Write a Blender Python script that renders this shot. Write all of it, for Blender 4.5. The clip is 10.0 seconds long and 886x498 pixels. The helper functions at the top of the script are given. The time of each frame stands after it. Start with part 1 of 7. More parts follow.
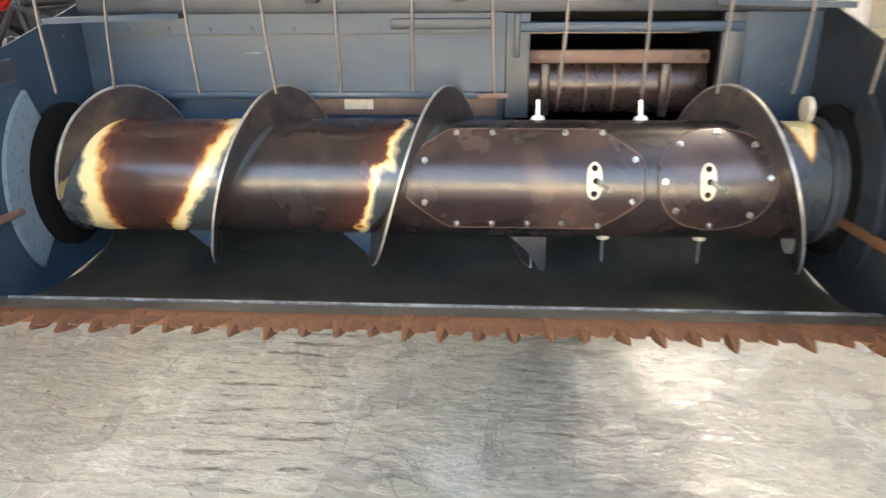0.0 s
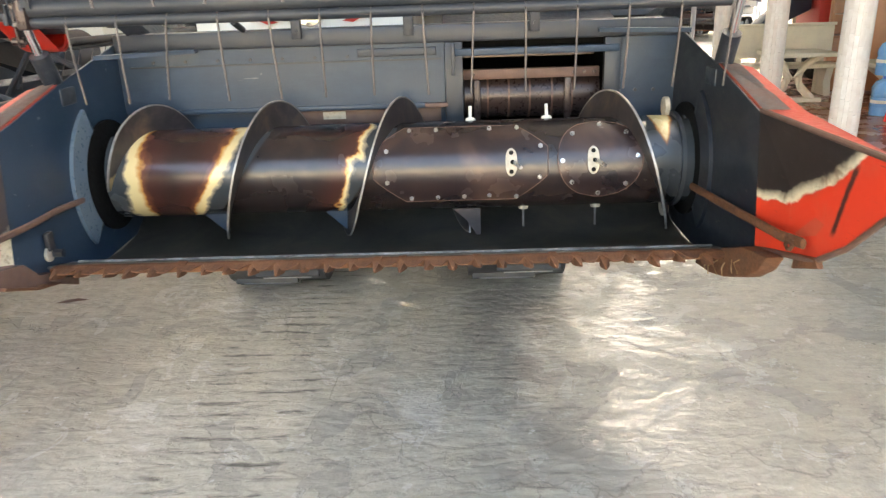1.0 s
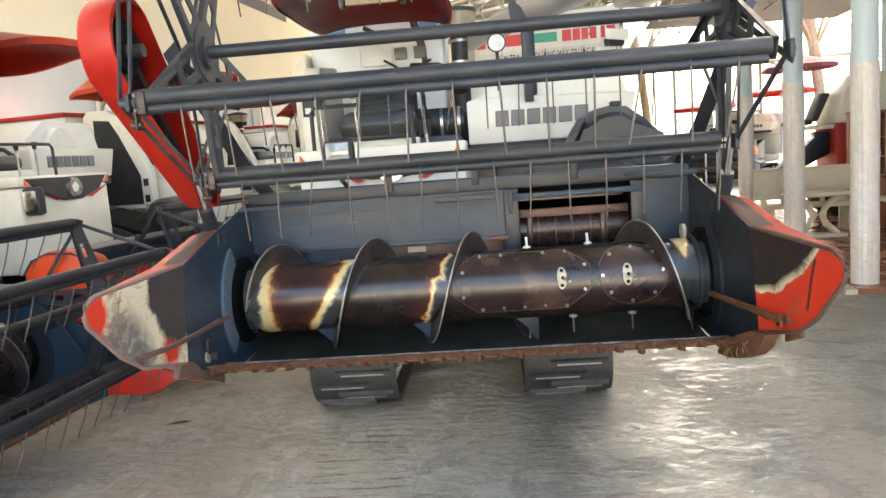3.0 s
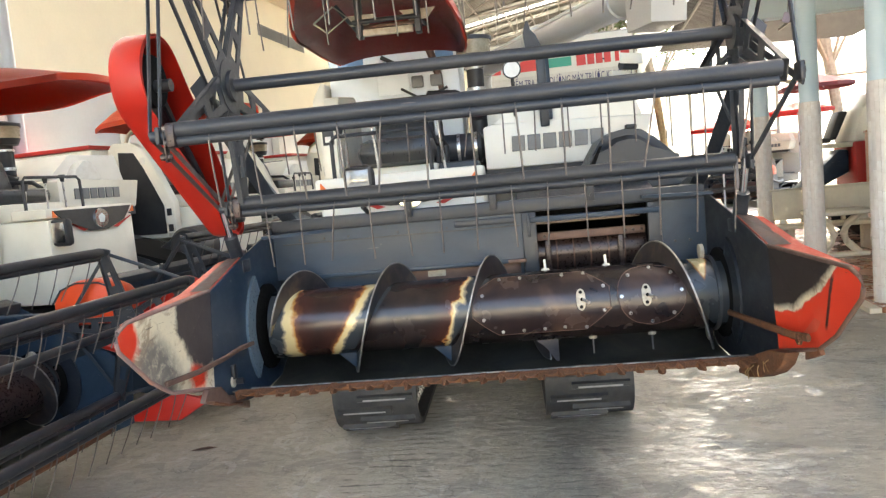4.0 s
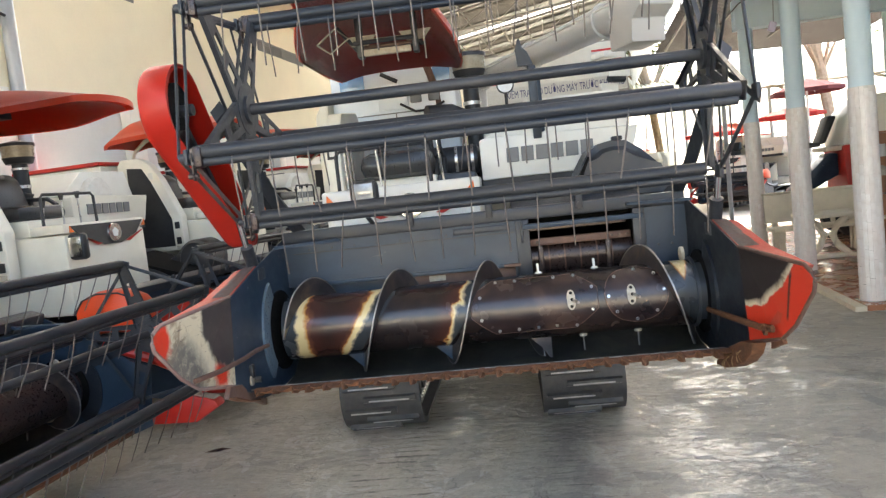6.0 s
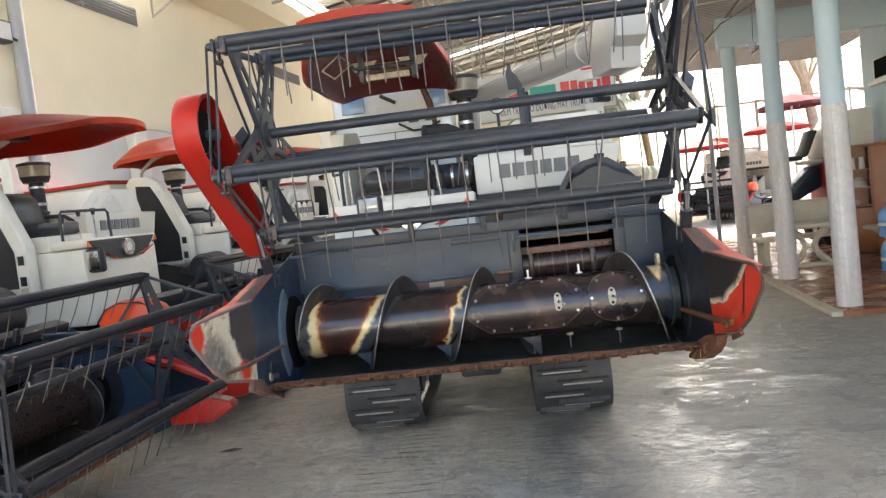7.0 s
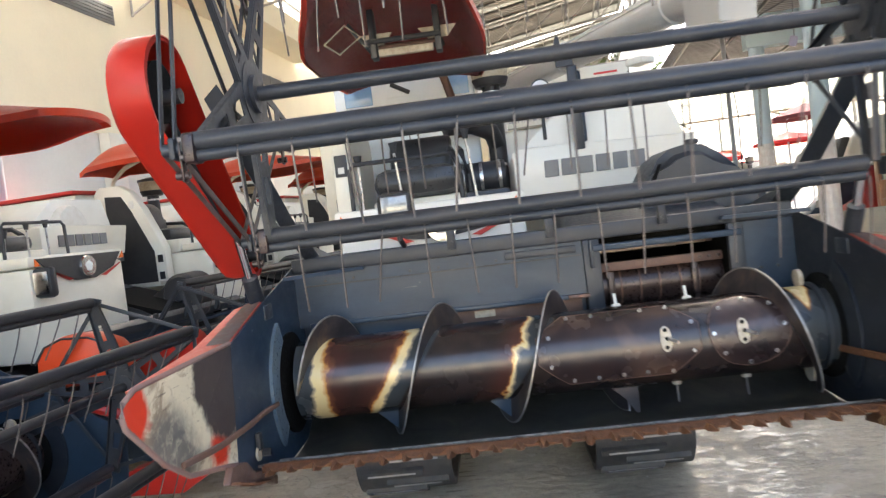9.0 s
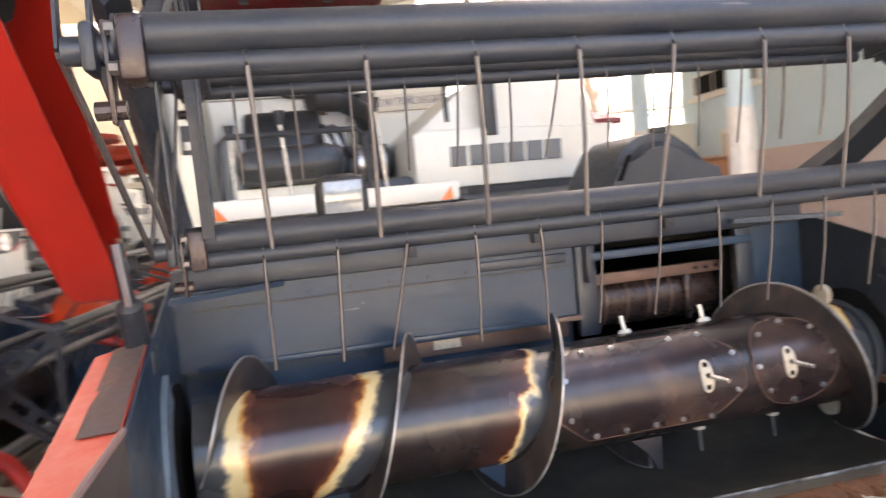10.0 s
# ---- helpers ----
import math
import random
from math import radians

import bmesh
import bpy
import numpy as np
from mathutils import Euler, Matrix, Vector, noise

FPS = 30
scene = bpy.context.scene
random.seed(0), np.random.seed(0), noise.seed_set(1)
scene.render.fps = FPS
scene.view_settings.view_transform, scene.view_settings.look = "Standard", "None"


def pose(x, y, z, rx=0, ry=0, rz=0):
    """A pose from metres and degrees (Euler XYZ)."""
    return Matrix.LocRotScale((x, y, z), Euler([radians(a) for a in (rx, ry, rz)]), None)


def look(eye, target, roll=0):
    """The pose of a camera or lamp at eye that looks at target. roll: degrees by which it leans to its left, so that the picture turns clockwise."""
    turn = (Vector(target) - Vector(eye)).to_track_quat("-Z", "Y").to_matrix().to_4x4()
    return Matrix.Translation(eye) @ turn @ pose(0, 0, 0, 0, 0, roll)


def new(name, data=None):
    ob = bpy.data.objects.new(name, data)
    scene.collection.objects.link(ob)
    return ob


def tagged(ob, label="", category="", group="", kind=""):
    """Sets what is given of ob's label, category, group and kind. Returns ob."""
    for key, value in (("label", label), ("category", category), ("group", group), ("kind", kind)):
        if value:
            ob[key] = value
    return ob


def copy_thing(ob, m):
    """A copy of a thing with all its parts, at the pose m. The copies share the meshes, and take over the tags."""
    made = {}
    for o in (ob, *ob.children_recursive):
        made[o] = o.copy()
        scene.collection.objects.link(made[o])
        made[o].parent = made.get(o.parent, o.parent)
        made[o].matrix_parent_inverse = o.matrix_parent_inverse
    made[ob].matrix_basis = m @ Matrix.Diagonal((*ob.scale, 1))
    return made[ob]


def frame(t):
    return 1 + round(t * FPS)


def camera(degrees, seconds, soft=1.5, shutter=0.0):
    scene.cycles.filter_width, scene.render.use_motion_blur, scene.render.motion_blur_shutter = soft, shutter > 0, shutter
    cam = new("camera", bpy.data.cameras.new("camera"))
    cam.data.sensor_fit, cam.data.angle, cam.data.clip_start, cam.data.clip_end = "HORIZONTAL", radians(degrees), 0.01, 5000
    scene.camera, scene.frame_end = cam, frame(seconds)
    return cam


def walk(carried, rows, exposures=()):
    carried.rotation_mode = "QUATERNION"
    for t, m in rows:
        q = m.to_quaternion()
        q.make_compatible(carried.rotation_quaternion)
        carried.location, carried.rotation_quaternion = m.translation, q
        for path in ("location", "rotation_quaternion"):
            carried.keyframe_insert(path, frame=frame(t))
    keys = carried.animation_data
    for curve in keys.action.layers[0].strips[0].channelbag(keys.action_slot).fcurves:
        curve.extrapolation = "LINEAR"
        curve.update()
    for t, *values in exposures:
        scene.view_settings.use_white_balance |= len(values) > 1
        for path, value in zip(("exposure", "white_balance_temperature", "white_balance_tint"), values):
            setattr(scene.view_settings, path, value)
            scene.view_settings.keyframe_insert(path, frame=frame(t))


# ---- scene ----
cam = camera(63.0, 10.0, soft=1.3, shutter=0.4)
PATH = [
    (0, (0.096, -0.192, 1.644), (-0.035, 1.659, 0.898), -0.6),
    (0.5, (0.159, -0.517, 1.658), (0.104, 1.362, 0.975), -1.4),
    (1, (0.178, -0.869, 1.676), (0.126, 1.016, 1.008), -2.0),
    (1.5, (0.112, -1.176, 1.674), (0.055, 0.762, 1.184), -2.6),
    (2, (0.069, -1.373, 1.683), (0.005, 0.585, 1.28), -3.2),
    (2.5, (0.086, -1.467, 1.682), (0.003, 0.498, 1.318), -3.8),
    (3, (0.085, -1.549, 1.68), (-0.065, 0.43, 1.426), -4.3),
    (4.5, (0.082, -1.601, 1.682), (-0.12, 0.38, 1.504), -5.5),
    (5, (0.101, -1.584, 1.683), (-0.104, 0.396, 1.493), -5.9),
    (5.5, (0.105, -1.65, 1.696), (-0.093, 0.333, 1.526), -6.1),
    (7, (0.114, -2.242, 1.69), (-0.058, -0.253, 1.571), -6.7),
    (7.5, (0.119, -2.248, 1.689), (-0.034, -0.254, 1.641), -7.0),
    (8, (0.112, -2.07, 1.686), (-0.026, -0.075, 1.633), -7.1),
    (8.5, (-0.06, -1.626, 1.702), (-0.191, 0.369, 1.634), -7.0),
    (9, (-0.239, -1.141, 1.646), (-0.381, 0.853, 1.575), -7.0),
    (9.5, (-0.461, -0.589, 1.646), (-0.545, 1.408, 1.569), -7.1),
    (10, (-0.843, -0.243, 1.716), (-0.377, 1.694, 1.564), -5.4),
]
walk(cam, [(t, look(eye, target, roll)) for t, eye, target, roll in PATH], exposures=[(0, 4.5, 7350, 7), (1.0, 4.12, 7300, 7), (2.0, 3.8, 7200, 7), (4.5, 3.67, 6900, 7), (7.5, 3.3, 6550, 8), (9.5, 3.72, 6650, 11), (10, 3.88, 7200, 18)])

# ---- light ----
world = bpy.data.worlds.new("daylight")
scene.world = world
world.use_nodes = True
wn = world.node_tree
sky = wn.nodes.new("ShaderNodeTexSky")
sky.sky_type, sky.sun_disc = "NISHITA", False
SUN_EL, SUN_ROT = radians(56), radians(6)
sky.sun_elevation, sky.sun_rotation = SUN_EL, SUN_ROT
sky.dust_density, sky.ozone_density = 6.0, 0.3
wn.links.new(sky.outputs[0], wn.nodes["Background"].inputs[0])
wn.nodes["Background"].inputs[1].default_value = 0.15
sun = new("sun", bpy.data.lights.new("sun", "SUN"))
sun.data.energy, sun.data.angle, sun.data.color = 2.2, radians(1.5), (1, 0.95, 0.87)
sun_dir = Vector((math.sin(SUN_ROT) * math.cos(SUN_EL), math.cos(SUN_ROT) * math.cos(SUN_EL), math.sin(SUN_EL)))
sun.matrix_world = look(sun_dir * 30, (0, 0, 0))

# ---- materials ----


def nodes_of(name):
    m = bpy.data.materials.new(name)
    m.use_nodes = True
    t = m.node_tree
    return m, t, t.nodes["Principled BSDF"]


def noise_node(t, scale, detail=4.0, rough=0.55, vec=None, distort=0.0):
    n = t.nodes.new("ShaderNodeTexNoise")
    n.inputs["Scale"].default_value, n.inputs["Detail"].default_value = scale, detail
    n.inputs["Roughness"].default_value, n.inputs["Distortion"].default_value = rough, distort
    if vec is not None:
        t.links.new(vec, n.inputs["Vector"])
    return n.outputs["Fac"]


def ramp(t, fac, stops, interp="LINEAR"):
    r = t.nodes.new("ShaderNodeValToRGB")
    r.color_ramp.interpolation = interp
    els = r.color_ramp.elements
    while len(els) < len(stops):
        els.new(0.5)
    for e, (p, c) in zip(els, stops):
        e.position = p
        e.color = (*c, 1) if len(c) == 3 else c
    t.links.new(fac, r.inputs[0])
    return r.outputs[0]


def mixc(t, fac, a, b):
    m = t.nodes.new("ShaderNodeMix")
    m.data_type = "RGBA"
    for sock, v in ((m.inputs[0], fac), (m.inputs[6], a), (m.inputs[7], b)):
        if isinstance(v, (int, float)):
            sock.default_value = v
        elif isinstance(v, tuple):
            sock.default_value = (*v, 1)
        else:
            t.links.new(v, sock)
    return m.outputs[2]


def mathn(t, op, a, b=0.0):
    m = t.nodes.new("ShaderNodeMath")
    m.operation = op
    for sock, v in zip(m.inputs, (a, b)):
        if isinstance(v, (int, float)):
            sock.default_value = v
        else:
            t.links.new(v, sock)
    return m.outputs[0]


def remap(t, v, a, b, c, d):
    m = t.nodes.new("ShaderNodeMapRange")
    t.links.new(v, m.inputs[0])
    for i, x in enumerate((a, b, c, d)):
        m.inputs[i + 1].default_value = x
    return m.outputs[0]


def coords(t, kind="Object"):
    return t.nodes.new("ShaderNodeTexCoord").outputs[kind]


def bump(t, b, height, strength, dist=0.002):
    n = t.nodes.new("ShaderNodeBump")
    n.inputs["Strength"].default_value, n.inputs["Distance"].default_value = strength, dist
    t.links.new(height, n.inputs["Height"])
    t.links.new(n.outputs[0], b.inputs["Normal"])


def paint(name, base, dirt, rough=0.4, metal=0.0, scale=3.0, amount=0.5, grain=60.0, relief=0.12, spec=0.5, coat=0.0):
    """Painted or plain surface: a base colour, blotches of dirt or wear at two scales and a fine relief."""
    m, t, b = nodes_of(name)
    v = coords(t)
    big, fine = noise_node(t, scale, 6, 0.65, v), noise_node(t, grain, 4, 0.6, v)
    f = mathn(t, "ADD", mathn(t, "MULTIPLY", big, 0.75), mathn(t, "MULTIPLY", fine, 0.25))
    f = remap(t, f, 0.42, 0.72, 0.0, amount)
    t.links.new(mixc(t, f, base, dirt), b.inputs["Base Color"])
    t.links.new(remap(t, fine, 0.3, 0.7, max(0.05, rough - 0.1), min(1, rough + 0.14)), b.inputs["Roughness"])
    b.inputs["Metallic"].default_value = metal
    b.inputs["Specular IOR Level"].default_value = spec
    b.inputs["Coat Weight"].default_value = coat
    bump(t, b, fine, relief)
    return m


M = {}
M["dark_paint"] = paint("dark_paint", (0.02, 0.026, 0.035), (0.055, 0.05, 0.046), 0.42, scale=4, amount=0.5)
M["red"] = paint("red_paint", (0.42, 0.014, 0.008), (0.34, 0.022, 0.014), 0.4, scale=3, amount=0.4, grain=260, relief=0.03)
M["orange"] = paint("orange_roof", (0.6, 0.058, 0.013), (0.48, 0.05, 0.016), 0.35, scale=2, amount=0.4, grain=260, relief=0.03)
M["white"] = paint("white_body", (0.74, 0.72, 0.65), (0.55, 0.51, 0.43), 0.36, scale=2.2, amount=0.5, grain=200, relief=0.03)
M["cream_body"] = paint("cream_body", (0.7, 0.66, 0.55), (0.5, 0.45, 0.35), 0.38, scale=2.2, amount=0.55, grain=200, relief=0.03)
M["black"] = paint("black_plastic", (0.018, 0.018, 0.02), (0.05, 0.047, 0.045), 0.5, scale=6, amount=0.5)
M["rubber"] = paint("track_rubber", (0.022, 0.024, 0.028), (0.09, 0.085, 0.08), 0.6, scale=7, amount=0.6, relief=0.4)
M["lug_edge"] = paint("worn_rubber", (0.32, 0.32, 0.32), (0.12, 0.12, 0.12), 0.6, scale=20, amount=0.7)
M["top_grime"] = paint("grimy_grey_sheet", (0.16, 0.14, 0.125), (0.3, 0.1, 0.06), 0.55, scale=6, amount=0.6)
M["steel"] = paint("bright_steel", (0.55, 0.55, 0.54), (0.3, 0.25, 0.2), 0.3, metal=0.9, scale=15, amount=0.5)
M["chrome"] = paint("chrome", (0.75, 0.75, 0.76), (0.6, 0.6, 0.6), 0.12, metal=1.0, amount=0.2)
# lighter header blue; the light on the left guard is in the colour
M["guard_lit"] = paint("lit_blue_guard", (0.085, 0.125, 0.165), (0.12, 0.15, 0.17), 0.32, scale=6, amount=0.6)
M["tine_wire"] = paint("tine_wire", (0.115, 0.1, 0.092), (0.19, 0.165, 0.148), 0.45, metal=0.6, scale=12, amount=0.7)
M["rust"] = paint("rust", (0.14, 0.058, 0.026), (0.045, 0.026, 0.018), 0.75, scale=14, amount=0.9, grain=110, relief=0.5, spec=0.3)
M["rust_brown"] = paint("rust_brown_steel", (0.12, 0.07, 0.055), (0.2, 0.12, 0.085), 0.55, metal=0.3, scale=10, amount=0.8, relief=0.3)
M["drum"] = paint("feeder_drum", (0.03, 0.02, 0.019), (0.07, 0.04, 0.032), 0.3, metal=0.3, scale=8, amount=0.7)
# near-black that puts the shade inside openings into the colour
M["shade_black"] = paint("painted_inside_shade", (0.006, 0.006, 0.006), (0.014, 0.012, 0.01), 0.9, scale=4, spec=0.1)
M["white_plastic"] = paint("white_plastic", (0.66, 0.64, 0.58), (0.5, 0.44, 0.36), 0.5, scale=20, amount=0.6)
M["straw"] = paint("dry_straw", (0.3, 0.19, 0.09), (0.2, 0.12, 0.05), 0.7, scale=30, amount=0.6)
M["sleeve"] = paint("creased_plastic_film", (0.56, 0.52, 0.42), (0.7, 0.68, 0.6), 0.35, scale=9, amount=0.7, grain=120)
M["plate_cream"] = paint("worn_cream_plate", (0.48, 0.43, 0.34), (0.24, 0.17, 0.11), 0.5, scale=40, amount=0.7)
M["lens"] = paint("lamp_lens", (0.7, 0.69, 0.66), (0.5, 0.48, 0.45), 0.2, scale=30, amount=0.5)
M["lamp_glass"] = paint("work_lamp_glass", (0.34, 0.34, 0.33), (0.2, 0.2, 0.19), 0.1, metal=0.3, scale=30, amount=0.6)
M["dusty_bowl"] = paint("dusty_clear_bowl", (0.34, 0.29, 0.2), (0.2, 0.16, 0.1), 0.25, scale=12, amount=0.7)
# copy of the body white with the sky's blue light mixed into it
M["white_sky_tint"] = paint("sky_tinted_white_sheet", (0.68, 0.73, 0.76), (0.52, 0.55, 0.57), 0.3, scale=2.2, amount=0.5, grain=200, relief=0.03)
# cream pipe colour darkened to hold the shade under the roof
M["spout_shaded"] = paint("shaded_cream_pipe", (0.44, 0.43, 0.4), (0.4, 0.37, 0.32), 0.3, scale=2.2, amount=0.6, grain=200, relief=0.03)
M["worn_edge"] = paint("worn_flight_edge", (0.2, 0.185, 0.17), (0.5, 0.48, 0.45), 0.42, metal=0.5, scale=14, amount=0.9, grain=90)
M["cover_red"] = paint("cover_red_paint", (0.37, 0.014, 0.007), (0.28, 0.02, 0.012), 0.38, scale=3, amount=0.4, grain=260, relief=0.03, spec=0.35)
# roof orange darkened for the shaded underside
M["orange_shaded"] = paint("orange_roof_shaded_side", (0.5, 0.05, 0.014), (0.38, 0.05, 0.018), 0.3, scale=2, amount=0.5, grain=260, relief=0.03)
M["worn_lip"] = paint("worn_lip_edge", (0.06, 0.056, 0.05), (0.5, 0.48, 0.44), 0.6, scale=9, amount=0.8, grain=55)
M["amber"] = paint("amber_reflector", (0.75, 0.16, 0.03), (0.6, 0.1, 0.02), 0.25)
M["grey_letter"] = paint("grey_metal_letter", (0.13, 0.135, 0.14), (0.09, 0.09, 0.095), 0.38, metal=0.3)
M["blue_glass"] = paint("blue_window_film", (0.16, 0.3, 0.5), (0.3, 0.42, 0.6), 0.12, scale=3, amount=0.6)
M["wall_cream"] = paint("cream_plaster", (0.78, 0.71, 0.54), (0.68, 0.62, 0.48), 0.85, scale=0.8, amount=0.7, grain=25, relief=0.25)
M["wall_grey"] = paint("grey_plaster", (0.62, 0.61, 0.58), (0.52, 0.51, 0.49), 0.85, scale=1.0, amount=0.6, grain=25, relief=0.25)
M["wall_blue"] = paint("pale_blue_plaster", (0.6, 0.72, 0.77), (0.52, 0.64, 0.69), 0.8, scale=0.9, amount=0.6, grain=30, relief=0.2)
M["pillar_blue"] = paint("pale_blue_column", (0.56, 0.68, 0.74), (0.48, 0.6, 0.66), 0.6, scale=1.2, amount=0.6, grain=30, relief=0.15)
M["vent_grey"] = paint("vent_grey", (0.2, 0.2, 0.195), (0.15, 0.15, 0.145), 0.7)
M["pipe_grey"] = paint("pipe_grey", (0.38, 0.4, 0.42), (0.28, 0.29, 0.3), 0.5)
M["terrazzo"] = paint("cast_stone", (0.62, 0.56, 0.44), (0.48, 0.43, 0.34), 0.55, scale=6, amount=0.7, grain=140, relief=0.2)
M["wood"] = paint("orange_wood", (0.34, 0.14, 0.055), (0.24, 0.09, 0.035), 0.4, scale=5, amount=0.7)
M["bottle_blue"] = paint("blue_bottle", (0.12, 0.3, 0.6), (0.25, 0.45, 0.7), 0.12, scale=8, amount=0.6)
M["stool_red"] = paint("red_plastic", (0.65, 0.03, 0.03), (0.5, 0.03, 0.03), 0.35)
M["stool_blue"] = paint("blue_plastic", (0.04, 0.12, 0.55), (0.05, 0.1, 0.4), 0.35)
M["navy"] = paint("navy_lettering", (0.03, 0.03, 0.12), (0.05, 0.05, 0.15), 0.5)
M["green_mark"] = paint("green_print", (0.05, 0.35, 0.25), (0.08, 0.4, 0.3), 0.5)
M["truss"] = paint("truss_steel", (0.4, 0.37, 0.33), (0.28, 0.25, 0.22), 0.6, scale=3)
M["yard_roof"] = paint("weathered_yard_roof", (0.44, 0.45, 0.36), (0.3, 0.27, 0.19), 0.8, scale=0.9, amount=0.8, grain=12)
M["fence_sheet"] = paint("pale_fence_sheet", (0.46, 0.44, 0.41), (0.34, 0.32, 0.29), 0.8, scale=0.8, amount=0.6, grain=20)
M["bark"] = paint("bark", (0.34, 0.26, 0.18), (0.17, 0.12, 0.08), 0.9, scale=8, amount=0.8)
M["leaf"] = paint("leaf", (0.09, 0.13, 0.035), (0.14, 0.16, 0.05), 0.6, scale=2, amount=0.7)
M["rose_tile"] = paint("rose_wall_tile", (0.62, 0.5, 0.46), (0.5, 0.38, 0.34), 0.3, scale=9, amount=0.6)
M["worn_rim"] = paint("worn_pinkish_rim", (0.2, 0.14, 0.125), (0.32, 0.12, 0.08), 0.5, scale=8, amount=0.7)
M["parasol_cloth"] = paint("faded_maroon_cloth", (0.13, 0.035, 0.04), (0.2, 0.07, 0.07), 0.9, scale=3, amount=0.6)
M["red_cloth"] = paint("red_tarpaulin", (0.5, 0.03, 0.025), (0.4, 0.04, 0.03), 0.7, scale=3, amount=0.5)
# maroon that puts the shade under the roof into its colour
M["lining"] = paint("maroon_roof_shaded_side", (0.26, 0.018, 0.014), (0.15, 0.014, 0.012), 0.28, scale=1.5, amount=0.5, grain=200, relief=0.03)
M["lavender"] = paint("lavender_cloth", (0.5, 0.46, 0.6), (0.4, 0.37, 0.5), 0.8, scale=9, amount=0.6)
M["seat_vinyl"] = paint("seat_vinyl", (0.02, 0.021, 0.022), (0.045, 0.044, 0.042), 0.34, scale=5, amount=0.5, relief=0.1)
M["skirt_red"] = paint("red_dirty", (0.5, 0.045, 0.02), (0.5, 0.2, 0.13), 0.45, scale=5, amount=0.6)


def stretched(t, v, scale, rot=0.0):
    mp = t.nodes.new("ShaderNodeMapping")
    mp.inputs["Scale"].default_value, mp.inputs["Rotation"].default_value = scale, (0, 0, rot)
    t.links.new(v, mp.inputs[0])
    return mp.outputs[0]


def scuffed_paint(name, base, dust, bare, rough, along, spec=0.35):
    """Dark machine paint: dusty blotches, long rubbed streaks and a few bare scratches."""
    m, t, b = nodes_of(name)
    v = coords(t)
    big, fine = noise_node(t, 3.0, 6, 0.65, v, 0.3), noise_node(t, 130, 4, 0.6, v)
    streak = noise_node(t, 1.0, 6, 0.7, stretched(t, v, along), 0.3)
    scratch = noise_node(t, 1.0, 3, 0.6, stretched(t, v, (along[0] * 0.7 + 3, along[1] * 2.2, along[2] * 2.2), 0.2), 0.8)
    c = mixc(t, remap(t, big, 0.42, 0.7, 0.0, 0.7), base, dust)
    c = mixc(t, remap(t, streak, 0.52, 0.7, 0.0, 0.55), c, dust)
    c = mixc(t, remap(t, fine, 0.5, 0.75, 0.0, 0.3), c, dust)
    c = mixc(t, remap(t, scratch, 0.7, 0.735, 0.0, 0.6), c, bare)
    t.links.new(c, b.inputs["Base Color"])
    t.links.new(remap(t, mathn(t, "ADD", mathn(t, "MULTIPLY", streak, 0.6), mathn(t, "MULTIPLY", big, 0.4)), 0.35, 0.65, rough - 0.09, rough + 0.14), b.inputs["Roughness"])
    b.inputs["Specular IOR Level"].default_value = spec
    bump(t, b, mathn(t, "ADD", fine, mathn(t, "MULTIPLY", big, 2.0)), 0.1)
    return m


M["header_paint"] = scuffed_paint("header_paint", (0.012, 0.028, 0.05), (0.032, 0.051, 0.077), (0.2, 0.2, 0.2), 0.38, (3.0, 9.0, 14.0), 0.4)
M["scorched_paint"] = scuffed_paint("scorched_header_paint", (0.011, 0.015, 0.022), (0.03, 0.033, 0.038), (0.14, 0.11, 0.08), 0.4, (3.0, 9.0, 14.0), 0.35)
M["reel_paint"] = scuffed_paint("reel_paint", (0.015, 0.019, 0.026), (0.05, 0.048, 0.048), (0.15, 0.12, 0.1), 0.42, (1.5, 40.0, 40.0), 0.4)


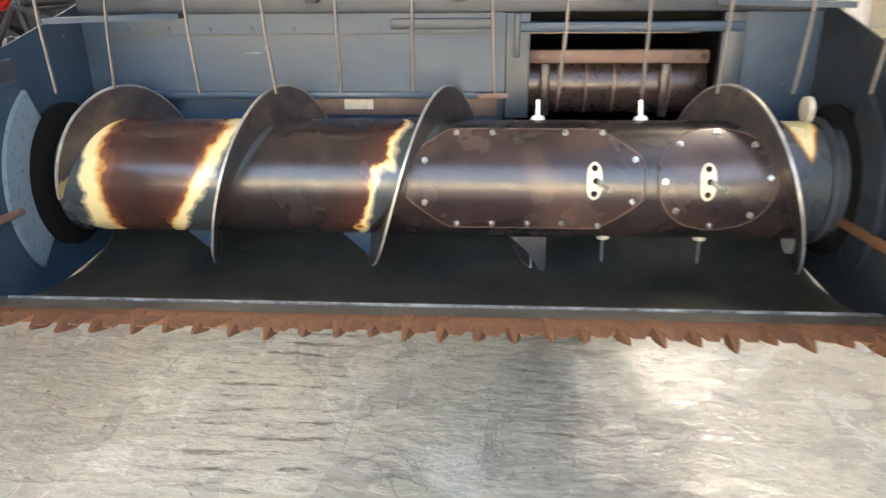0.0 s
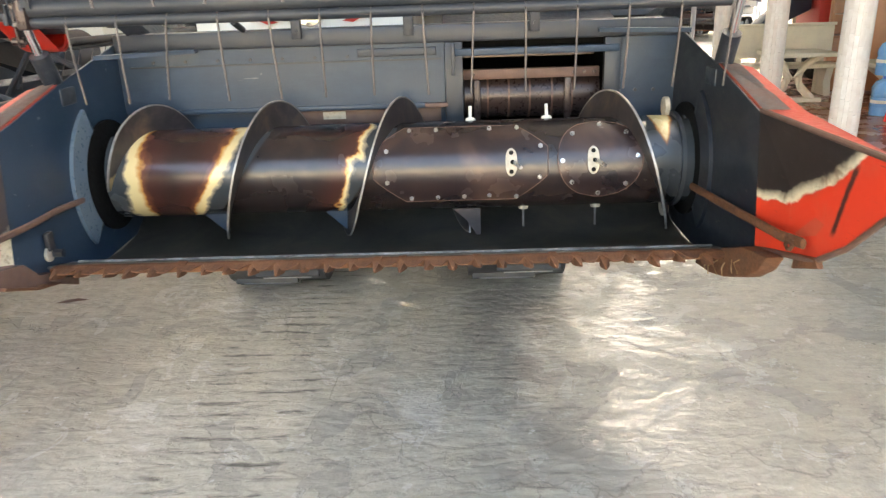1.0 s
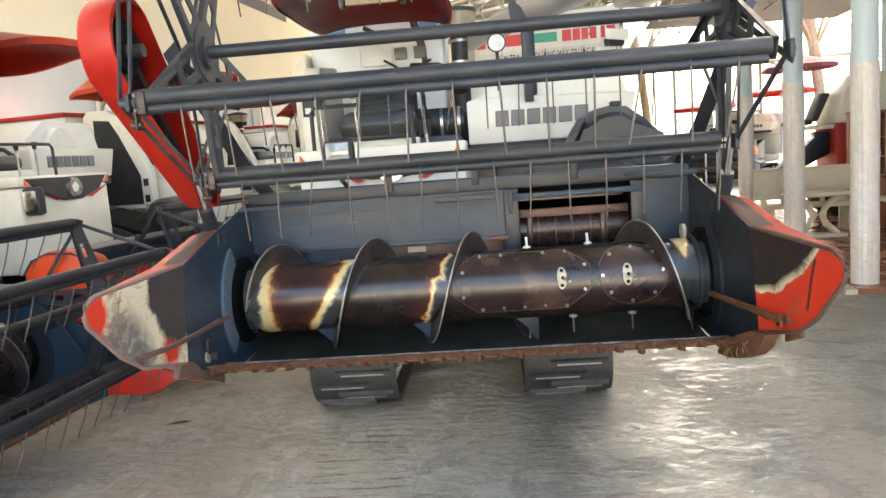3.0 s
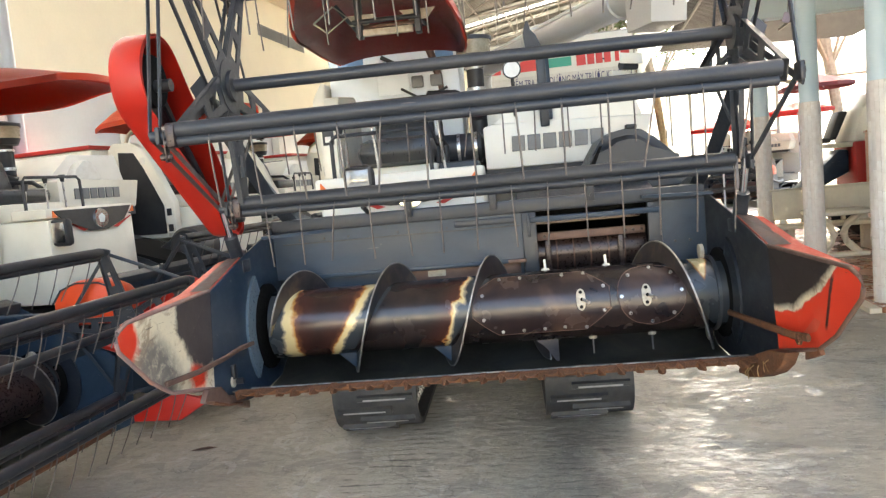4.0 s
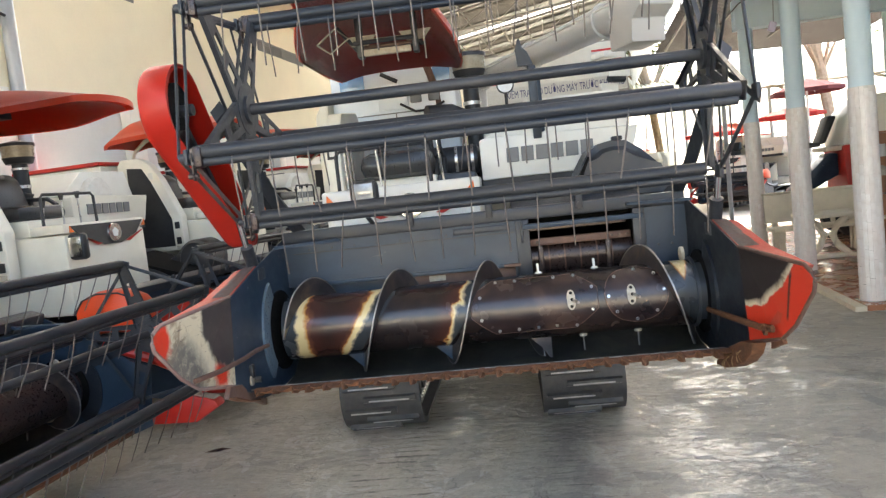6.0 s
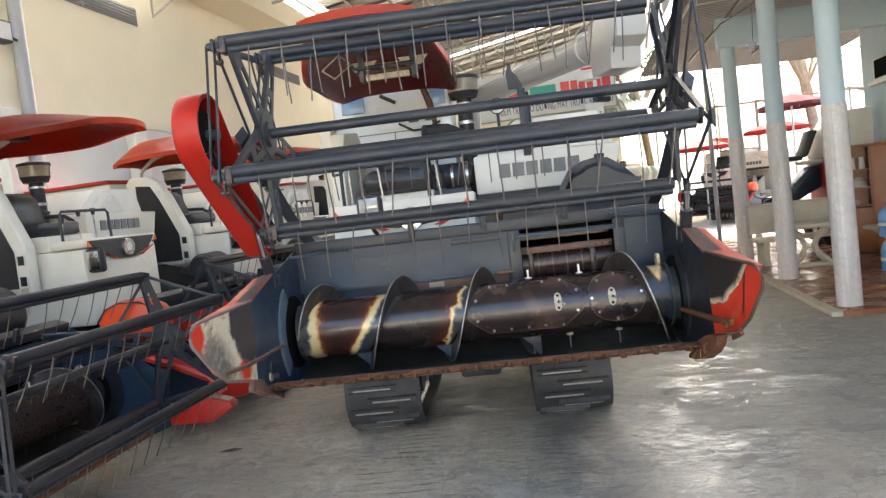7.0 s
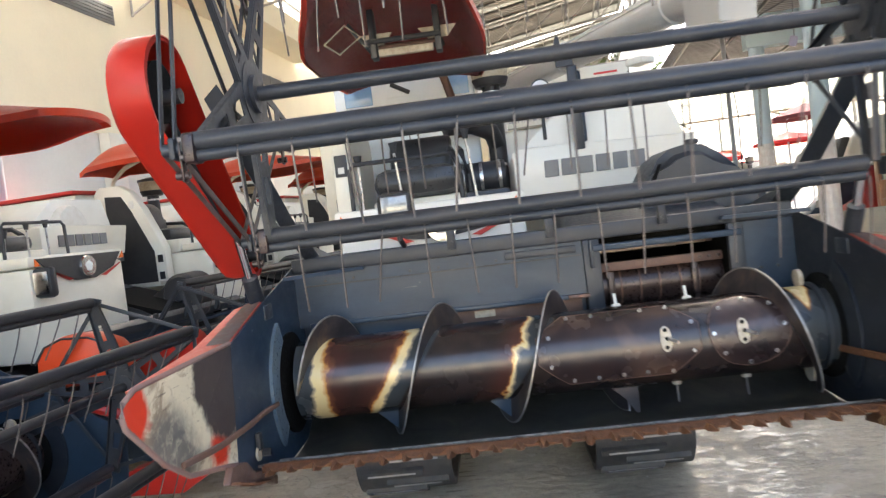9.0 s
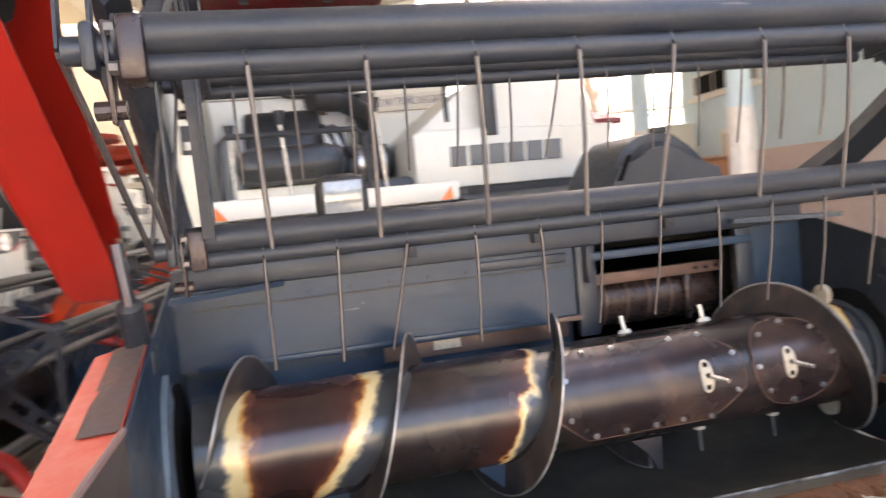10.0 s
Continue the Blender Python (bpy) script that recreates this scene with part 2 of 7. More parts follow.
def floor_material():
    m, t, b = nodes_of("polished_concrete")
    v = coords(t)
    sep = t.nodes.new("ShaderNodeSeparateXYZ")
    t.links.new(v, sep.inputs[0])
    X, Y = sep.outputs[0], sep.outputs[1]
    big, mid, fine = noise_node(t, 0.7, 6, 0.65, v, 0.4), noise_node(t, 6.0, 9, 0.72, v, 0.6), noise_node(t, 90, 4, 0.7, v)
    c = ramp(t, big, [(0.3, (0.4, 0.36, 0.29)), (0.5, (0.49, 0.45, 0.37)), (0.7, (0.55, 0.515, 0.44))])
    c = mixc(t, remap(t, mid, 0.5, 0.72, 0.0, 0.55), c, (0.27, 0.245, 0.21))
    c = mixc(t, remap(t, noise_node(t, 19, 7, 0.75, v, 0.4), 0.42, 0.66, 0.0, 0.4), c, (0.3, 0.275, 0.235))
    # flaked skin with crisp borders: darker beds and pale islands, outlined by their broken edges
    n1, n2 = noise_node(t, 2.3, 8, 0.6, v, 1.0), noise_node(t, 3.1, 8, 0.62, v, 1.3)
    f1 = remap(t, n1, 0.57, 0.574, 0.0, 1.0)
    c = mixc(t, mathn(t, "MULTIPLY", f1, 0.45), c, (0.27, 0.255, 0.23))
    f2 = remap(t, n2, 0.412, 0.408, 0.0, 1.0)
    c = mixc(t, mathn(t, "MULTIPLY", f2, 0.4), c, (0.62, 0.6, 0.55))
    rim = mathn(t, "MULTIPLY", remap(t, mathn(t, "ABSOLUTE", mathn(t, "SUBTRACT", n1, 0.572)), 0.0, 0.006, 1.0, 0.0), remap(t, mid, 0.45, 0.55, 0.0, 0.75))
    c = mixc(t, rim, c, (0.15, 0.135, 0.12))
    # prints of the crawler lugs: thin bowed streaks in two lanes
    wob = noise_node(t, 2.2, 4, 0.6, v)
    stripe = mathn(t, "SINE", mathn(t, "ADD", mathn(t, "MULTIPLY", Y, 2 * math.pi / 0.088), mathn(t, "MULTIPLY", wob, 9.0)))
    smear = noise_node(t, 1.0, 6, 0.75, stretched(t, v, (5.0, 26.0, 1.0)), 0.5)
    prints = mathn(t, "MULTIPLY", remap(t, stripe, 0.3, 0.95, 0.0, 1.0), remap(t, smear, 0.48, 0.58, 0.0, 1.0))
    lane = None
    for x0, half, amt in ((-0.78, 0.22, 0.95), (0.42, 0.2, 0.6)):
        d = mathn(t, "ABSOLUTE", mathn(t, "SUBTRACT", mathn(t, "ADD", X, mathn(t, "MULTIPLY", wob, 0.3)), x0 + 0.15))
        d = mathn(t, "MULTIPLY", remap(t, d, half, half + 0.12, 1.0, 0.0), amt)
        lane = d if lane is None else mathn(t, "MAXIMUM", lane, d)
    c = mixc(t, mathn(t, "MULTIPLY", prints, lane), c, (0.1, 0.09, 0.078))
    # old oil film along the right lane
    film = mathn(t, "MULTIPLY", remap(t, mathn(t, "ABSOLUTE", mathn(t, "SUBTRACT", X, 0.42)), 0.1, 0.36, 1.0, 0.0), remap(t, noise_node(t, 2.0, 8, 0.7, v, 0.7), 0.4, 0.58, 0.1, 0.75))
    c = mixc(t, film, c, (0.19, 0.18, 0.165))
    # streaks of dirt, pits and grains
    c = mixc(t, remap(t, noise_node(t, 1.0, 7, 0.72, stretched(t, v, (5.0, 14.0, 1.0), 0.35), 0.5), 0.55, 0.68, 0.0, 0.5), c, (0.22, 0.2, 0.17))
    c = mixc(t, remap(t, noise_node(t, 26, 3, 0.6, v), 0.68, 0.72, 0.0, 0.75), c, (0.1, 0.088, 0.075))
    c = mixc(t, remap(t, noise_node(t, 15, 2, 0.5, v), 0.3, 0.27, 0.0, 0.5), c, (0.66, 0.64, 0.6))
    c = mixc(t, remap(t, fine, 0.45, 0.7, 0.0, 0.3), c, (0.25, 0.23, 0.2))
    # hairline cracks
    vo = t.nodes.new("ShaderNodeTexVoronoi")
    vo.feature = "DISTANCE_TO_EDGE"
    vo.inputs["Scale"].default_value = 0.32
    dv = t.nodes.new("ShaderNodeVectorMath")
    dv.operation = "ADD"
    nz = t.nodes.new("ShaderNodeTexNoise")
    nz.inputs["Scale"].default_value, nz.inputs["Detail"].default_value = 2.0, 6.0
    t.links.new(v, nz.inputs["Vector"])
    t.links.new(v, dv.inputs[0])
    t.links.new(nz.outputs["Color"], dv.inputs[1])
    t.links.new(dv.outputs[0], vo.inputs["Vector"])
    crack = remap(t, vo.outputs["Distance"], 0.001, 0.003, 0.35, 0.0)
    c = mixc(t, crack, c, (0.1, 0.09, 0.08))
    t.links.new(c, b.inputs["Base Color"])
    # trowelled and sealed skin: glossy where it is whole, dull where it is worn through to the sand
    patches = noise_node(t, 1.3, 6, 0.6, v, 0.6)
    flakes = noise_node(t, 1.0, 7, 0.7, stretched(t, v, (7.0, 11.0, 1.0)), 0.8)
    ripple = noise_node(t, 1.0, 3, 0.5, stretched(t, v, (8.0, 15.0, 1.0)), 0.4)
    speckle = noise_node(t, 1.0, 4, 0.6, stretched(t, v, (34.0, 50.0, 1.0)), 0.4)
    wet = mathn(t, "ADD", mathn(t, "MULTIPLY", patches, 0.8), mathn(t, "MULTIPLY", flakes, 0.9))
    wet = mathn(t, "ADD", wet, mathn(t, "MULTIPLY", mathn(t, "SUBTRACT", speckle, 0.5), 0.6))
    wet = mathn(t, "ADD", wet, mathn(t, "MULTIPLY", mathn(t, "ABSOLUTE", mathn(t, "SUBTRACT", X, 0.8)), -0.05))
    wet = mathn(t, "SUBTRACT", wet, mathn(t, "MULTIPLY", f1, 0.08))
    gloss = remap(t, wet, 0.85, 0.875, 0.0, 0.8)
    t.links.new(remap(t, gloss, 0.0, 1.0, 0.62, 0.4), b.inputs["Roughness"])
    b.inputs["Specular IOR Level"].default_value = 0.2
    t.links.new(gloss, b.inputs["Coat Weight"])
    b.inputs["Coat Roughness"].default_value, b.inputs["Coat IOR"].default_value = 0.05, 1.52
    h = mathn(t, "ADD", mathn(t, "MULTIPLY", ripple, 1.5), mathn(t, "MULTIPLY", speckle, 0.16))
    h = mathn(t, "SUBTRACT", h, mathn(t, "MULTIPLY", f1, 0.2))
    h = mathn(t, "ADD", h, mathn(t, "MULTIPLY", gloss, 0.12))
    bump(t, b, h, 1.0, 0.009)
    t.links.new(b.inputs["Normal"].links[0].from_socket, b.inputs["Coat Normal"])
    return m


M["floor"] = floor_material()


def tile_floor_material():
    m, t, b = nodes_of("red_floor_tiles")
    v = coords(t)
    br = t.nodes.new("ShaderNodeTexBrick")
    br.offset = 0.0
    br.inputs["Scale"].default_value = 1.0
    br.inputs["Brick Width"].default_value, br.inputs["Row Height"].default_value = 0.4, 0.4
    br.inputs["Mortar Size"].default_value = 0.004
    br.inputs["Color1"].default_value, br.inputs["Color2"].default_value = (0.33, 0.14, 0.075, 1), (0.3, 0.12, 0.065, 1)
    br.inputs["Mortar"].default_value = (0.2, 0.13, 0.1, 1)
    t.links.new(v, br.inputs[0])
    n = noise_node(t, 3, 5, 0.6, v)
    t.links.new(mixc(t, remap(t, n, 0.45, 0.75, 0, 0.5), br.outputs[0], (0.36, 0.24, 0.17)), b.inputs["Base Color"])
    t.links.new(remap(t, n, 0.3, 0.7, 0.12, 0.4), b.inputs["Roughness"])
    return m


M["red_tiles"] = tile_floor_material()


def sheet_material(name, ca, cb, wave=25.0, rough=0.45, metal=0.4):
    m, t, b = nodes_of(name)
    v = coords(t)
    n = noise_node(t, 1.3, 5, 0.6, v)
    t.links.new(mixc(t, remap(t, n, 0.35, 0.7, 0, 1), ca, cb), b.inputs["Base Color"])
    b.inputs["Roughness"].default_value, b.inputs["Metallic"].default_value = rough, metal
    bump(t, b, noise_node(t, 40, 3, 0.5, v), 0.2)
    return m


M["roof_sheet"] = sheet_material("zinc_roof_sheet", (0.23, 0.225, 0.2), (0.33, 0.32, 0.285))
M["roof_sheet_dark"] = sheet_material("aged_roof_sheet", (0.12, 0.11, 0.092), (0.18, 0.165, 0.14))
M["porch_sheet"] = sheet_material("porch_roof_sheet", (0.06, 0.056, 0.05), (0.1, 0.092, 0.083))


def clear_sheet_material():
    m, t, b = nodes_of("clear_roof_sheet")
    n = noise_node(t, 1.5, 5, 0.6, coords(t))
    c = mixc(t, remap(t, n, 0.35, 0.7, 0, 1), (0.85, 0.85, 0.8), (0.6, 0.6, 0.55))
    tr = t.nodes.new("ShaderNodeBsdfTranslucent")
    t.links.new(c, tr.inputs[0])
    t.links.new(c, b.inputs["Base Color"])
    b.inputs["Roughness"].default_value = 0.4
    mx = t.nodes.new("ShaderNodeMixShader")
    mx.inputs[0].default_value = 0.75
    t.links.new(b.outputs[0], mx.inputs[1])
    t.links.new(tr.outputs[0], mx.inputs[2])
    t.links.new(mx.outputs[0], t.nodes["Material Output"].inputs[0])
    return m


M["skylight"] = clear_sheet_material()


def pillar_tile_material():
    m, t, b = nodes_of("marbled_strip_tiles")
    oi = t.nodes.new("ShaderNodeObjectInfo")
    v = coords(t)
    n = noise_node(t, 9, 6, 0.7, v, 1.0)
    c = ramp(t, oi.outputs["Random"], [(0, (0.7, 0.66, 0.63)), (0.4, (0.8, 0.78, 0.76)), (0.8, (0.73, 0.67, 0.64)), (1, (0.84, 0.83, 0.82))])
    t.links.new(mixc(t, remap(t, n, 0.4, 0.7, 0, 0.5), c, (0.6, 0.53, 0.5)), b.inputs["Base Color"])
    b.inputs["Roughness"].default_value = 0.25
    return m


M["pillar_tile"] = pillar_tile_material()

CREAM, GOLD, SCORCH, BURNT = (0.6, 0.48, 0.25), (0.42, 0.2, 0.05), (0.13, 0.05, 0.032), (0.045, 0.026, 0.022)
GREYP = (0.036, 0.042, 0.047)


def burnt_tube_material():
    """Scorched auger drum: bands of cream and gold where the paint burnt off round the flights."""
    m, t, b = nodes_of("scorched_auger_drum")
    v = coords(t)
    sep = t.nodes.new("ShaderNodeSeparateXYZ")
    t.links.new(v, sep.inputs[0])
    X, dz = sep.outputs[0], mathn(t, "SUBTRACT", sep.outputs[2], 1.072)
    wob = mathn(t, "ADD", mathn(t, "MULTIPLY", mathn(t, "SUBTRACT", noise_node(t, 7.0, 3, 0.55, v, 0.4), 0.5), 0.11), mathn(t, "MULTIPLY", mathn(t, "SUBTRACT", noise_node(t, 30.0, 4, 0.65, v), 0.5), 0.025))

    def band(centre, lean, side, width, calm=1.0, fade=0.6):
        d = mathn(t, "SUBTRACT", mathn(t, "SUBTRACT", X, mathn(t, "MULTIPLY", dz, lean)), centre)
        d = mathn(t, "MULTIPLY", mathn(t, "ADD", d, mathn(t, "MULTIPLY", wob, calm)), side)
        f = remap(t, d, -0.1, 0.15, 0.0, 1.0)
        q = [(-width - 0.012, GREYP), (-width, (0.3, 0.25, 0.17)), (-width + 0.006, CREAM), (width * 0.6, CREAM), (width + 0.006, GOLD), (width + 0.006 + 0.014 * fade, (0.13, 0.045, 0.024)), (width + 0.006 + 0.045 * fade, (0.05, 0.02, 0.016)), (0.14, (0.03, 0.016, 0.014))]
        return ramp(t, f, [((p + 0.1) / 0.25, k) for p, k in q])

    def beyond(centre, lean, soft=0.004):
        d = mathn(t, "SUBTRACT", mathn(t, "SUBTRACT", X, mathn(t, "MULTIPLY", dz, lean)), centre)
        return remap(t, d, -soft, soft, 0.0, 1.0)

    c = band(-0.982, 0.05, 1, 0.022)
    c = mixc(t, beyond(-0.84, 0.3, 0.02), c, band(-0.7, 0.62, -1, 0.018))
    dark = ramp(t, noise_node(t, 5, 5, 0.6, v), [(0.35, (0.012, 0.01, 0.01)), (0.55, (0.024, 0.017, 0.016)), (0.75, (0.045, 0.029, 0.024))])
    third = mixc(t, beyond(-0.3, 0.45, 0.05), dark, band(-0.212, 0.45, -1, 0.007, 1.25, 0.25))
    c = mixc(t, beyond(-0.605, 0.72), c, third)
    c = mixc(t, beyond(-0.15, 0.72), c, dark)
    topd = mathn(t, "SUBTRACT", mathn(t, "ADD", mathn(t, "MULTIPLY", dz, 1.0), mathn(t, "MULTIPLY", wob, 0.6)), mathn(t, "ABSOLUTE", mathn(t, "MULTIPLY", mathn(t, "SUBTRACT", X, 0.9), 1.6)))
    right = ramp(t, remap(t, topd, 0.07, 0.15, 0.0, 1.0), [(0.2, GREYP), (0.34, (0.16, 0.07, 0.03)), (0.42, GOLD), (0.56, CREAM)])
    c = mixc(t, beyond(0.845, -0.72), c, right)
    t.links.new(c, b.inputs["Base Color"])
    t.links.new(remap(t, noise_node(t, 7, 3, 0.5, v), 0.3, 0.7, 0.21, 0.29), b.inputs["Roughness"])
    b.inputs["Metallic"].default_value = 0.08
    bump(t, b, noise_node(t, 5, 2, 0.5, v), 0.25, 0.012)
    return m


M["auger_tube"] = burnt_tube_material()


def burnt_plate_material():
    m, t, b = nodes_of("scorched_cover_plate")
    v = coords(t)
    n = noise_node(t, 5, 3, 0.5, v, 0.4)
    c = ramp(t, n, [(0.3, (0.016, 0.011, 0.012)), (0.5, (0.032, 0.02, 0.019)), (0.62, (0.06, 0.036, 0.029)), (0.75, (0.11, 0.065, 0.038))])
    t.links.new(c, b.inputs["Base Color"])
    t.links.new(remap(t, noise_node(t, 9, 3, 0.5, v), 0.3, 0.7, 0.22, 0.3), b.inputs["Roughness"])
    b.inputs["Metallic"].default_value = 0.12
    return m


M["cover_plate"] = burnt_plate_material()


def flight_material():
    m, t, b = nodes_of("auger_flight_steel")
    v = coords(t)
    n = noise_node(t, 9, 5, 0.6, v, 0.5)
    c = ramp(t, n, [(0.3, (0.034, 0.03, 0.032)), (0.52, (0.065, 0.055, 0.055)), (0.68, (0.12, 0.088, 0.066)), (0.8, (0.26, 0.2, 0.13))])
    sep = t.nodes.new("ShaderNodeSeparateXYZ")
    t.links.new(v, sep.inputs[0])
    end = mathn(t, "ADD", remap(t, sep.outputs[0], -1.055, -1.025, 1.0, 0.0), mathn(t, "MULTIPLY", mathn(t, "SUBTRACT", noise_node(t, 22, 4, 0.6, v), 0.5), 1.2))
    c = mixc(t, remap(t, end, 0.55, 0.75, 0.0, 1.0), c, (0.5, 0.38, 0.19))
    t.links.new(c, b.inputs["Base Color"])
    b.inputs["Roughness"].default_value, b.inputs["Metallic"].default_value = 0.42, 0.5
    return m


M["flight"] = flight_material()


def trough_material():
    m, t, b = nodes_of("worn_trough_floor")
    v = coords(t)
    n = noise_node(t, 5, 6, 0.65, v, 0.4)
    c = ramp(t, n, [(0.35, (0.05, 0.05, 0.044)), (0.55, (0.085, 0.08, 0.068)), (0.75, (0.14, 0.12, 0.09))])
    t.links.new(c, b.inputs["Base Color"])
    b.inputs["Roughness"].default_value, b.inputs["Metallic"].default_value = 0.5, 0.2
    bump(t, b, noise_node(t, 70, 3, 0.6, v), 0.2)
    return m


M["trough"] = trough_material()


def nose_material(name, burnt, reds, greys, edge, fray=1.0, scratch=None, soot_tones=((0.008, 0.006, 0.006), (0.035, 0.024, 0.02))):
    """Divider sheet: a burnt patch with a bare cream border of a given width, red paint and sooty grey patches, all as (y, z, radius)."""
    m, t, b = nodes_of(name)
    v = coords(t)
    sep = t.nodes.new("ShaderNodeSeparateXYZ")
    t.links.new(v, sep.inputs[0])
    wob = mathn(t, "ADD", mathn(t, "MULTIPLY", mathn(t, "SUBTRACT", noise_node(t, 7, 3, 0.5, v, 0.3), 0.5), 0.13 * fray), mathn(t, "MULTIPLY", mathn(t, "SUBTRACT", noise_node(t, 40, 5, 0.7, v, 0.4), 0.5), 0.05 * fray))

    def patch(p):
        dy, dz = mathn(t, "SUBTRACT", sep.outputs[1], p[0]), mathn(t, "SUBTRACT", sep.outputs[2], p[1])
        r = mathn(t, "SQRT", mathn(t, "ADD", mathn(t, "MULTIPLY", dy, dy), mathn(t, "MULTIPLY", dz, dz)))
        return mathn(t, "ADD", mathn(t, "SUBTRACT", r, p[2]), wob)

    soot = mixc(t, noise_node(t, 14, 6, 0.65, v), *soot_tones)
    soot = mixc(t, remap(t, noise_node(t, 45, 5, 0.7, v), 0.62, 0.74, 0, 0.55), soot, (0.16, 0.12, 0.09))
    bare = mixc(t, remap(t, noise_node(t, 22, 6, 0.72, v, 0.6), 0.54, 0.7, 0, 0.65), (0.62, 0.55, 0.4), (0.22, 0.15, 0.08))
    bare = mixc(t, remap(t, noise_node(t, 8, 7, 0.7, v, 1.2), 0.545, 0.63, 0, 0.75), bare, (0.2, 0.13, 0.075))
    red = mixc(t, remap(t, noise_node(t, 9, 5, 0.6, v), 0.5, 0.75, 0, 0.5), (0.6, 0.042, 0.018), (0.5, 0.12, 0.07))
    grey = mixc(t, noise_node(t, 20, 5, 0.6, v), (0.08, 0.08, 0.08), (0.2, 0.18, 0.15))
    c = bare if reds else red
    for p in greys:
        c = mixc(t, mathn(t, "MULTIPLY", remap(t, patch(p), -0.03, 0.05, 1, 0), remap(t, noise_node(t, 26, 6, 0.75, v, 0.5), 0.34, 0.52, 0.45, 0.97)), c, grey)
    for p in reds:
        c = mixc(t, remap(t, patch(p), -0.012, 0.02, 1, 0), c, red)
    k = patch(burnt)
    if not reds:
        c = mixc(t, remap(t, k, edge * 0.6, edge, 0, 1), bare, c)
    c = mixc(t, remap(t, k, -0.02, 0.006, 1, 0), c, soot)
    if scratch:
        y0, z0, slope, lo, hi = scratch
        off = mathn(t, "SUBTRACT", mathn(t, "SUBTRACT", sep.outputs[1], y0), mathn(t, "MULTIPLY", mathn(t, "SUBTRACT", sep.outputs[2], z0), slope))
        off = mathn(t, "ABSOLUTE", mathn(t, "ADD", off, mathn(t, "MULTIPLY", wob, 0.35)))
        span = mathn(t, "MULTIPLY", remap(t, sep.outputs[2], lo, lo + 0.02, 0, 1), remap(t, sep.outputs[2], hi - 0.02, hi, 1, 0))
        c = mixc(t, mathn(t, "MULTIPLY", span, remap(t, off, 0.006, 0.012, 0.95, 0)), c, (0.03, 0.02, 0.018))
    # scratches and knocks
    mp = t.nodes.new("ShaderNodeMapping")
    mp.inputs["Scale"].default_value, mp.inputs["Rotation"].default_value = (1, 3, 30), (0.6, 0, 0)
    t.links.new(v, mp.inputs[0])
    c = mixc(t, remap(t, noise_node(t, 3, 4, 0.6, mp.outputs[0]), 0.66, 0.7, 0, 0.7), c, (0.05, 0.03, 0.025))
    t.links.new(c, b.inputs["Base Color"])
    b.inputs["Roughness"].default_value = 0.42
    bump(t, b, noise_node(t, 35, 5, 0.7, v), 0.2)
    return m


M["nose_left"] = nose_material("burnt_divider_sheet", (1.09, 1.3, 0.235), [(0.5, 1.29, 0.11), (0.97, 1.03, 0.05)], [(0.7, 1.1, 0.13)], 0.0, 0.9, None, ((0.026, 0.021, 0.022), (0.075, 0.06, 0.058)))
M["nose_right"] = nose_material("half_burnt_divider_sheet", (1.184, 1.89, 0.775), [], [], 0.016, 0.45, (0.698, 1.2, -0.4, 1.11, 1.305))

# ---- building helpers ----


def part(name, bm, material, parent=None, label="", m=None, smooth=35, sharp=True):
    me = bpy.data.meshes.new(name)
    bmesh.ops.recalc_face_normals(bm, faces=bm.faces)
    bm.to_mesh(me)
    bm.free()
    if smooth:
        for p in me.polygons:
            p.use_smooth = True
        me.set_sharp_from_angle(angle=radians(smooth))
    me.materials.append(M[material])
    ob = new(name, me)
    if parent is not None:
        ob.parent = parent
    if m is not None:
        ob.matrix_basis = m
    if label:
        ob["label"] = label
    return ob


def twin(ob, m, parent=None):
    """Another object on the same mesh."""
    o = ob.copy()
    scene.collection.objects.link(o)
    o.matrix_basis = m
    if parent is not None:
        o.parent = parent
    return o


def box(bm, x0, x1, y0, y1, z0, z1, bevel=0.0, m=None):
    r = bmesh.ops.create_cube(bm, size=1)
    vs = r["verts"]
    for v in vs:
        v.co = Vector((x0 + (v.co.x + 0.5) * (x1 - x0), y0 + (v.co.y + 0.5) * (y1 - y0), z0 + (v.co.z + 0.5) * (z1 - z0)))
    if bevel:
        es = list({e for v in vs for e in v.link_edges})
        out = bmesh.ops.bevel(bm, geom=es, offset=bevel, segments=2, affect="EDGES", profile=0.5)
        vs = list({v for f in out["faces"] for v in f.verts} | {v for v in vs if v.is_valid})
    if m is not None:
        bmesh.ops.transform(bm, matrix=m, verts=vs)
    return bm


def boxm(x0, x1, y0, y1, z0, z1, bevel=0.0, m=None):
    return box(bmesh.new(), x0, x1, y0, y1, z0, z1, bevel, m)


def rod(bm, a, b, r, r2=None, segs=12, caps=True):
    a, b = Vector(a), Vector(b)
    d = b - a
    m = Matrix.Translation((a + b) / 2) @ d.to_track_quat("Z", "Y").to_matrix().to_4x4()
    bmesh.ops.create_cone(bm, cap_ends=caps, segments=segs, radius1=r, radius2=r if r2 is None else r2, depth=d.length, matrix=m)
    return bm


def rodm(a, b, r, r2=None, segs=12):
    return rod(bmesh.new(), a, b, r, r2, segs)


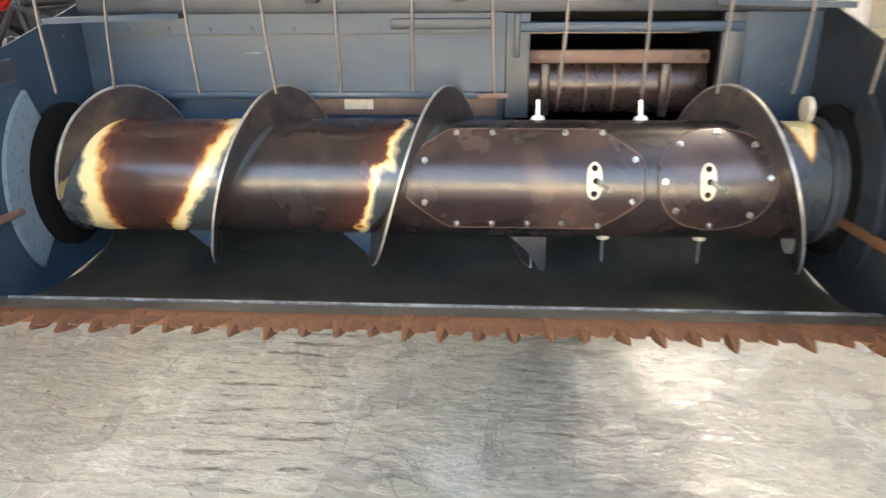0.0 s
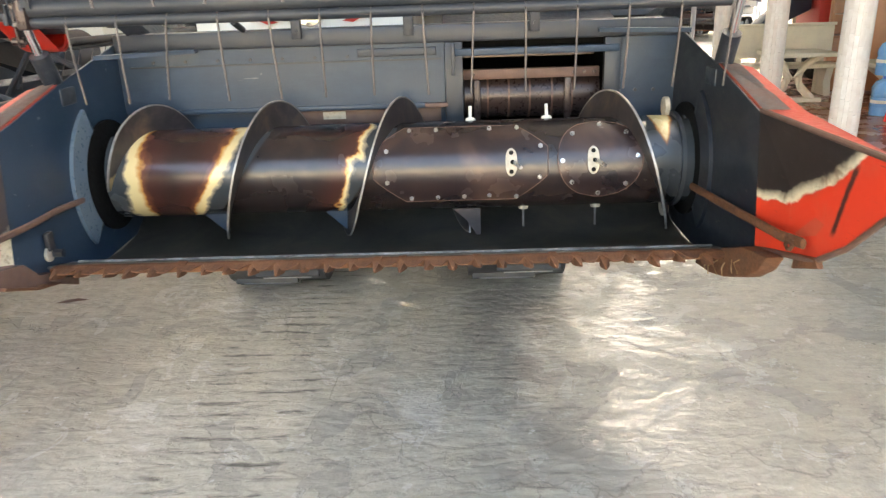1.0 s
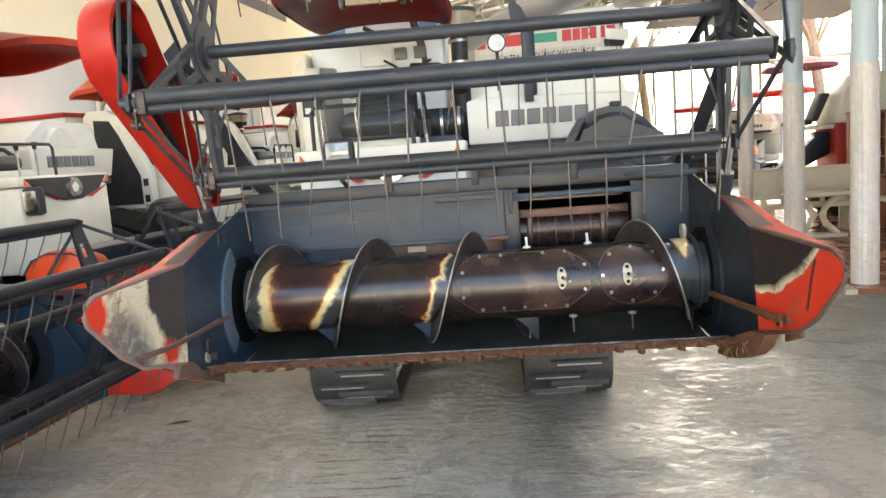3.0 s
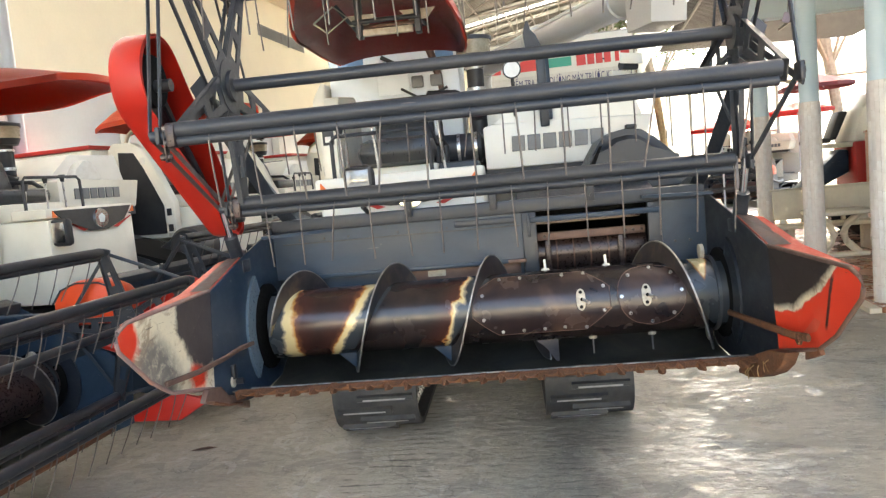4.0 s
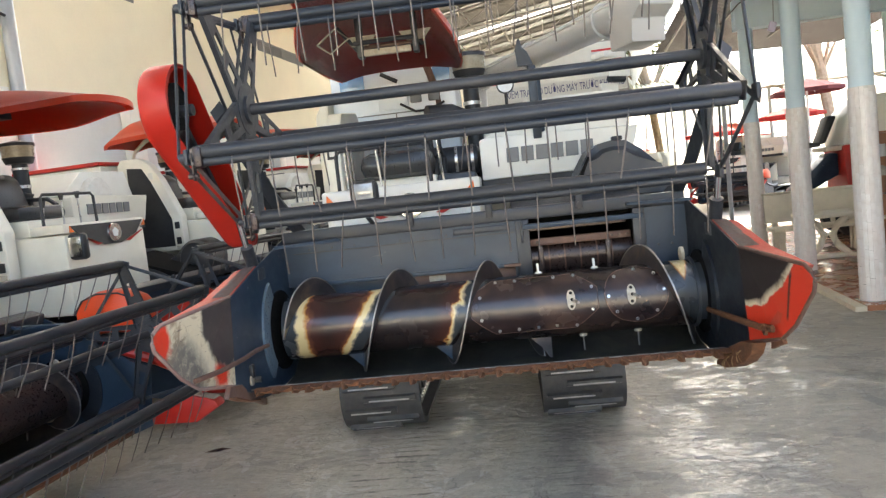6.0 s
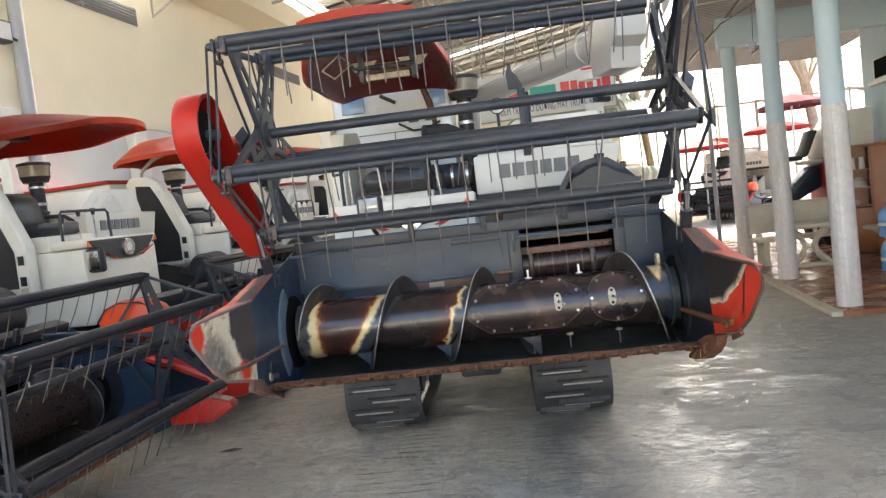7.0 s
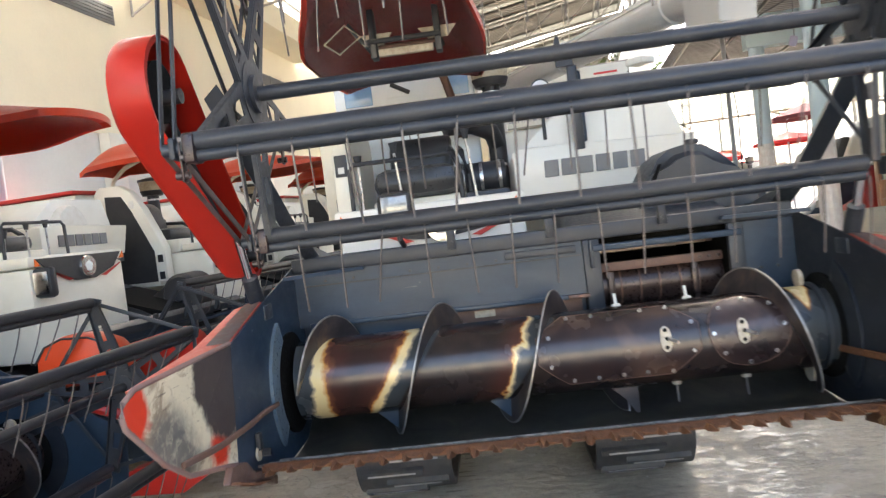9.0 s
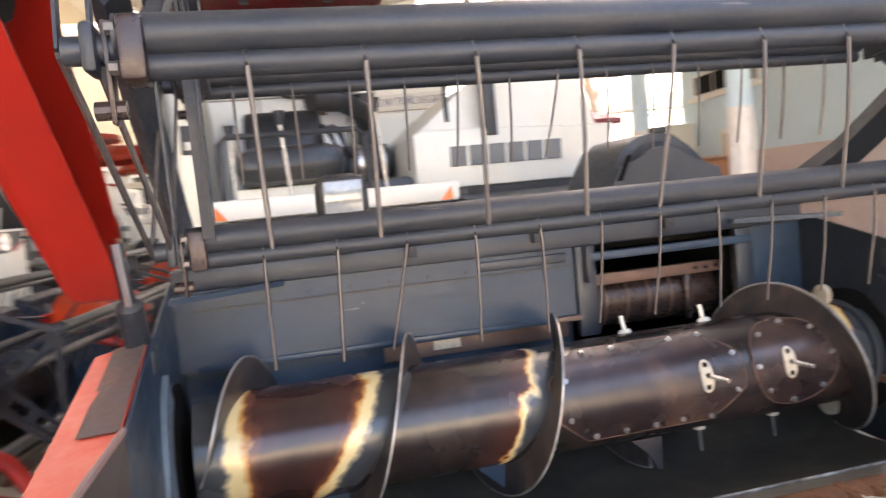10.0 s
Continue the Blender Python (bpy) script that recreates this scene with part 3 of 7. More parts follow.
def sweep(bm, pts, r, segs=8, flat=None):
    """A pipe along points; flat gives another half-width across, for a strap."""
    pts = [Vector(p) for p in pts]
    rings = []
    for i, p in enumerate(pts):
        d = (pts[min(i + 1, len(pts) - 1)] - pts[max(i - 1, 0)]).normalized()
        up = Vector((0, 0, 1)) if abs(d.z) < 0.9 else Vector((0, 1, 0))
        s = d.cross(up).normalized()
        u = s.cross(d)
        ring = []
        for k in range(segs):
            w = 2 * math.pi * k / segs
            ring.append(bm.verts.new(p + s * math.cos(w) * r + u * math.sin(w) * (flat or r)))
        rings.append(ring)
    for a, b in zip(rings, rings[1:]):
        for k in range(segs):
            bm.faces.new((a[k], a[(k + 1) % segs], b[(k + 1) % segs], b[k]))
    bm.faces.new(rings[0])
    bm.faces.new(rings[-1][::-1])
    return bm


def sweepm(pts, r, segs=8, flat=None):
    return sweep(bmesh.new(), pts, r, segs, flat)


def prism(bm, poly, a, b, axis="x"):
    """A polygon pushed along an axis from a to b. The polygon's two numbers are the other two axes in order."""
    def at(p, w):
        return {"x": (w, p[0], p[1]), "y": (p[0], w, p[1]), "z": (p[0], p[1], w)}[axis]
    lo, hi = [bm.verts.new(at(p, a)) for p in poly], [bm.verts.new(at(p, b)) for p in poly]
    n = len(poly)
    bm.faces.new(lo)
    bm.faces.new(hi[::-1])
    for i in range(n):
        bm.faces.new((lo[i], lo[(i + 1) % n], hi[(i + 1) % n], hi[i]))
    return bm


def prismm(poly, a, b, axis="x", bevel=0.0):
    bm = prism(bmesh.new(), poly, a, b, axis)
    if bevel:
        bmesh.ops.bevel(bm, geom=list(bm.edges), offset=bevel, segments=2, affect="EDGES", profile=0.5)
    return bm


def plate_with_hole(bm, outer, hole, a, b, axis="x"):
    """A polygon with a polygonal hole, pushed along an axis; both rings run the same way round and hold equally many points."""
    def at(p, w):
        return {"x": (w, p[0], p[1]), "y": (p[0], w, p[1]), "z": (p[0], p[1], w)}[axis]
    n = len(outer)
    ring = [[bm.verts.new(at(p, w)) for p in poly] for w in (a, b) for poly in (outer, hole)]
    for i in range(n):
        j = (i + 1) % n
        bm.faces.new((ring[0][i], ring[0][j], ring[1][j], ring[1][i]))
        bm.faces.new((ring[2][i], ring[3][i], ring[3][j], ring[2][j]))
        bm.faces.new((ring[0][i], ring[2][i], ring[2][j], ring[0][j]))
        bm.faces.new((ring[1][i], ring[1][j], ring[3][j], ring[3][i]))
    return bm


def thing(name, label, category, group="", m=None, kind=""):
    ob = new(name)
    ob.empty_display_size = 0.1
    if m is not None:
        ob.matrix_basis = m
    return tagged(ob, label, category, group, kind)


def arc(cx, cy, r, a0, a1, n):
    return [(cx + r * math.cos(radians(a0 + (a1 - a0) * i / n)), cy + r * math.sin(radians(a0 + (a1 - a0) * i / n))) for i in range(n + 1)]

# ---- the shed ----
HALL = pose(0, 0, 0, 0, 0, -6.6)


def setting(name, bm, material, label, category, m=HALL, smooth=0):
    ob = part(name, bm, material, None, "", m, smooth)
    return tagged(ob, label, category, kind="structure")


setting("ground", boxm(-60, 60, -40, 90, -0.3, 0.0), "floor", "smooth grey stained concrete floor with wet patches", "floor", Matrix())
# porch floor, one low step up
setting("porch_floor", boxm(2.96, 5.87, 6.2, 16.5, 0.0, 0.06, 0.008), "red_tiles", "reddish brown glossy tiled porch floor", "floor")
setting("porch_edge", boxm(2.84, 2.956, 6.2, 10.0, 0.0, 0.054, 0.006), "terrazzo", "pale stone edge of the tiled porch", "kerb")

# left wall with a lower grey part, ledge beam and grilled vents
WALL_U = -7.0
# the stretch before v = 2 is unseen, added to cut light from behind
setting("wall_west", boxm(WALL_U - 0.25, WALL_U, -8.0, 36, 3.63, 7.0), "wall_cream", "high cream plastered wall of the shed", "wall")
setting("wall_west_lower", boxm(WALL_U - 0.25, WALL_U - 0.03, -8.0, 36, 0, 3.63), "wall_grey", "grey plastered lower part of the wall", "wall")
setting("ledge_beam", boxm(WALL_U, WALL_U + 0.9, 10.5, 17.4, 6.35, 6.9, 0.01), "wall_cream", "cream concrete ledge beam along the wall top", "beam")
setting("wall_north", boxm(WALL_U, 2.4, 36, 36.25, 0, 8.1), "wall_cream", "far cream plastered end wall", "wall")
setting("yard_wall", boxm(-30, 30, -26.3, -26, 0, 3), "wall_cream", "low cream yard wall far behind", "wall")


def wall_vent(v0, v1, z0, z1):
    w = thing("wall_vent", "long grey grilled vent set in the cream wall", "vent", "vents in the wall", HALL, "structure")
    part("frame", boxm(WALL_U - 0.02, WALL_U + 0.012, v0, v1, z0, z1, 0.004), "vent_grey", w)
    n = int((z1 - z0) / 0.045)
    for i in range(1, n):
        z = z0 + (z1 - z0) * i / n
        part("slat", boxm(WALL_U + 0.013, WALL_U + 0.03, v0 + 0.03, v1 - 0.03, z - 0.008, z + 0.012), "vent_grey", w)
    part("mullion", boxm(WALL_U + 0.013, WALL_U + 0.035, (v0 + v1) / 2 - 0.03, (v0 + v1) / 2 + 0.03, z0, z1), "vent_grey", w)


wall_vent(6.6, 9.5, 5.43, 5.74)
wall_vent(14.2, 16.9, 5.43, 5.7)
for v in (6.1, 8.9, 11.7, 14.5):
    setting("pilaster", boxm(WALL_U - 0.02, WALL_U + 0.16, v - 0.17, v + 0.17, 0, 3.62, 0.01), "white", "white painted pilaster on the grey wall", "pilaster")
pp = thing("drain_pipe", "grey vertical drain pipe fixed to the cream wall", "pipe", m=HALL, kind="structure")
part("pipe", rodm((WALL_U + 0.1, 6.5, 0), (WALL_U + 0.1, 6.5, 6.9), 0.09, segs=16), "pipe_grey", pp)
for z in (1.5, 3.4, 5.4):
    part("bracket", boxm(WALL_U - 0.01, WALL_U + 0.2, 6.38, 6.62, z, z + 0.05, 0.01), "pipe_grey", pp)
br = thing("wall_bracket", "thin angled steel wall bracket under the ledge", "bracket", m=HALL, kind="structure")
part("upright", rodm((WALL_U + 0.03, 10.0, 5.7), (WALL_U + 0.03, 10.0, 6.9), 0.02), "truss", br)
part("strut", rodm((WALL_U + 0.03, 10.0, 5.72), (WALL_U + 0.9, 10.6, 6.6), 0.02), "truss", br)
fl = thing("flood_lamp", "small dark flood lamp on the pipe by the wall", "lamp", m=HALL)
part("housing", boxm(WALL_U + 0.19, WALL_U + 0.36, 5.75, 6.1, 4.42, 4.7, 0.02), "black", fl)
part("lens", boxm(WALL_U + 0.361, WALL_U + 0.366, 5.78, 6.07, 4.45, 4.67), "lens", fl)
part("arm", rodm((WALL_U + 0.12, 6.45, 4.56), (WALL_U + 0.24, 6.05, 4.56), 0.02), "black", fl)

# main roof: corrugated sheets on trusses, with gaps and clear sheets


def corrugated(u0, u1, v0, v1, z_at, pitch=0.19, depth=0.035, thick=0.004):
    """Trapezoid-ribbed sheet whose ribs run along u; z_at gives the height at u."""
    bm = bmesh.new()
    prof = []
    v = v0
    while v < v1:
        prof += [(v, 0), (v + 0.35 * pitch, 0), (v + 0.5 * pitch, depth), (v + 0.85 * pitch, depth)]
        v += pitch
    us = [u0 + (u1 - u0) * i / 6 for i in range(7)]
    rows = [[bm.verts.new((u, p[0], z_at(u) + p[1])) for p in prof] for u in us]
    for a, b in zip(rows, rows[1:]):
        for i in range(len(prof) - 1):
            bm.faces.new((a[i], a[i + 1], b[i + 1], b[i]))
    return bm


def roof_z(u):
    return 7.15 + (u - WALL_U) * 0.155


def flatten(bm):
    bmesh.ops.solidify(bm, geom=bm.faces[:], thickness=0.01)
    return bm


tones = {"roof_sheet": bmesh.new(), "roof_sheet_dark": bmesh.new()}
# sheets before v = 2 are unseen, added to cut frontal daylight
v_, k_ = -8.0, 0
gr = random.Random(4)
while v_ < 36:
    w_ = gr.choice((0.95, 1.9, 0.95, 2.85))
    if v_ < 26.5 < v_ + w_:
        w_ = 26.35 - v_
    if w_ > 0:
        me_ = bpy.data.meshes.new("strip")
        bm_ = flatten(corrugated(WALL_U + 1.06, 2.3, v_ - 0.1, v_ + w_ + 0.15, lambda u: roof_z(u) + 0.006 * (k_ % 2)))
        bm_.to_mesh(me_)
        bm_.free()
        tones["roof_sheet" if k_ % 2 else "roof_sheet_dark"].from_mesh(me_)
    v_ += w_
    if 26.0 < v_ < 27.0:
        v_ = 27.1
    k_ += 1
for n, (mt_, bm_) in enumerate(tones.items()):
    setting("ceiling_%d" % (n + 1), bm_, mt_, "zinc corrugated roof sheets over steel trusses", "ceiling")
setting("clear_sheet_1", flatten(corrugated(WALL_U + 1.06, 2.3, 26.3, 27.2, lambda u: roof_z(u) + 0.05)), "skylight", "translucent clear roof sheets letting daylight in", "skylight")


setting("clear_sheet_2", flatten(corrugated(WALL_U + 0.3, WALL_U + 1.1, -8.0, 36.0, lambda u: roof_z(u) + 0.05)), "skylight", "translucent clear roof sheets along the wall", "skylight")


def truss(v):
    tr = thing("roof_truss", "pale steel lattice truss carrying the roof sheets", "truss", "roof trusses", HALL, "structure")
    top = [(u, roof_z(u) - 0.12) for u in (-6.7, -5, -3.5, -2.2, -1.0, 0.2, 1.3, 2.28)]
    bot = [(u, 6.6 + 0.1 * (u + 7)) for u, _ in top]
    part("top_chord", sweepm([(u, v, z) for u, z in top], 0.04, 4), "truss", tr)
    part("bottom_chord", sweepm([(u, v, z) for u, z in bot], 0.04, 4), "truss", tr)
    for i in range(len(top)):
        part("post", rodm((top[i][0], v, top[i][1]), (bot[i][0], v, bot[i][1]), 0.022, segs=6), "truss", tr)
        if i:
            part("brace", rodm((top[i][0], v, top[i][1]), (bot[i - 1][0], v, bot[i - 1][1]), 0.018, segs=6), "truss", tr)


for v in (-4.5, 0.0, 4.5, 9.0, 13.5, 18.0, 22.5, 27.0, 31.5):
    truss(v)
pl = thing("roof_purlins", "thin steel purlins under the roof sheets", "purlin", m=HALL, kind="structure")
for u in (-6.2, -5.3, -4.4, -3.5, -2.6, -1.7, -0.6, 0.4, 1.3, 2.2):
    part("purlin", boxm(u - 0.025, u + 0.025, -8.0, 36, roof_z(u) - 0.07, roof_z(u) - 0.005), "truss", pl)

gd = thing("eave_girder", "pale steel lattice girder along the roof eave", "girder", m=HALL, kind="structure")
part("top_chord", boxm(2.33, 2.38, 2.0, 36, 8.38, 8.46), "truss", gd)
part("bottom_chord", boxm(2.33, 2.38, 2.0, 36, 7.55, 7.61), "truss", gd)
v = 2.2
while v < 35.5:
    part("brace", rodm((2.355, v, 7.58), (2.355, v + 0.7, 8.42), 0.022, segs=6), "truss", gd)
    part("brace", rodm((2.355, v + 0.7, 8.42), (2.355, v + 1.4, 7.58), 0.022, segs=6), "truss", gd)
    v += 1.4

# added sheets of the high side; the near, unseen run blocks sky glare
for n, (va_, vb_, mt_) in enumerate(((1.0, 15.0, "fence_sheet"), (15.2, 36.0, "skylight"))):
    bm_ = corrugated(5.3, 7.3 if n == 0 else 8.3, va_, vb_, lambda u: 0.0, 0.25, 0.04)
    for vt in bm_.verts:
        vt.co = Vector((2.44 + vt.co.z, vt.co.y, vt.co.x))
    setting("wall_clerestory_%d" % (n + 1), flatten(bm_), mt_, "pale corrugated sheets added above the porch to curb daylight", "wall")

# porch roof on pillars
PILLAR_U = 3.13


def porch_z(u):
    return 4.62 + (u - 1.9) * -0.04


# both ends are lengthened beyond need to block sky and sun
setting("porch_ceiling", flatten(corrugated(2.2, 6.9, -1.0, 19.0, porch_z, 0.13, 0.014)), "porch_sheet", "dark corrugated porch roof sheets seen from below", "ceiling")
pb = thing("porch_rafters", "steel rafters below the porch roof", "rafter", m=HALL, kind="structure")
for v in (4.6, 6.52, 8.98):
    part("rafter", boxm(2.22, 5.88, v - 0.035, v + 0.035, 4.14, 4.4), "roof_sheet_dark", pb)
for u in (2.3, 3.13, 4.6):
    part("batten", boxm(u - 0.02, u + 0.02, 3.0, 16.5, 4.405, 4.45), "roof_sheet_dark", pb)
cb = thing("roof_cables", "dark cables hung along the porch roof edge", "cable", m=HALL)
part("cable", sweepm([(2.7, 5.0, 4.28), (2.85, 6.5, 4.2), (3.0, 8.0, 4.22), (3.05, 9.4, 4.1), (2.9, 11, 4.2), (2.85, 12.4, 4.15)], 0.011, 6), "black", cb)
part("cable", sweepm([(3.05, 9.4, 4.12), (3.3, 9.0, 4.3), (3.7, 8.0, 4.34), (4.2, 7.0, 4.36)], 0.009, 6), "black", cb)

r_tile = None


def pillar(v, top):
    global r_tile
    p = thing("porch_pillar", "round pale blue pillar clad below in white marbled strip tiles", "pillar", "pillars along the porch", HALL @ pose(PILLAR_U, v, 0.06), "structure")
    part("shaft", rodm((0, 0, 2.24), (0, 0, top - 0.06), 0.122, segs=32), "pillar_blue", p, "smooth pale blue plastered shaft")
    part("core", rodm((0, 0, 0), (0, 0, 2.24), 0.12, segs=32), "wall_grey", p)
    if r_tile is None:
        bm = bmesh.new()
        a = radians(9.2)
        pts = [(0.133 * math.sin(w), -0.133 * math.cos(w)) for w in (-a, -a / 3, a / 3, a)] + [(0.122 * math.sin(w), -0.122 * math.cos(w)) for w in (a, -a)]
        prism(bm, pts, 0, 0.292, "z")
        r_tile = part("tile", bm, "pillar_tile", p, "", None, 0)
        r_tile.matrix_basis = pose(0, 0, 0.0, 0, 0, 0)
        first = True
    else:
        first = False
    rng = random.Random(int(v * 10))
    for k in range(19):
        off = rng.uniform(-0.25, 0.0)
        for i in range(9):
            z = off + i * 0.295
            if k == 0 and i == 0 and first:
                continue
            lo, hi = max(0, z), min(2.235, z + 0.292)
            if hi - lo < 0.05:
                continue
            twin(r_tile, pose(0, 0, lo, 0, 0, k * 360 / 19) @ Matrix.Diagonal((1, 1, (hi - lo) / 0.292, 1)), p)


# pale blue building beyond the porch
setting("porch_beam", boxm(2.95, 5.89, 11.66, 11.94, 3.9, 4.42, 0.01), "wall_blue", "pale blue painted concrete beam", "beam")
# wall and dado run on unseen to v = -9, added to block eastern sky
setting("wall_east", boxm(5.9, 6.1, -9.0, 13.5, 0.0, 4.4), "wall_blue", "pale blue plastered house wall", "wall")
setting("wall_east_dado", boxm(5.878, 5.897, -9.0, 13.5, 0.0, 1.95, 0.004), "rose_tile", "rose marbled tile dado on the house wall", "wall")
wd = thing("window_1", "small dark barred window in the pale blue wall", "window", m=HALL, kind="structure")
part("window_frame", boxm(5.87, 5.91, 10.7, 12.9, 3.05, 3.48, 0.005), "white", wd)
for i in range(3):
    part("pane", boxm(5.86, 5.869, 10.76 + i * 0.7, 11.4 + i * 0.7, 3.1, 3.43), "shade_black", wd)
part("window_sill", boxm(5.8, 5.91, 10.6, 13.0, 2.98, 3.045, 0.005), "white", wd)
dr = thing("door_1", "brown wooden door in the pale blue wall", "door", m=HALL, kind="structure")
part("leaf", boxm(5.86, 5.877, 11.0, 11.85, 0.06, 2.3, 0.005), "wood", dr)
for v0, v1, z0, z1 in ((10.92, 10.998, 0.06, 2.38), (11.852, 11.93, 0.06, 2.38), (10.999, 11.851, 2.302, 2.38)):
    part("frame", boxm(5.84, 5.877, v0, v1, z0, z1, 0.004), "white", dr, "white door frame")

# ---- combine harvester ----
XL, XR = -1.13, 1.01
AY, AZ, AR, FR = 1.77, 1.072, 0.16, 0.252
SHAFT_Y, SHAFT_Z, REEL_R = 1.112, 2.12, 0.48
# bat centres (y, z), round the shaft from below to the front
BAT_AT = [(1.135, 1.658), (1.57, 2.025), (1.345, 2.525), (0.775, 2.468), (0.65, 1.912)]


def tube_patch(poly, r0, r1):
    """A flat outline in (x, degrees below the front-up direction) wrapped on the auger drum between two radii."""
    bm = bmesh.new()
    def at(p, r):
        w = radians(p[1])
        return (p[0], AY - r * math.cos(w), AZ + r * math.sin(w))
    lo, hi = [bm.verts.new(at(p, r0)) for p in poly], [bm.verts.new(at(p, r1)) for p in poly]
    n = len(poly)
    # strips across, so that the plate follows the drum
    for i in range(n):
        bm.faces.new((lo[i], lo[(i + 1) % n], hi[(i + 1) % n], hi[i]))
    for i in range(n // 2 - 1):
        bm.faces.new((hi[i], hi[i + 1], hi[n - 2 - i], hi[n - 1 - i]))
    return bm


def ring_outline(cx, half, ang, corner, mid=0.0):
    """Both sides of an outline from top to bottom, as 2n points for tube_patch: down one side and up the other."""
    n = 19
    right, left = [], []
    for i in range(n):
        a = ang - 2 * ang * i / (n - 1)
        h = corner(a / ang) * half
        left.append((cx - h, a + mid))
        right.append((cx + h, a + mid))
    return left + right[::-1]


def bolt_on_drum(parent, x, a, r=0.009):
    w = radians(a)
    d = Vector((0, -math.cos(w), math.sin(w)))
    c = Vector((x, AY, AZ))
    return part("bolt", rod(rodm(c + d * (AR + 0.006), c + d * (AR + 0.013), r, r * 0.9, 6), c + d * (AR + 0.013), c + d * (AR + 0.018), r * 0.55, r * 0.45, 8), "steel", parent)


def helix(x_top, pitch, w0, w1, r0, r1, th=0.006, n=60, taper=0.0):
    """Screw flight: x = x_top + pitch * turns, angles run from the top over the front to the bottom."""
    bm = bmesh.new()
    prev = None
    for i in range(n + 1):
        w = w0 + (w1 - w0) * i / n
        x = x_top + pitch * w / 360
        d = Vector((0, -math.sin(radians(w)), math.cos(radians(w))))
        c = Vector((x, AY, AZ))
        drop = (AR + 0.012 - FR) * max(0.0, 1 - (w1 - w) / taper) ** 1.5 if taper else 0.0
        ra, rb = max(AR - 0.004, r0 + (drop if r0 > AR else 0.0)), r1 + drop
        cur = [bm.verts.new(c + d * r + Vector((s * th / 2, 0, 0))) for r, s in ((ra, -1), (rb, -1), (rb, 1), (ra, 1))]
        if prev:
            for k in range(4):
                bm.faces.new((prev[k], prev[(k + 1) % 4], cur[(k + 1) % 4], cur[k]))
        else:
            bm.faces.new(cur)
        prev = cur
    bm.faces.new(prev[::-1])
    return bm


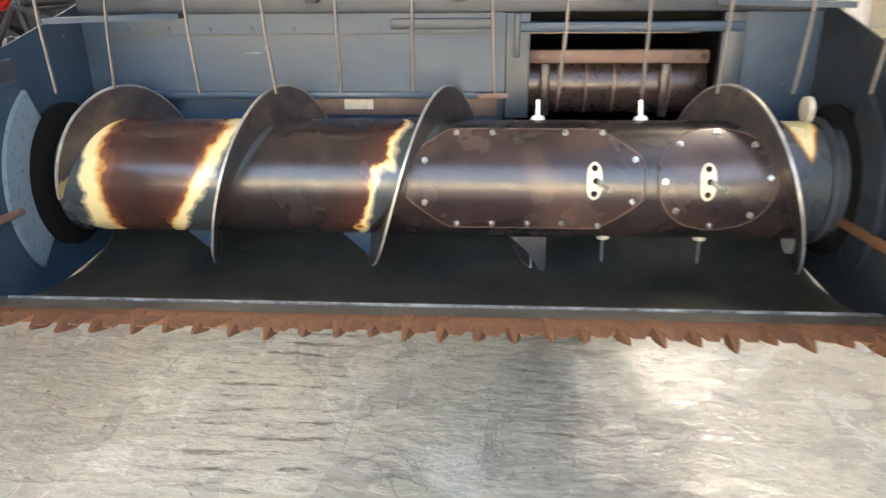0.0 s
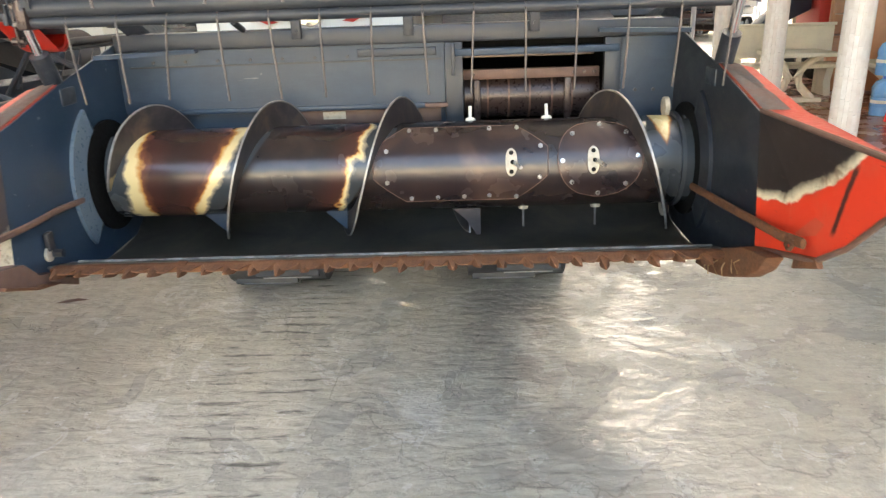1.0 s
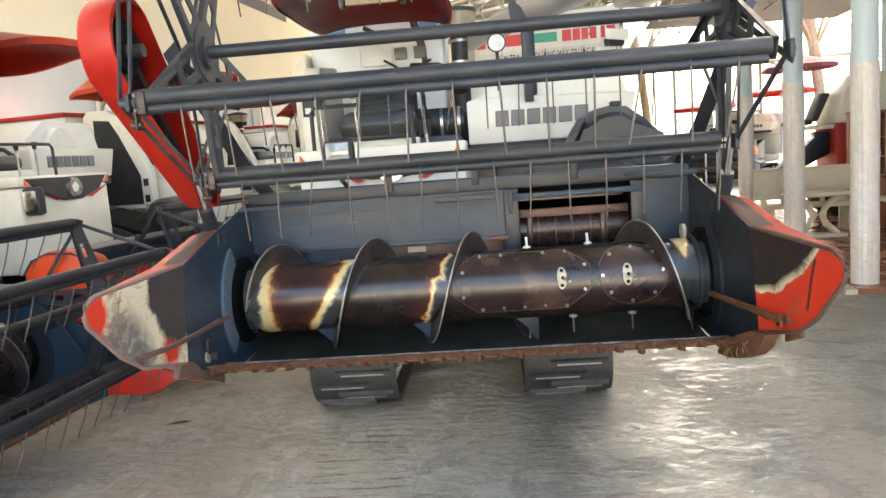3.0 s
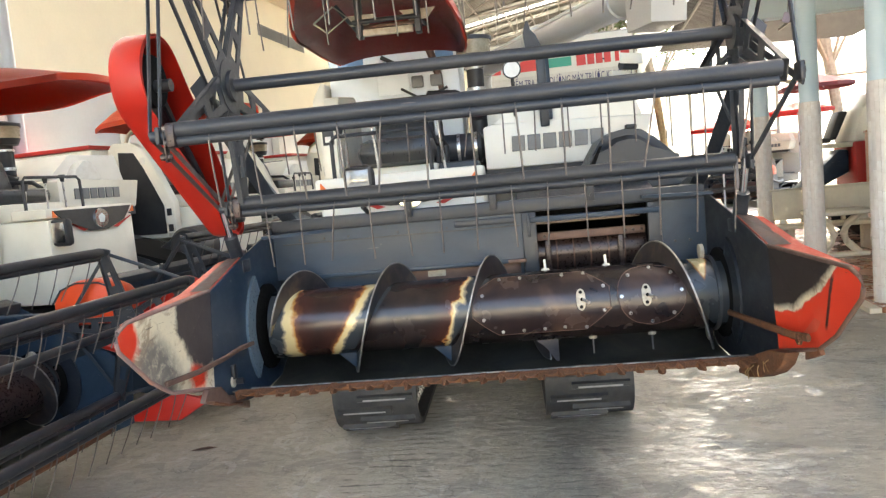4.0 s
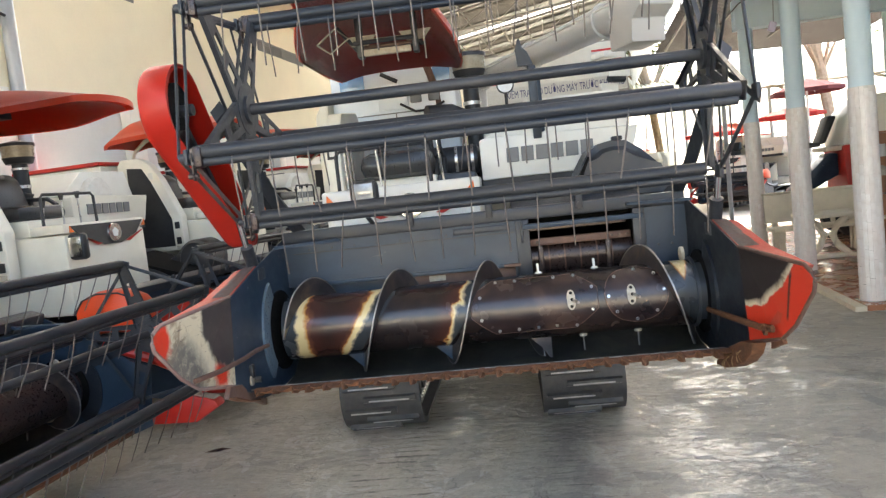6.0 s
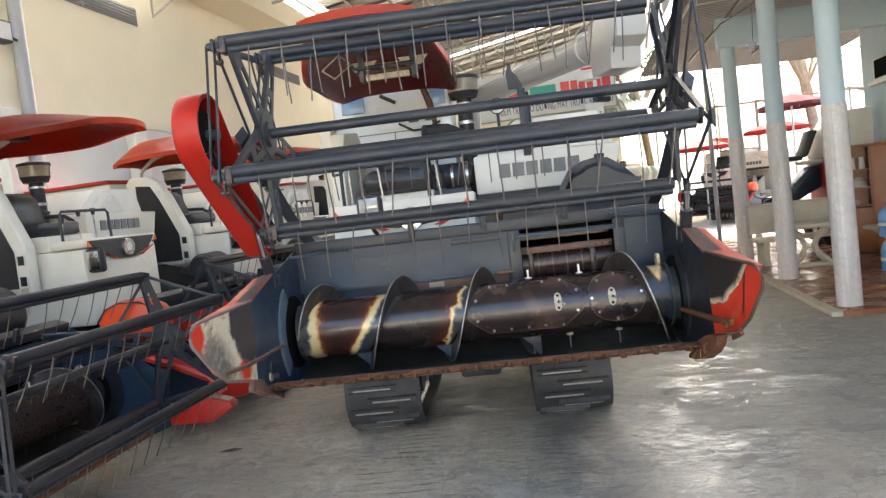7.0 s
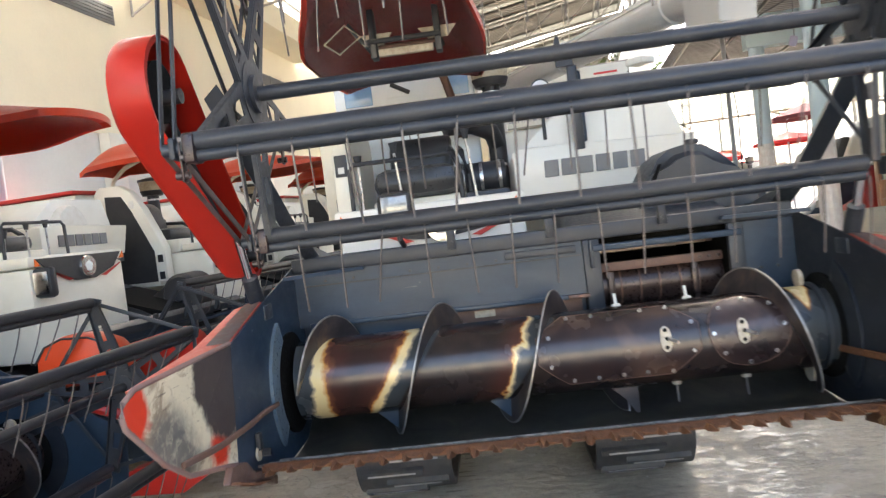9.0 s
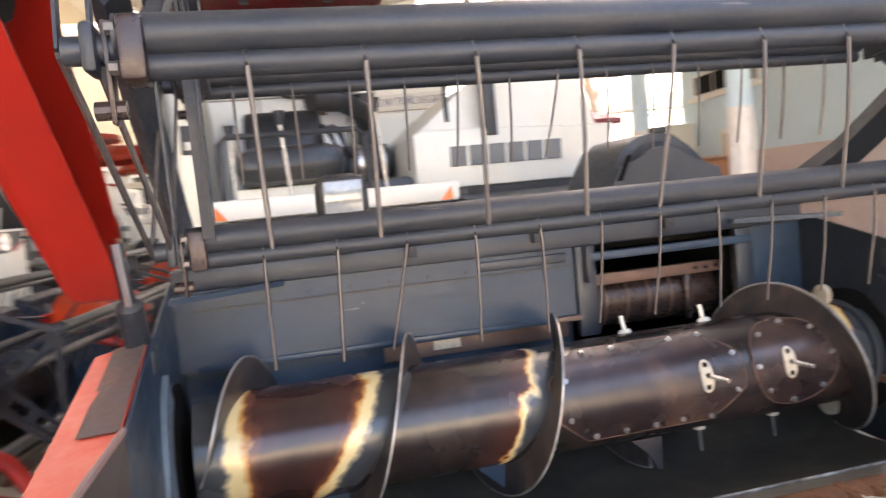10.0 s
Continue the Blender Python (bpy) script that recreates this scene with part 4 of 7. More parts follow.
def header(h, X=None, light=False):
    """Cutting table with side dividers, auger, knife; X moves it as one."""
    X = X or Matrix()

    def P(name, bm, material, parent=h, label="", smooth=35):
        return part(name, bm, material, parent, label, X if parent is h else None, smooth)

    side = [(1.15, 1.337), (1.56, 1.44), (1.98, 1.53), (2.06, 1.53), (2.06, 0.86), (1.95, 0.8), (1.6, 0.79), (1.36, 0.82), (1.2, 0.885), (1.085, 0.968)]
    for x, sgn, nm in ((XL, -1, "nose_left"), (XR, 1, "nose_right")):
        lab = "dark blue-grey side sheet" if sgn < 0 else "dark blue-grey side sheet, scorched"
        P("side_panel", prismm(side, x, x + sgn * 0.006), "header_paint" if sgn < 0 or X != Matrix() else "scorched_paint", label=lab)
        if X == Matrix():
            nose = [(1.085, 0.968), (1.148, 1.337), (0.56, 1.328), (0.505, 1.308), (0.492, 1.28), (0.5, 1.255), (0.66, 1.115), (0.77, 1.045)]
            bm = bmesh.new()
            va = [bm.verts.new((x + sgn * (0.0 if y > 0.9 else 0.025), y, z)) for y, z in nose]
            vb = [bm.verts.new((x + sgn * (0.006 if y > 0.9 else 0.031), y, z)) for y, z in nose]
            bm.faces.new(va), bm.faces.new(vb[::-1])
            for i in range(8):
                bm.faces.new((va[i], va[(i + 1) % 8], vb[(i + 1) % 8], vb[i]))
            P("divider_sheet", bm, nm, label="divider nose sheet with burnt, bare and red paint", smooth=0)
            # outer shell of the divider: a wedge with a sloping top
            bm = bmesh.new()
            ins = [(1.56, 1.442), (1.149, 1.339), (0.555, 1.331), (0.49, 1.283), (0.66, 1.112), (1.085, 0.96), (1.2, 0.872), (1.56, 0.79)]
            outs = [(1.56, 1.415), (1.149, 1.335), (0.6, 1.322), (0.57, 1.285), (0.73, 1.17), (1.085, 1.06), (1.2, 0.98), (1.56, 0.86)]
            wid = [0.12, 0.12, 0.065, 0.03, 0.03, 0.05, 0.06, 0.09]
            va = [bm.verts.new((x + sgn * (0.008 if y > 0.9 else 0.033), y, z)) for y, z in ins]
            vb = [bm.verts.new((x + sgn * (0.008 + w), y, z)) for (y, z), w in zip(outs, wid)]
            bm.faces.new(va), bm.faces.new(vb[::-1])
            for i in range(8):
                bm.faces.new((va[i], va[(i + 1) % 8], vb[(i + 1) % 8], vb[i]))
            P("divider_shell", bm, "skirt_red", label="dirty red divider shell")
            bm = bmesh.new()
            q = [(x + sgn * 0.01, 1.555, 1.4455), (x + sgn * 0.085, 1.555, 1.4275), (x + sgn * 0.085, 1.15, 1.3415), (x + sgn * 0.01, 1.15, 1.3435)]
            bm.faces.new([bm.verts.new(p) for p in q])
            bmesh.ops.solidify(bm, geom=bm.faces[:], thickness=0.003)
            P("divider_top", bm, "top_grime", label="grimy grey top sheet of the divider", smooth=0)
            rim = [(0.004, 1.149, 1.342), (0.026, 0.56, 1.333), (0.028, 0.503, 1.312), (0.028, 0.489, 1.282), (0.028, 0.498, 1.252), (0.025, 0.66, 1.11), (0.014, 0.77, 1.04), (0.004, 1.085, 0.963)]
            rim = [(x + sgn * a, b, c) for a, b, c in rim]
            P("divider_rim", sweepm(rim, 0.007, 8, 0.008), "rust_brown" if sgn > 0 else "worn_rim", label="worn pipe rim of the divider nose")
        # strap from the auger end forward to the nose
        if X != Matrix():
            pass
        elif sgn < 0:
            st = [(x + 0.012, 1.51, 1.045), (x + 0.02, 1.33, 1.062), (x + 0.022, 1.17, 1.062), (x + 0.02, 0.92, 1.072), (x - 0.01, 0.73, 1.082)]
            P("strap", sweepm(st, 0.007, 8, 0.011), "rust_brown", label="bent rusty strap along the side sheet")
        else:
            st = [(x - 0.004, 1.72, 0.995), (x - 0.016, 1.62, 1.005), (x - 0.018, 1.235, 1.036), (x - 0.016, 0.9, 1.062), (x - 0.004, 0.8, 1.074)]
            P("strap", sweepm(st, 0.008, 8, 0.014), "rust", label="rusty strap along the side sheet")
            coil = [(x - 0.022 + 0.006 * i / 24, 0.845 + 0.02 * math.cos(i * 0.8), 1.064 + 0.02 * math.sin(i * 0.8)) for i in range(25)]
            P("strap_coil", sweepm(coil, 0.004, 6), "rust", label="rusty wire coil at the strap end")
            P("rim_tab", prismm([(0.867, 1.024), (0.759, 1.05), (0.742, 1.03), (0.872, 0.982)], x + 0.008, x + 0.024, bevel=0.003), "rust")
        # scorched lower corner shoe with the knife end
        if X == Matrix():
            if sgn < 0:
                shoe = [(1.09, 0.966), (0.97, 0.99), (0.93, 0.95), (1.08, 0.892), (1.2, 0.862), (1.35, 0.797), (1.36, 0.826), (1.24, 0.862), (1.2, 0.9), (1.15, 0.905)]
                cs = P("corner_shoe", prismm(shoe, x + 0.004, x + 0.028, bevel=0.003), "rust_brown", label="bent rusty corner shoe beside the knife")
                part("shoe_flange", prismm([(0.94, 0.953), (1.08, 0.897), (1.2, 0.867), (1.2, 0.861), (1.08, 0.889), (0.93, 0.947)], x + 0.0285, x + 0.06, bevel=0.002), "rust", cs, "folded rusty lower flange")
            else:
                shoe = [(0.9, 1.002), (0.946, 0.947), (1.026, 0.897), (1.17, 0.842), (1.306, 0.806), (1.44, 0.785), (1.43, 0.81), (1.3, 0.862), (1.216, 0.92), (1.06, 0.976)]
                cs = P("corner_shoe", prismm(shoe, x + 0.006, x - 0.045, bevel=0.006), "rust", label="bent scorched corner shoe beside the knife")
                g = random.Random(17)
                for k in range(6):
                    y0, z0 = 1.06 + 0.05 * k + g.uniform(-0.02, 0.02), 0.93 - 0.018 * k + g.uniform(-0.012, 0.012)
                    part("straw", sweepm([(x - 0.047, y0, z0), (x - 0.052, y0 + g.uniform(-0.02, 0.03), z0 - 0.02), (x - 0.047, y0 + g.uniform(-0.01, 0.05), z0 - g.uniform(0.03, 0.05))], 0.002, 5), "straw", cs, "dry straw caught on the shoe")
        # disc of painted shade for the auger end opening and a pale guard round it
        P("end_shade_disc", rodm((x - sgn * 0.001, AY, AZ), (x - sgn * 0.012, AY, AZ), 0.205, segs=40), "shade_black", label="near-black disc painting the shade at the auger end")
        guard = arc(AY, AZ, 0.3, 118, 222, 14) + arc(AY, AZ, 0.21, 222, 118, 14)
        # left guard takes the light-brightened blue, right one the scorched paint
        P("end_guard", prismm(guard, x - sgn * 0.001, x - sgn * 0.014, bevel=0.002), "guard_lit" if sgn < 0 else "scorched_paint", label="curved guard strip round the auger end")
        # lift cylinder between table and reel arm
        cy = P("cylinder", rodm((x + sgn * 0.03, 1.57, 1.4), (x + sgn * 0.03, 1.5, 1.53), 0.03, segs=20), "reel_paint", label="grey hydraulic cylinder")
        part("rod", rodm((x + sgn * 0.03, 1.5, 1.53), (x + sgn * 0.03, 1.43, 1.68), 0.015, segs=16), "chrome", cy, "bright chromed piston rod")
        part("clevis", boxm(x + sgn * 0.03 - 0.035, x + sgn * 0.03 + 0.035, 1.52, 1.62, 1.36, 1.42, 0.008), "dark_paint", cy)
    bm = rodm((XL + 0.004, 1.255, 0.94), (XL + 0.012, 1.255, 0.94), 0.024, segs=20)
    P("washer", bm, "plate_cream", label="pale round washer at the knife end")
    P("knife_end_bolt", rodm((XL + 0.02, 1.262, 0.94), (XL + 0.05, 1.262, 0.94), 0.014, segs=6), "black")
    P("knife_end_lug", boxm(XL + 0.004, XL + 0.02, 1.245, 1.28, 0.95, 1.01, 0.004), "black")

    # trough floor and back wall
    floor_line = [(1.23, 0.902), (1.3, 0.885), (1.42, 0.835), (1.55, 0.8), (1.72, 0.785), (1.88, 0.8), (1.99, 0.86), (2.05, 0.97), (2.07, 1.12), (2.07, 1.27)]
    bm = bmesh.new()
    lo = [[bm.verts.new((xx, y, z)) for y, z in floor_line] for xx in (XL + 0.002, 0.165, 0.765, XR - 0.002)]
    for k in range(3):
        for i in range(len(floor_line) - (2 if k != 1 else 4) + 1):
            bm.faces.new((lo[k][i], lo[k][i + 1], lo[k + 1][i + 1], lo[k + 1][i]))
    bmesh.ops.solidify(bm, geom=bm.faces[:], thickness=0.005)
    P("trough_floor", bm, "trough", label="worn dark steel trough under the auger")
    P("floor_lip", prismm([(1.225, 0.9), (1.36, 0.868), (1.36, 0.874), (1.226, 0.908)], XL + 0.01, XR - 0.01), "trough", label="worn steel lip behind the knife")
    P("lip_rail", rodm((XL + 0.05, 1.335, 0.884), (XR - 0.03, 1.335, 0.884), 0.0045, segs=6), "worn_lip", label="bright worn edge rail")
    # back panels: left of the opening, frame of the opening, right of it
    P("back_panel", boxm(XL + 0.001, 0.13, 1.976, 1.984, 1.262, 1.5), "header_paint", label="blue-grey back sheet of the table")
    P("back_panel", boxm(0.8, XR - 0.001, 1.976, 1.984, 1.0, 1.5), "header_paint", label="blue-grey back sheet of the table")
    P("panel_fold", boxm(XL + 0.05, 0.13, 1.966, 1.975, 1.256, 1.276, 0.003), "header_paint", label="folded lower edge of the back sheet")
    P("panel_seam", boxm(XL + 0.05, 0.12, 1.97, 1.9755, 1.437, 1.443), "reel_paint")
    P("panel_bracket", boxm(0.05, 0.14, 1.955, 1.9755, 1.258, 1.275, 0.003), "rust_brown")
    for k in range(9):
        P("panel_bolt", rodm((XL + 0.14 + k * 0.125, 1.9755, 1.458), (XL + 0.14 + k * 0.125, 1.969, 1.458), 0.006, segs=8), "reel_paint")
    for xx in (0.86, 0.93):
        P("panel_bolt", rodm((xx, 1.9755, 1.3), (xx, 1.968, 1.3), 0.007, segs=8), "reel_paint")
    P("top_beam", boxm(XL + 0.001, XR - 0.001, 1.96, 2.075, 1.5, 1.565, 0.008), "dark_paint", label="dark box beam along the table back")
    fr = [(0.13, 0.2, 1.2, 1.5), (0.735, 0.8, 1.2, 1.5)]
    for x0, x1, z0, z1 in fr:
        P("opening_jamb", boxm(x0 + 0.001, x1, 1.958, 1.99, z0, z1, 0.004), "dark_paint")
    P("opening_lintel", boxm(0.16, 0.79, 1.945, 1.99, 1.448, 1.475, 0.004), "header_paint", label="folded edge over the feeder opening")
    P("jamb_flange", boxm(0.155, 0.17, 1.925, 1.96, 1.38, 1.5, 0.003), "dark_paint")
    P("stiffener", boxm(-0.2, 0.1, 1.962, 1.975, 1.455, 1.485, 0.004), "dark_paint")
    P("corner_gusset", prismm([(XL + 0.02, 1.75), (XL + 0.32, 1.93), (XL + 0.32, 1.97), (XL + 0.02, 1.8)], 1.49, 1.505, "z"), "header_paint", label="small gusset shelf in the table corner")
    P("corner_gusset", prismm([(XR - 0.02, 1.75), (XR - 0.3, 1.93), (XR - 0.3, 1.97), (XR - 0.02, 1.8)], 1.52, 1.535, "z"), "header_paint", label="small gusset shelf in the table corner")
    P("lower_back_sheet", boxm(XL + 0.003, 0.128, 2.03, 2.036, 1.0, 1.262), "header_paint", label="lower back sheet behind the auger")
    P("rub_strip", boxm(-0.52, 0.11, 2.018, 2.029, 1.195, 1.252, 0.003), "rust_brown", label="rusty rubbing strip behind the auger")
    P("bare_patch", boxm(-0.36, -0.27, 2.014, 2.0175, 1.215, 1.245, 0.001), "plate_cream")
    for xx in (-0.42, 0.0, 0.47):
        br = P("top_bracket", boxm(xx - 0.018, xx + 0.018, 1.93, 1.96, 1.53, 1.62, 0.004), "reel_paint")
        part("bolt", rodm((xx, 1.928, 1.56), (xx, 1.915, 1.56), 0.009, segs=6), "reel_paint", br)
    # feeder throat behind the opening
    # throat walls coloured almost black, so its shade is painted in
    f = P("feeder_throat", plate_with_hole(bmesh.new(), [(0.13, 1.0), (0.8, 1.0), (0.8, 1.5), (0.13, 1.5)], [(0.16, 1.03), (0.77, 1.03), (0.77, 1.47), (0.16, 1.47)], 2.08, 3.0, "y"), "shade_black", label="feeder throat with its shade in the black colour")
    part("back", boxm(0.14, 0.79, 2.99, 3.02, 1.0, 1.5), "shade_black", f)
    dm = P("feeder_drum", rodm((0.205, 2.2, 1.27), (0.75, 2.2, 1.27), 0.095, segs=32), "drum", label="dark brown feeder drum with ribs")
    for xx in (0.3, 0.385, 0.47, 0.56, 0.64):
        part("rib", rodm((xx - 0.004, 2.2, 1.27), (xx + 0.004, 2.2, 1.27), 0.099, segs=32), "rust_brown", dm)
    ch = P("chain_bar", boxm(0.2, 0.74, 2.07, 2.1, 1.345, 1.385, 0.004), "rust_brown", label="worn brown chain slat bar")
    for xx in (0.24, 0.64, 0.68, 0.72):
        part("bolt", rodm((xx, 2.07, 1.365), (xx, 2.06, 1.365), 0.008, segs=6), "drum", ch)
    for xx in (0.255, 0.62):
        part("chain", boxm(xx - 0.014, xx + 0.014, 2.085, 2.1, 1.18, 1.344, 0.005), "drum", ch, "dark worn feeder chain")
    part("upper_slat", boxm(0.2, 0.74, 2.2, 2.23, 1.42, 1.44), "drum", ch)

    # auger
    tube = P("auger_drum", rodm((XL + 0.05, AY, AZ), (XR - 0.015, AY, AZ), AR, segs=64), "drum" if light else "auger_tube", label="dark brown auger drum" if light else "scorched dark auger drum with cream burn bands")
    fl = part("flight", helix(-0.036, -0.455, -195, 818, AR - 0.002, FR, n=150, taper=60), "flight", tube, "thin steel screw flight with a bright edge")
    part("flight_edge", helix(-0.036, -0.455, -195, 818, FR - 0.003, FR + 0.002, 0.007, 150, 60), "worn_edge", tube, "worn bright flight edge")
    part("flight", helix(0.73, 0.455, -120, 185, AR - 0.002, FR + 0.004, n=60), "flight", tube, "thin steel screw flight with a bright edge")
    part("flight_edge", helix(0.73, 0.455, -120, 185, FR, FR + 0.006, 0.008, 60), "worn_edge", tube, "worn bright flight edge")
    for xx in (-0.7, -0.245):
        tri_ = [(-0.085, AZ - AR + 0.008), (0.0, AZ - AR + 0.008), (0.0, AZ - FR + 0.02)]
        part("gusset", prismm([(xx + a, z) for a, z in tri_], AY - 0.045, AY - 0.04, "y"), "header_paint", tube, "small grey triangular gusset")
    part("gusset", prismm([(0.15, AZ - AR + 0.01), (0.25, AZ - AR + 0.01), (0.25, AZ - FR), (0.235, AZ - FR), (0.2, AZ - AR - 0.035)], AY - 0.07, AY - 0.062, "y"), "flight", tube, "bent steel paddle under the drum")
    part("end_ring", rodm((XR - 0.06, AY, AZ), (XR - 0.045, AY, AZ), AR + 0.012, segs=48), "dark_paint", tube)
    for xx, w, aa in ((0.93, -6, 0.035), (0.955, 193, 0.045)):
        d = Vector((0, -math.sin(radians(w)), math.cos(radians(w))))
        part("clip", rodm(Vector((xx - 0.008, AY, AZ)) + d * (AR + 0.03), Vector((xx + 0.008, AY, AZ)) + d * (AR + 0.03), aa, segs=20), "plate_cream", tube, "scorched cream end clip")
    # inspection covers
    def oct_(s):
        return 1.0 if abs(s) < 0.35 else 1.0 - (abs(s) - 0.35) * 0.56
    if not light:
        p1 = part("cover_plate", tube_patch(ring_outline(0.18, 0.304, 51, oct_, 15), AR - 0.002, AR + 0.007), "cover_plate", tube, "scorched long inspection cover", smooth=60)
        p2 = part("cover_plate", tube_patch(ring_outline(0.668, 0.146, 52, lambda s: math.sqrt(max(0.012, 1 - s * s * 0.99)), 17), AR - 0.002, AR + 0.007), "cover_plate", tube, "scorched round inspection cover", smooth=60)
        for pl_, ring in ((p1, ring_outline(0.18, 0.306, 51.5, oct_, 15)), (p2, ring_outline(0.668, 0.148, 52.5, lambda s: math.sqrt(max(0.012, 1 - s * s * 0.99)), 17))):
            loop = [(px, AY - (AR + 0.006) * math.cos(radians(a)), AZ + (AR + 0.006) * math.sin(radians(a))) for px, a in ring + ring[:1]]
            part("rim", sweepm(loop, 0.0022, 5), "rust_brown", pl_, "worn lighter rim of the cover")
        for xx, a in ((-0.078, 31), (-0.078, -7), (0.002, 59.5), (0.097, 60), (0.286, 60), (0.382, 60.5), (0.461, 33), (0.457, -4.5), (0.004, -30), (0.098, -29.5), (0.192, -29), (0.281, -28.5), (0.377, -31)):
            bolt_on_drum(p1, xx, a)
        for xx, a in ((0.575, 48), (0.674, 62), (0.762, 48), (0.796, 18), (0.758, -16), (0.665, -29), (0.57, -12.5), (0.536, 14)):
            bolt_on_drum(p2, xx, a)
        for xx, pp_ in ((0.358, p1), (0.643, p2)):
            o = part("finger_guide", tube_patch(ring_outline(xx, 0.02, 16.5, lambda s: math.sqrt(max(0.03, 1 - abs(s) ** 3)), 14), AR + 0.006, AR + 0.012), "plate_cream", tube, "pale oval finger guide plate", smooth=60)
            for a in (25, 14, 3):
                w = radians(a)
                d = Vector((0, -math.cos(w), math.sin(w)))
                c = Vector((xx + (0.004 if a == 14 else 0), AY, AZ))
                part("hole", rodm(c + d * (AR + 0.007), c + d * (AR + 0.0135), 0.008, segs=12), "shade_black", o)
            d = Vector((0.25, -0.95, -0.05)).normalized()
            c = Vector((xx + 0.01, AY - AR - 0.002, AZ + 0.04))
            part("finger", rodm(c, c + d * 0.07, 0.0065, segs=10), "steel", tube, "bright retracting finger")
    for xx, up in ((0.222, 1), (0.505, 1), (0.413, -1), (0.682, -1)):
        w = radians(112 if up > 0 else -84)
        d = Vector((0, -math.cos(w), math.sin(w)))
        c = Vector((xx, AY, AZ))
        part("finger_guide", rodm(c + d * (AR - 0.002), c + d * (AR + 0.012), 0.022 if up > 0 else 0.02, 0.018 if up > 0 else 0.017, 16), "white_plastic" if up > 0 else "plate_cream", tube, "white plastic finger guide")
        part("finger", rodm(c + d * (AR + 0.01), c + d * (AR + (0.058 if up > 0 else 0.08)), 0.0065 if up > 0 else 0.0045, segs=10), "white_plastic" if up > 0 else "tine_wire", tube)

    # knife with guards
    kb = P("knife_bar", boxm(XL + 0.03, XR - 0.02, 1.198, 1.235, 0.888, 0.91, 0.003), "rust", label="rusty cutter bar")
    guard0 = None
    n = 28 if not light else 0
    for i in range(n):
        xx = XL + 0.06 + i * 0.0762
        if guard0 is None:
            bm = bmesh.new()
            secs = [(0.03, 0.015, 0.013), (-0.008, 0.015, 0.014), (-0.03, 0.01, 0.01), (-0.056, 0.003, 0.003)]
            prev = None
            for y, w, hh in secs:
                cur = [bm.verts.new((sx * w, y, sz * hh - (0.012 if y < -0.06 else 0))) for sx, sz in ((-1, -1), (1, -1), (0.8, 1), (-0.8, 1))]
                if prev:
                    for k in range(4):
                        bm.faces.new((prev[k], prev[(k + 1) % 4], cur[(k + 1) % 4], cur[k]))
                else:
                    bm.faces.new(cur)
                prev = cur
            bm.faces.new(prev[::-1])
            guard0 = part("guard", bm, "rust", kb, "rusty pointed knife guard", smooth=0)
            guard0.matrix_basis = pose(xx, 1.2, 0.897)
            bm = bmesh.new()
            prism(bm, [(-0.036, 0.0), (0.036, 0.0), (0.012, -0.045), (-0.012, -0.045)], -0.0015, 0.0015, "z")
            sec0 = part("knife_section", bm, "rust", kb, "", None, 0)
            sec0.matrix_basis = pose(xx + 0.03, 1.2, 0.911, 6, 3, 0)
        else:
            g = random.Random(i)
            twin(guard0, pose(xx + g.uniform(-0.004, 0.004), 1.2 + g.uniform(-0.006, 0.006), 0.897 + g.uniform(-0.003, 0.003), g.uniform(-6, 6), g.uniform(-7, 7), g.uniform(-9, 9)), kb)
            if i < n - 1:
                twin(sec0, pose(xx + 0.03, 1.2, 0.911, g.uniform(2, 9), g.uniform(-3, 6), g.uniform(-3, 3)), kb)


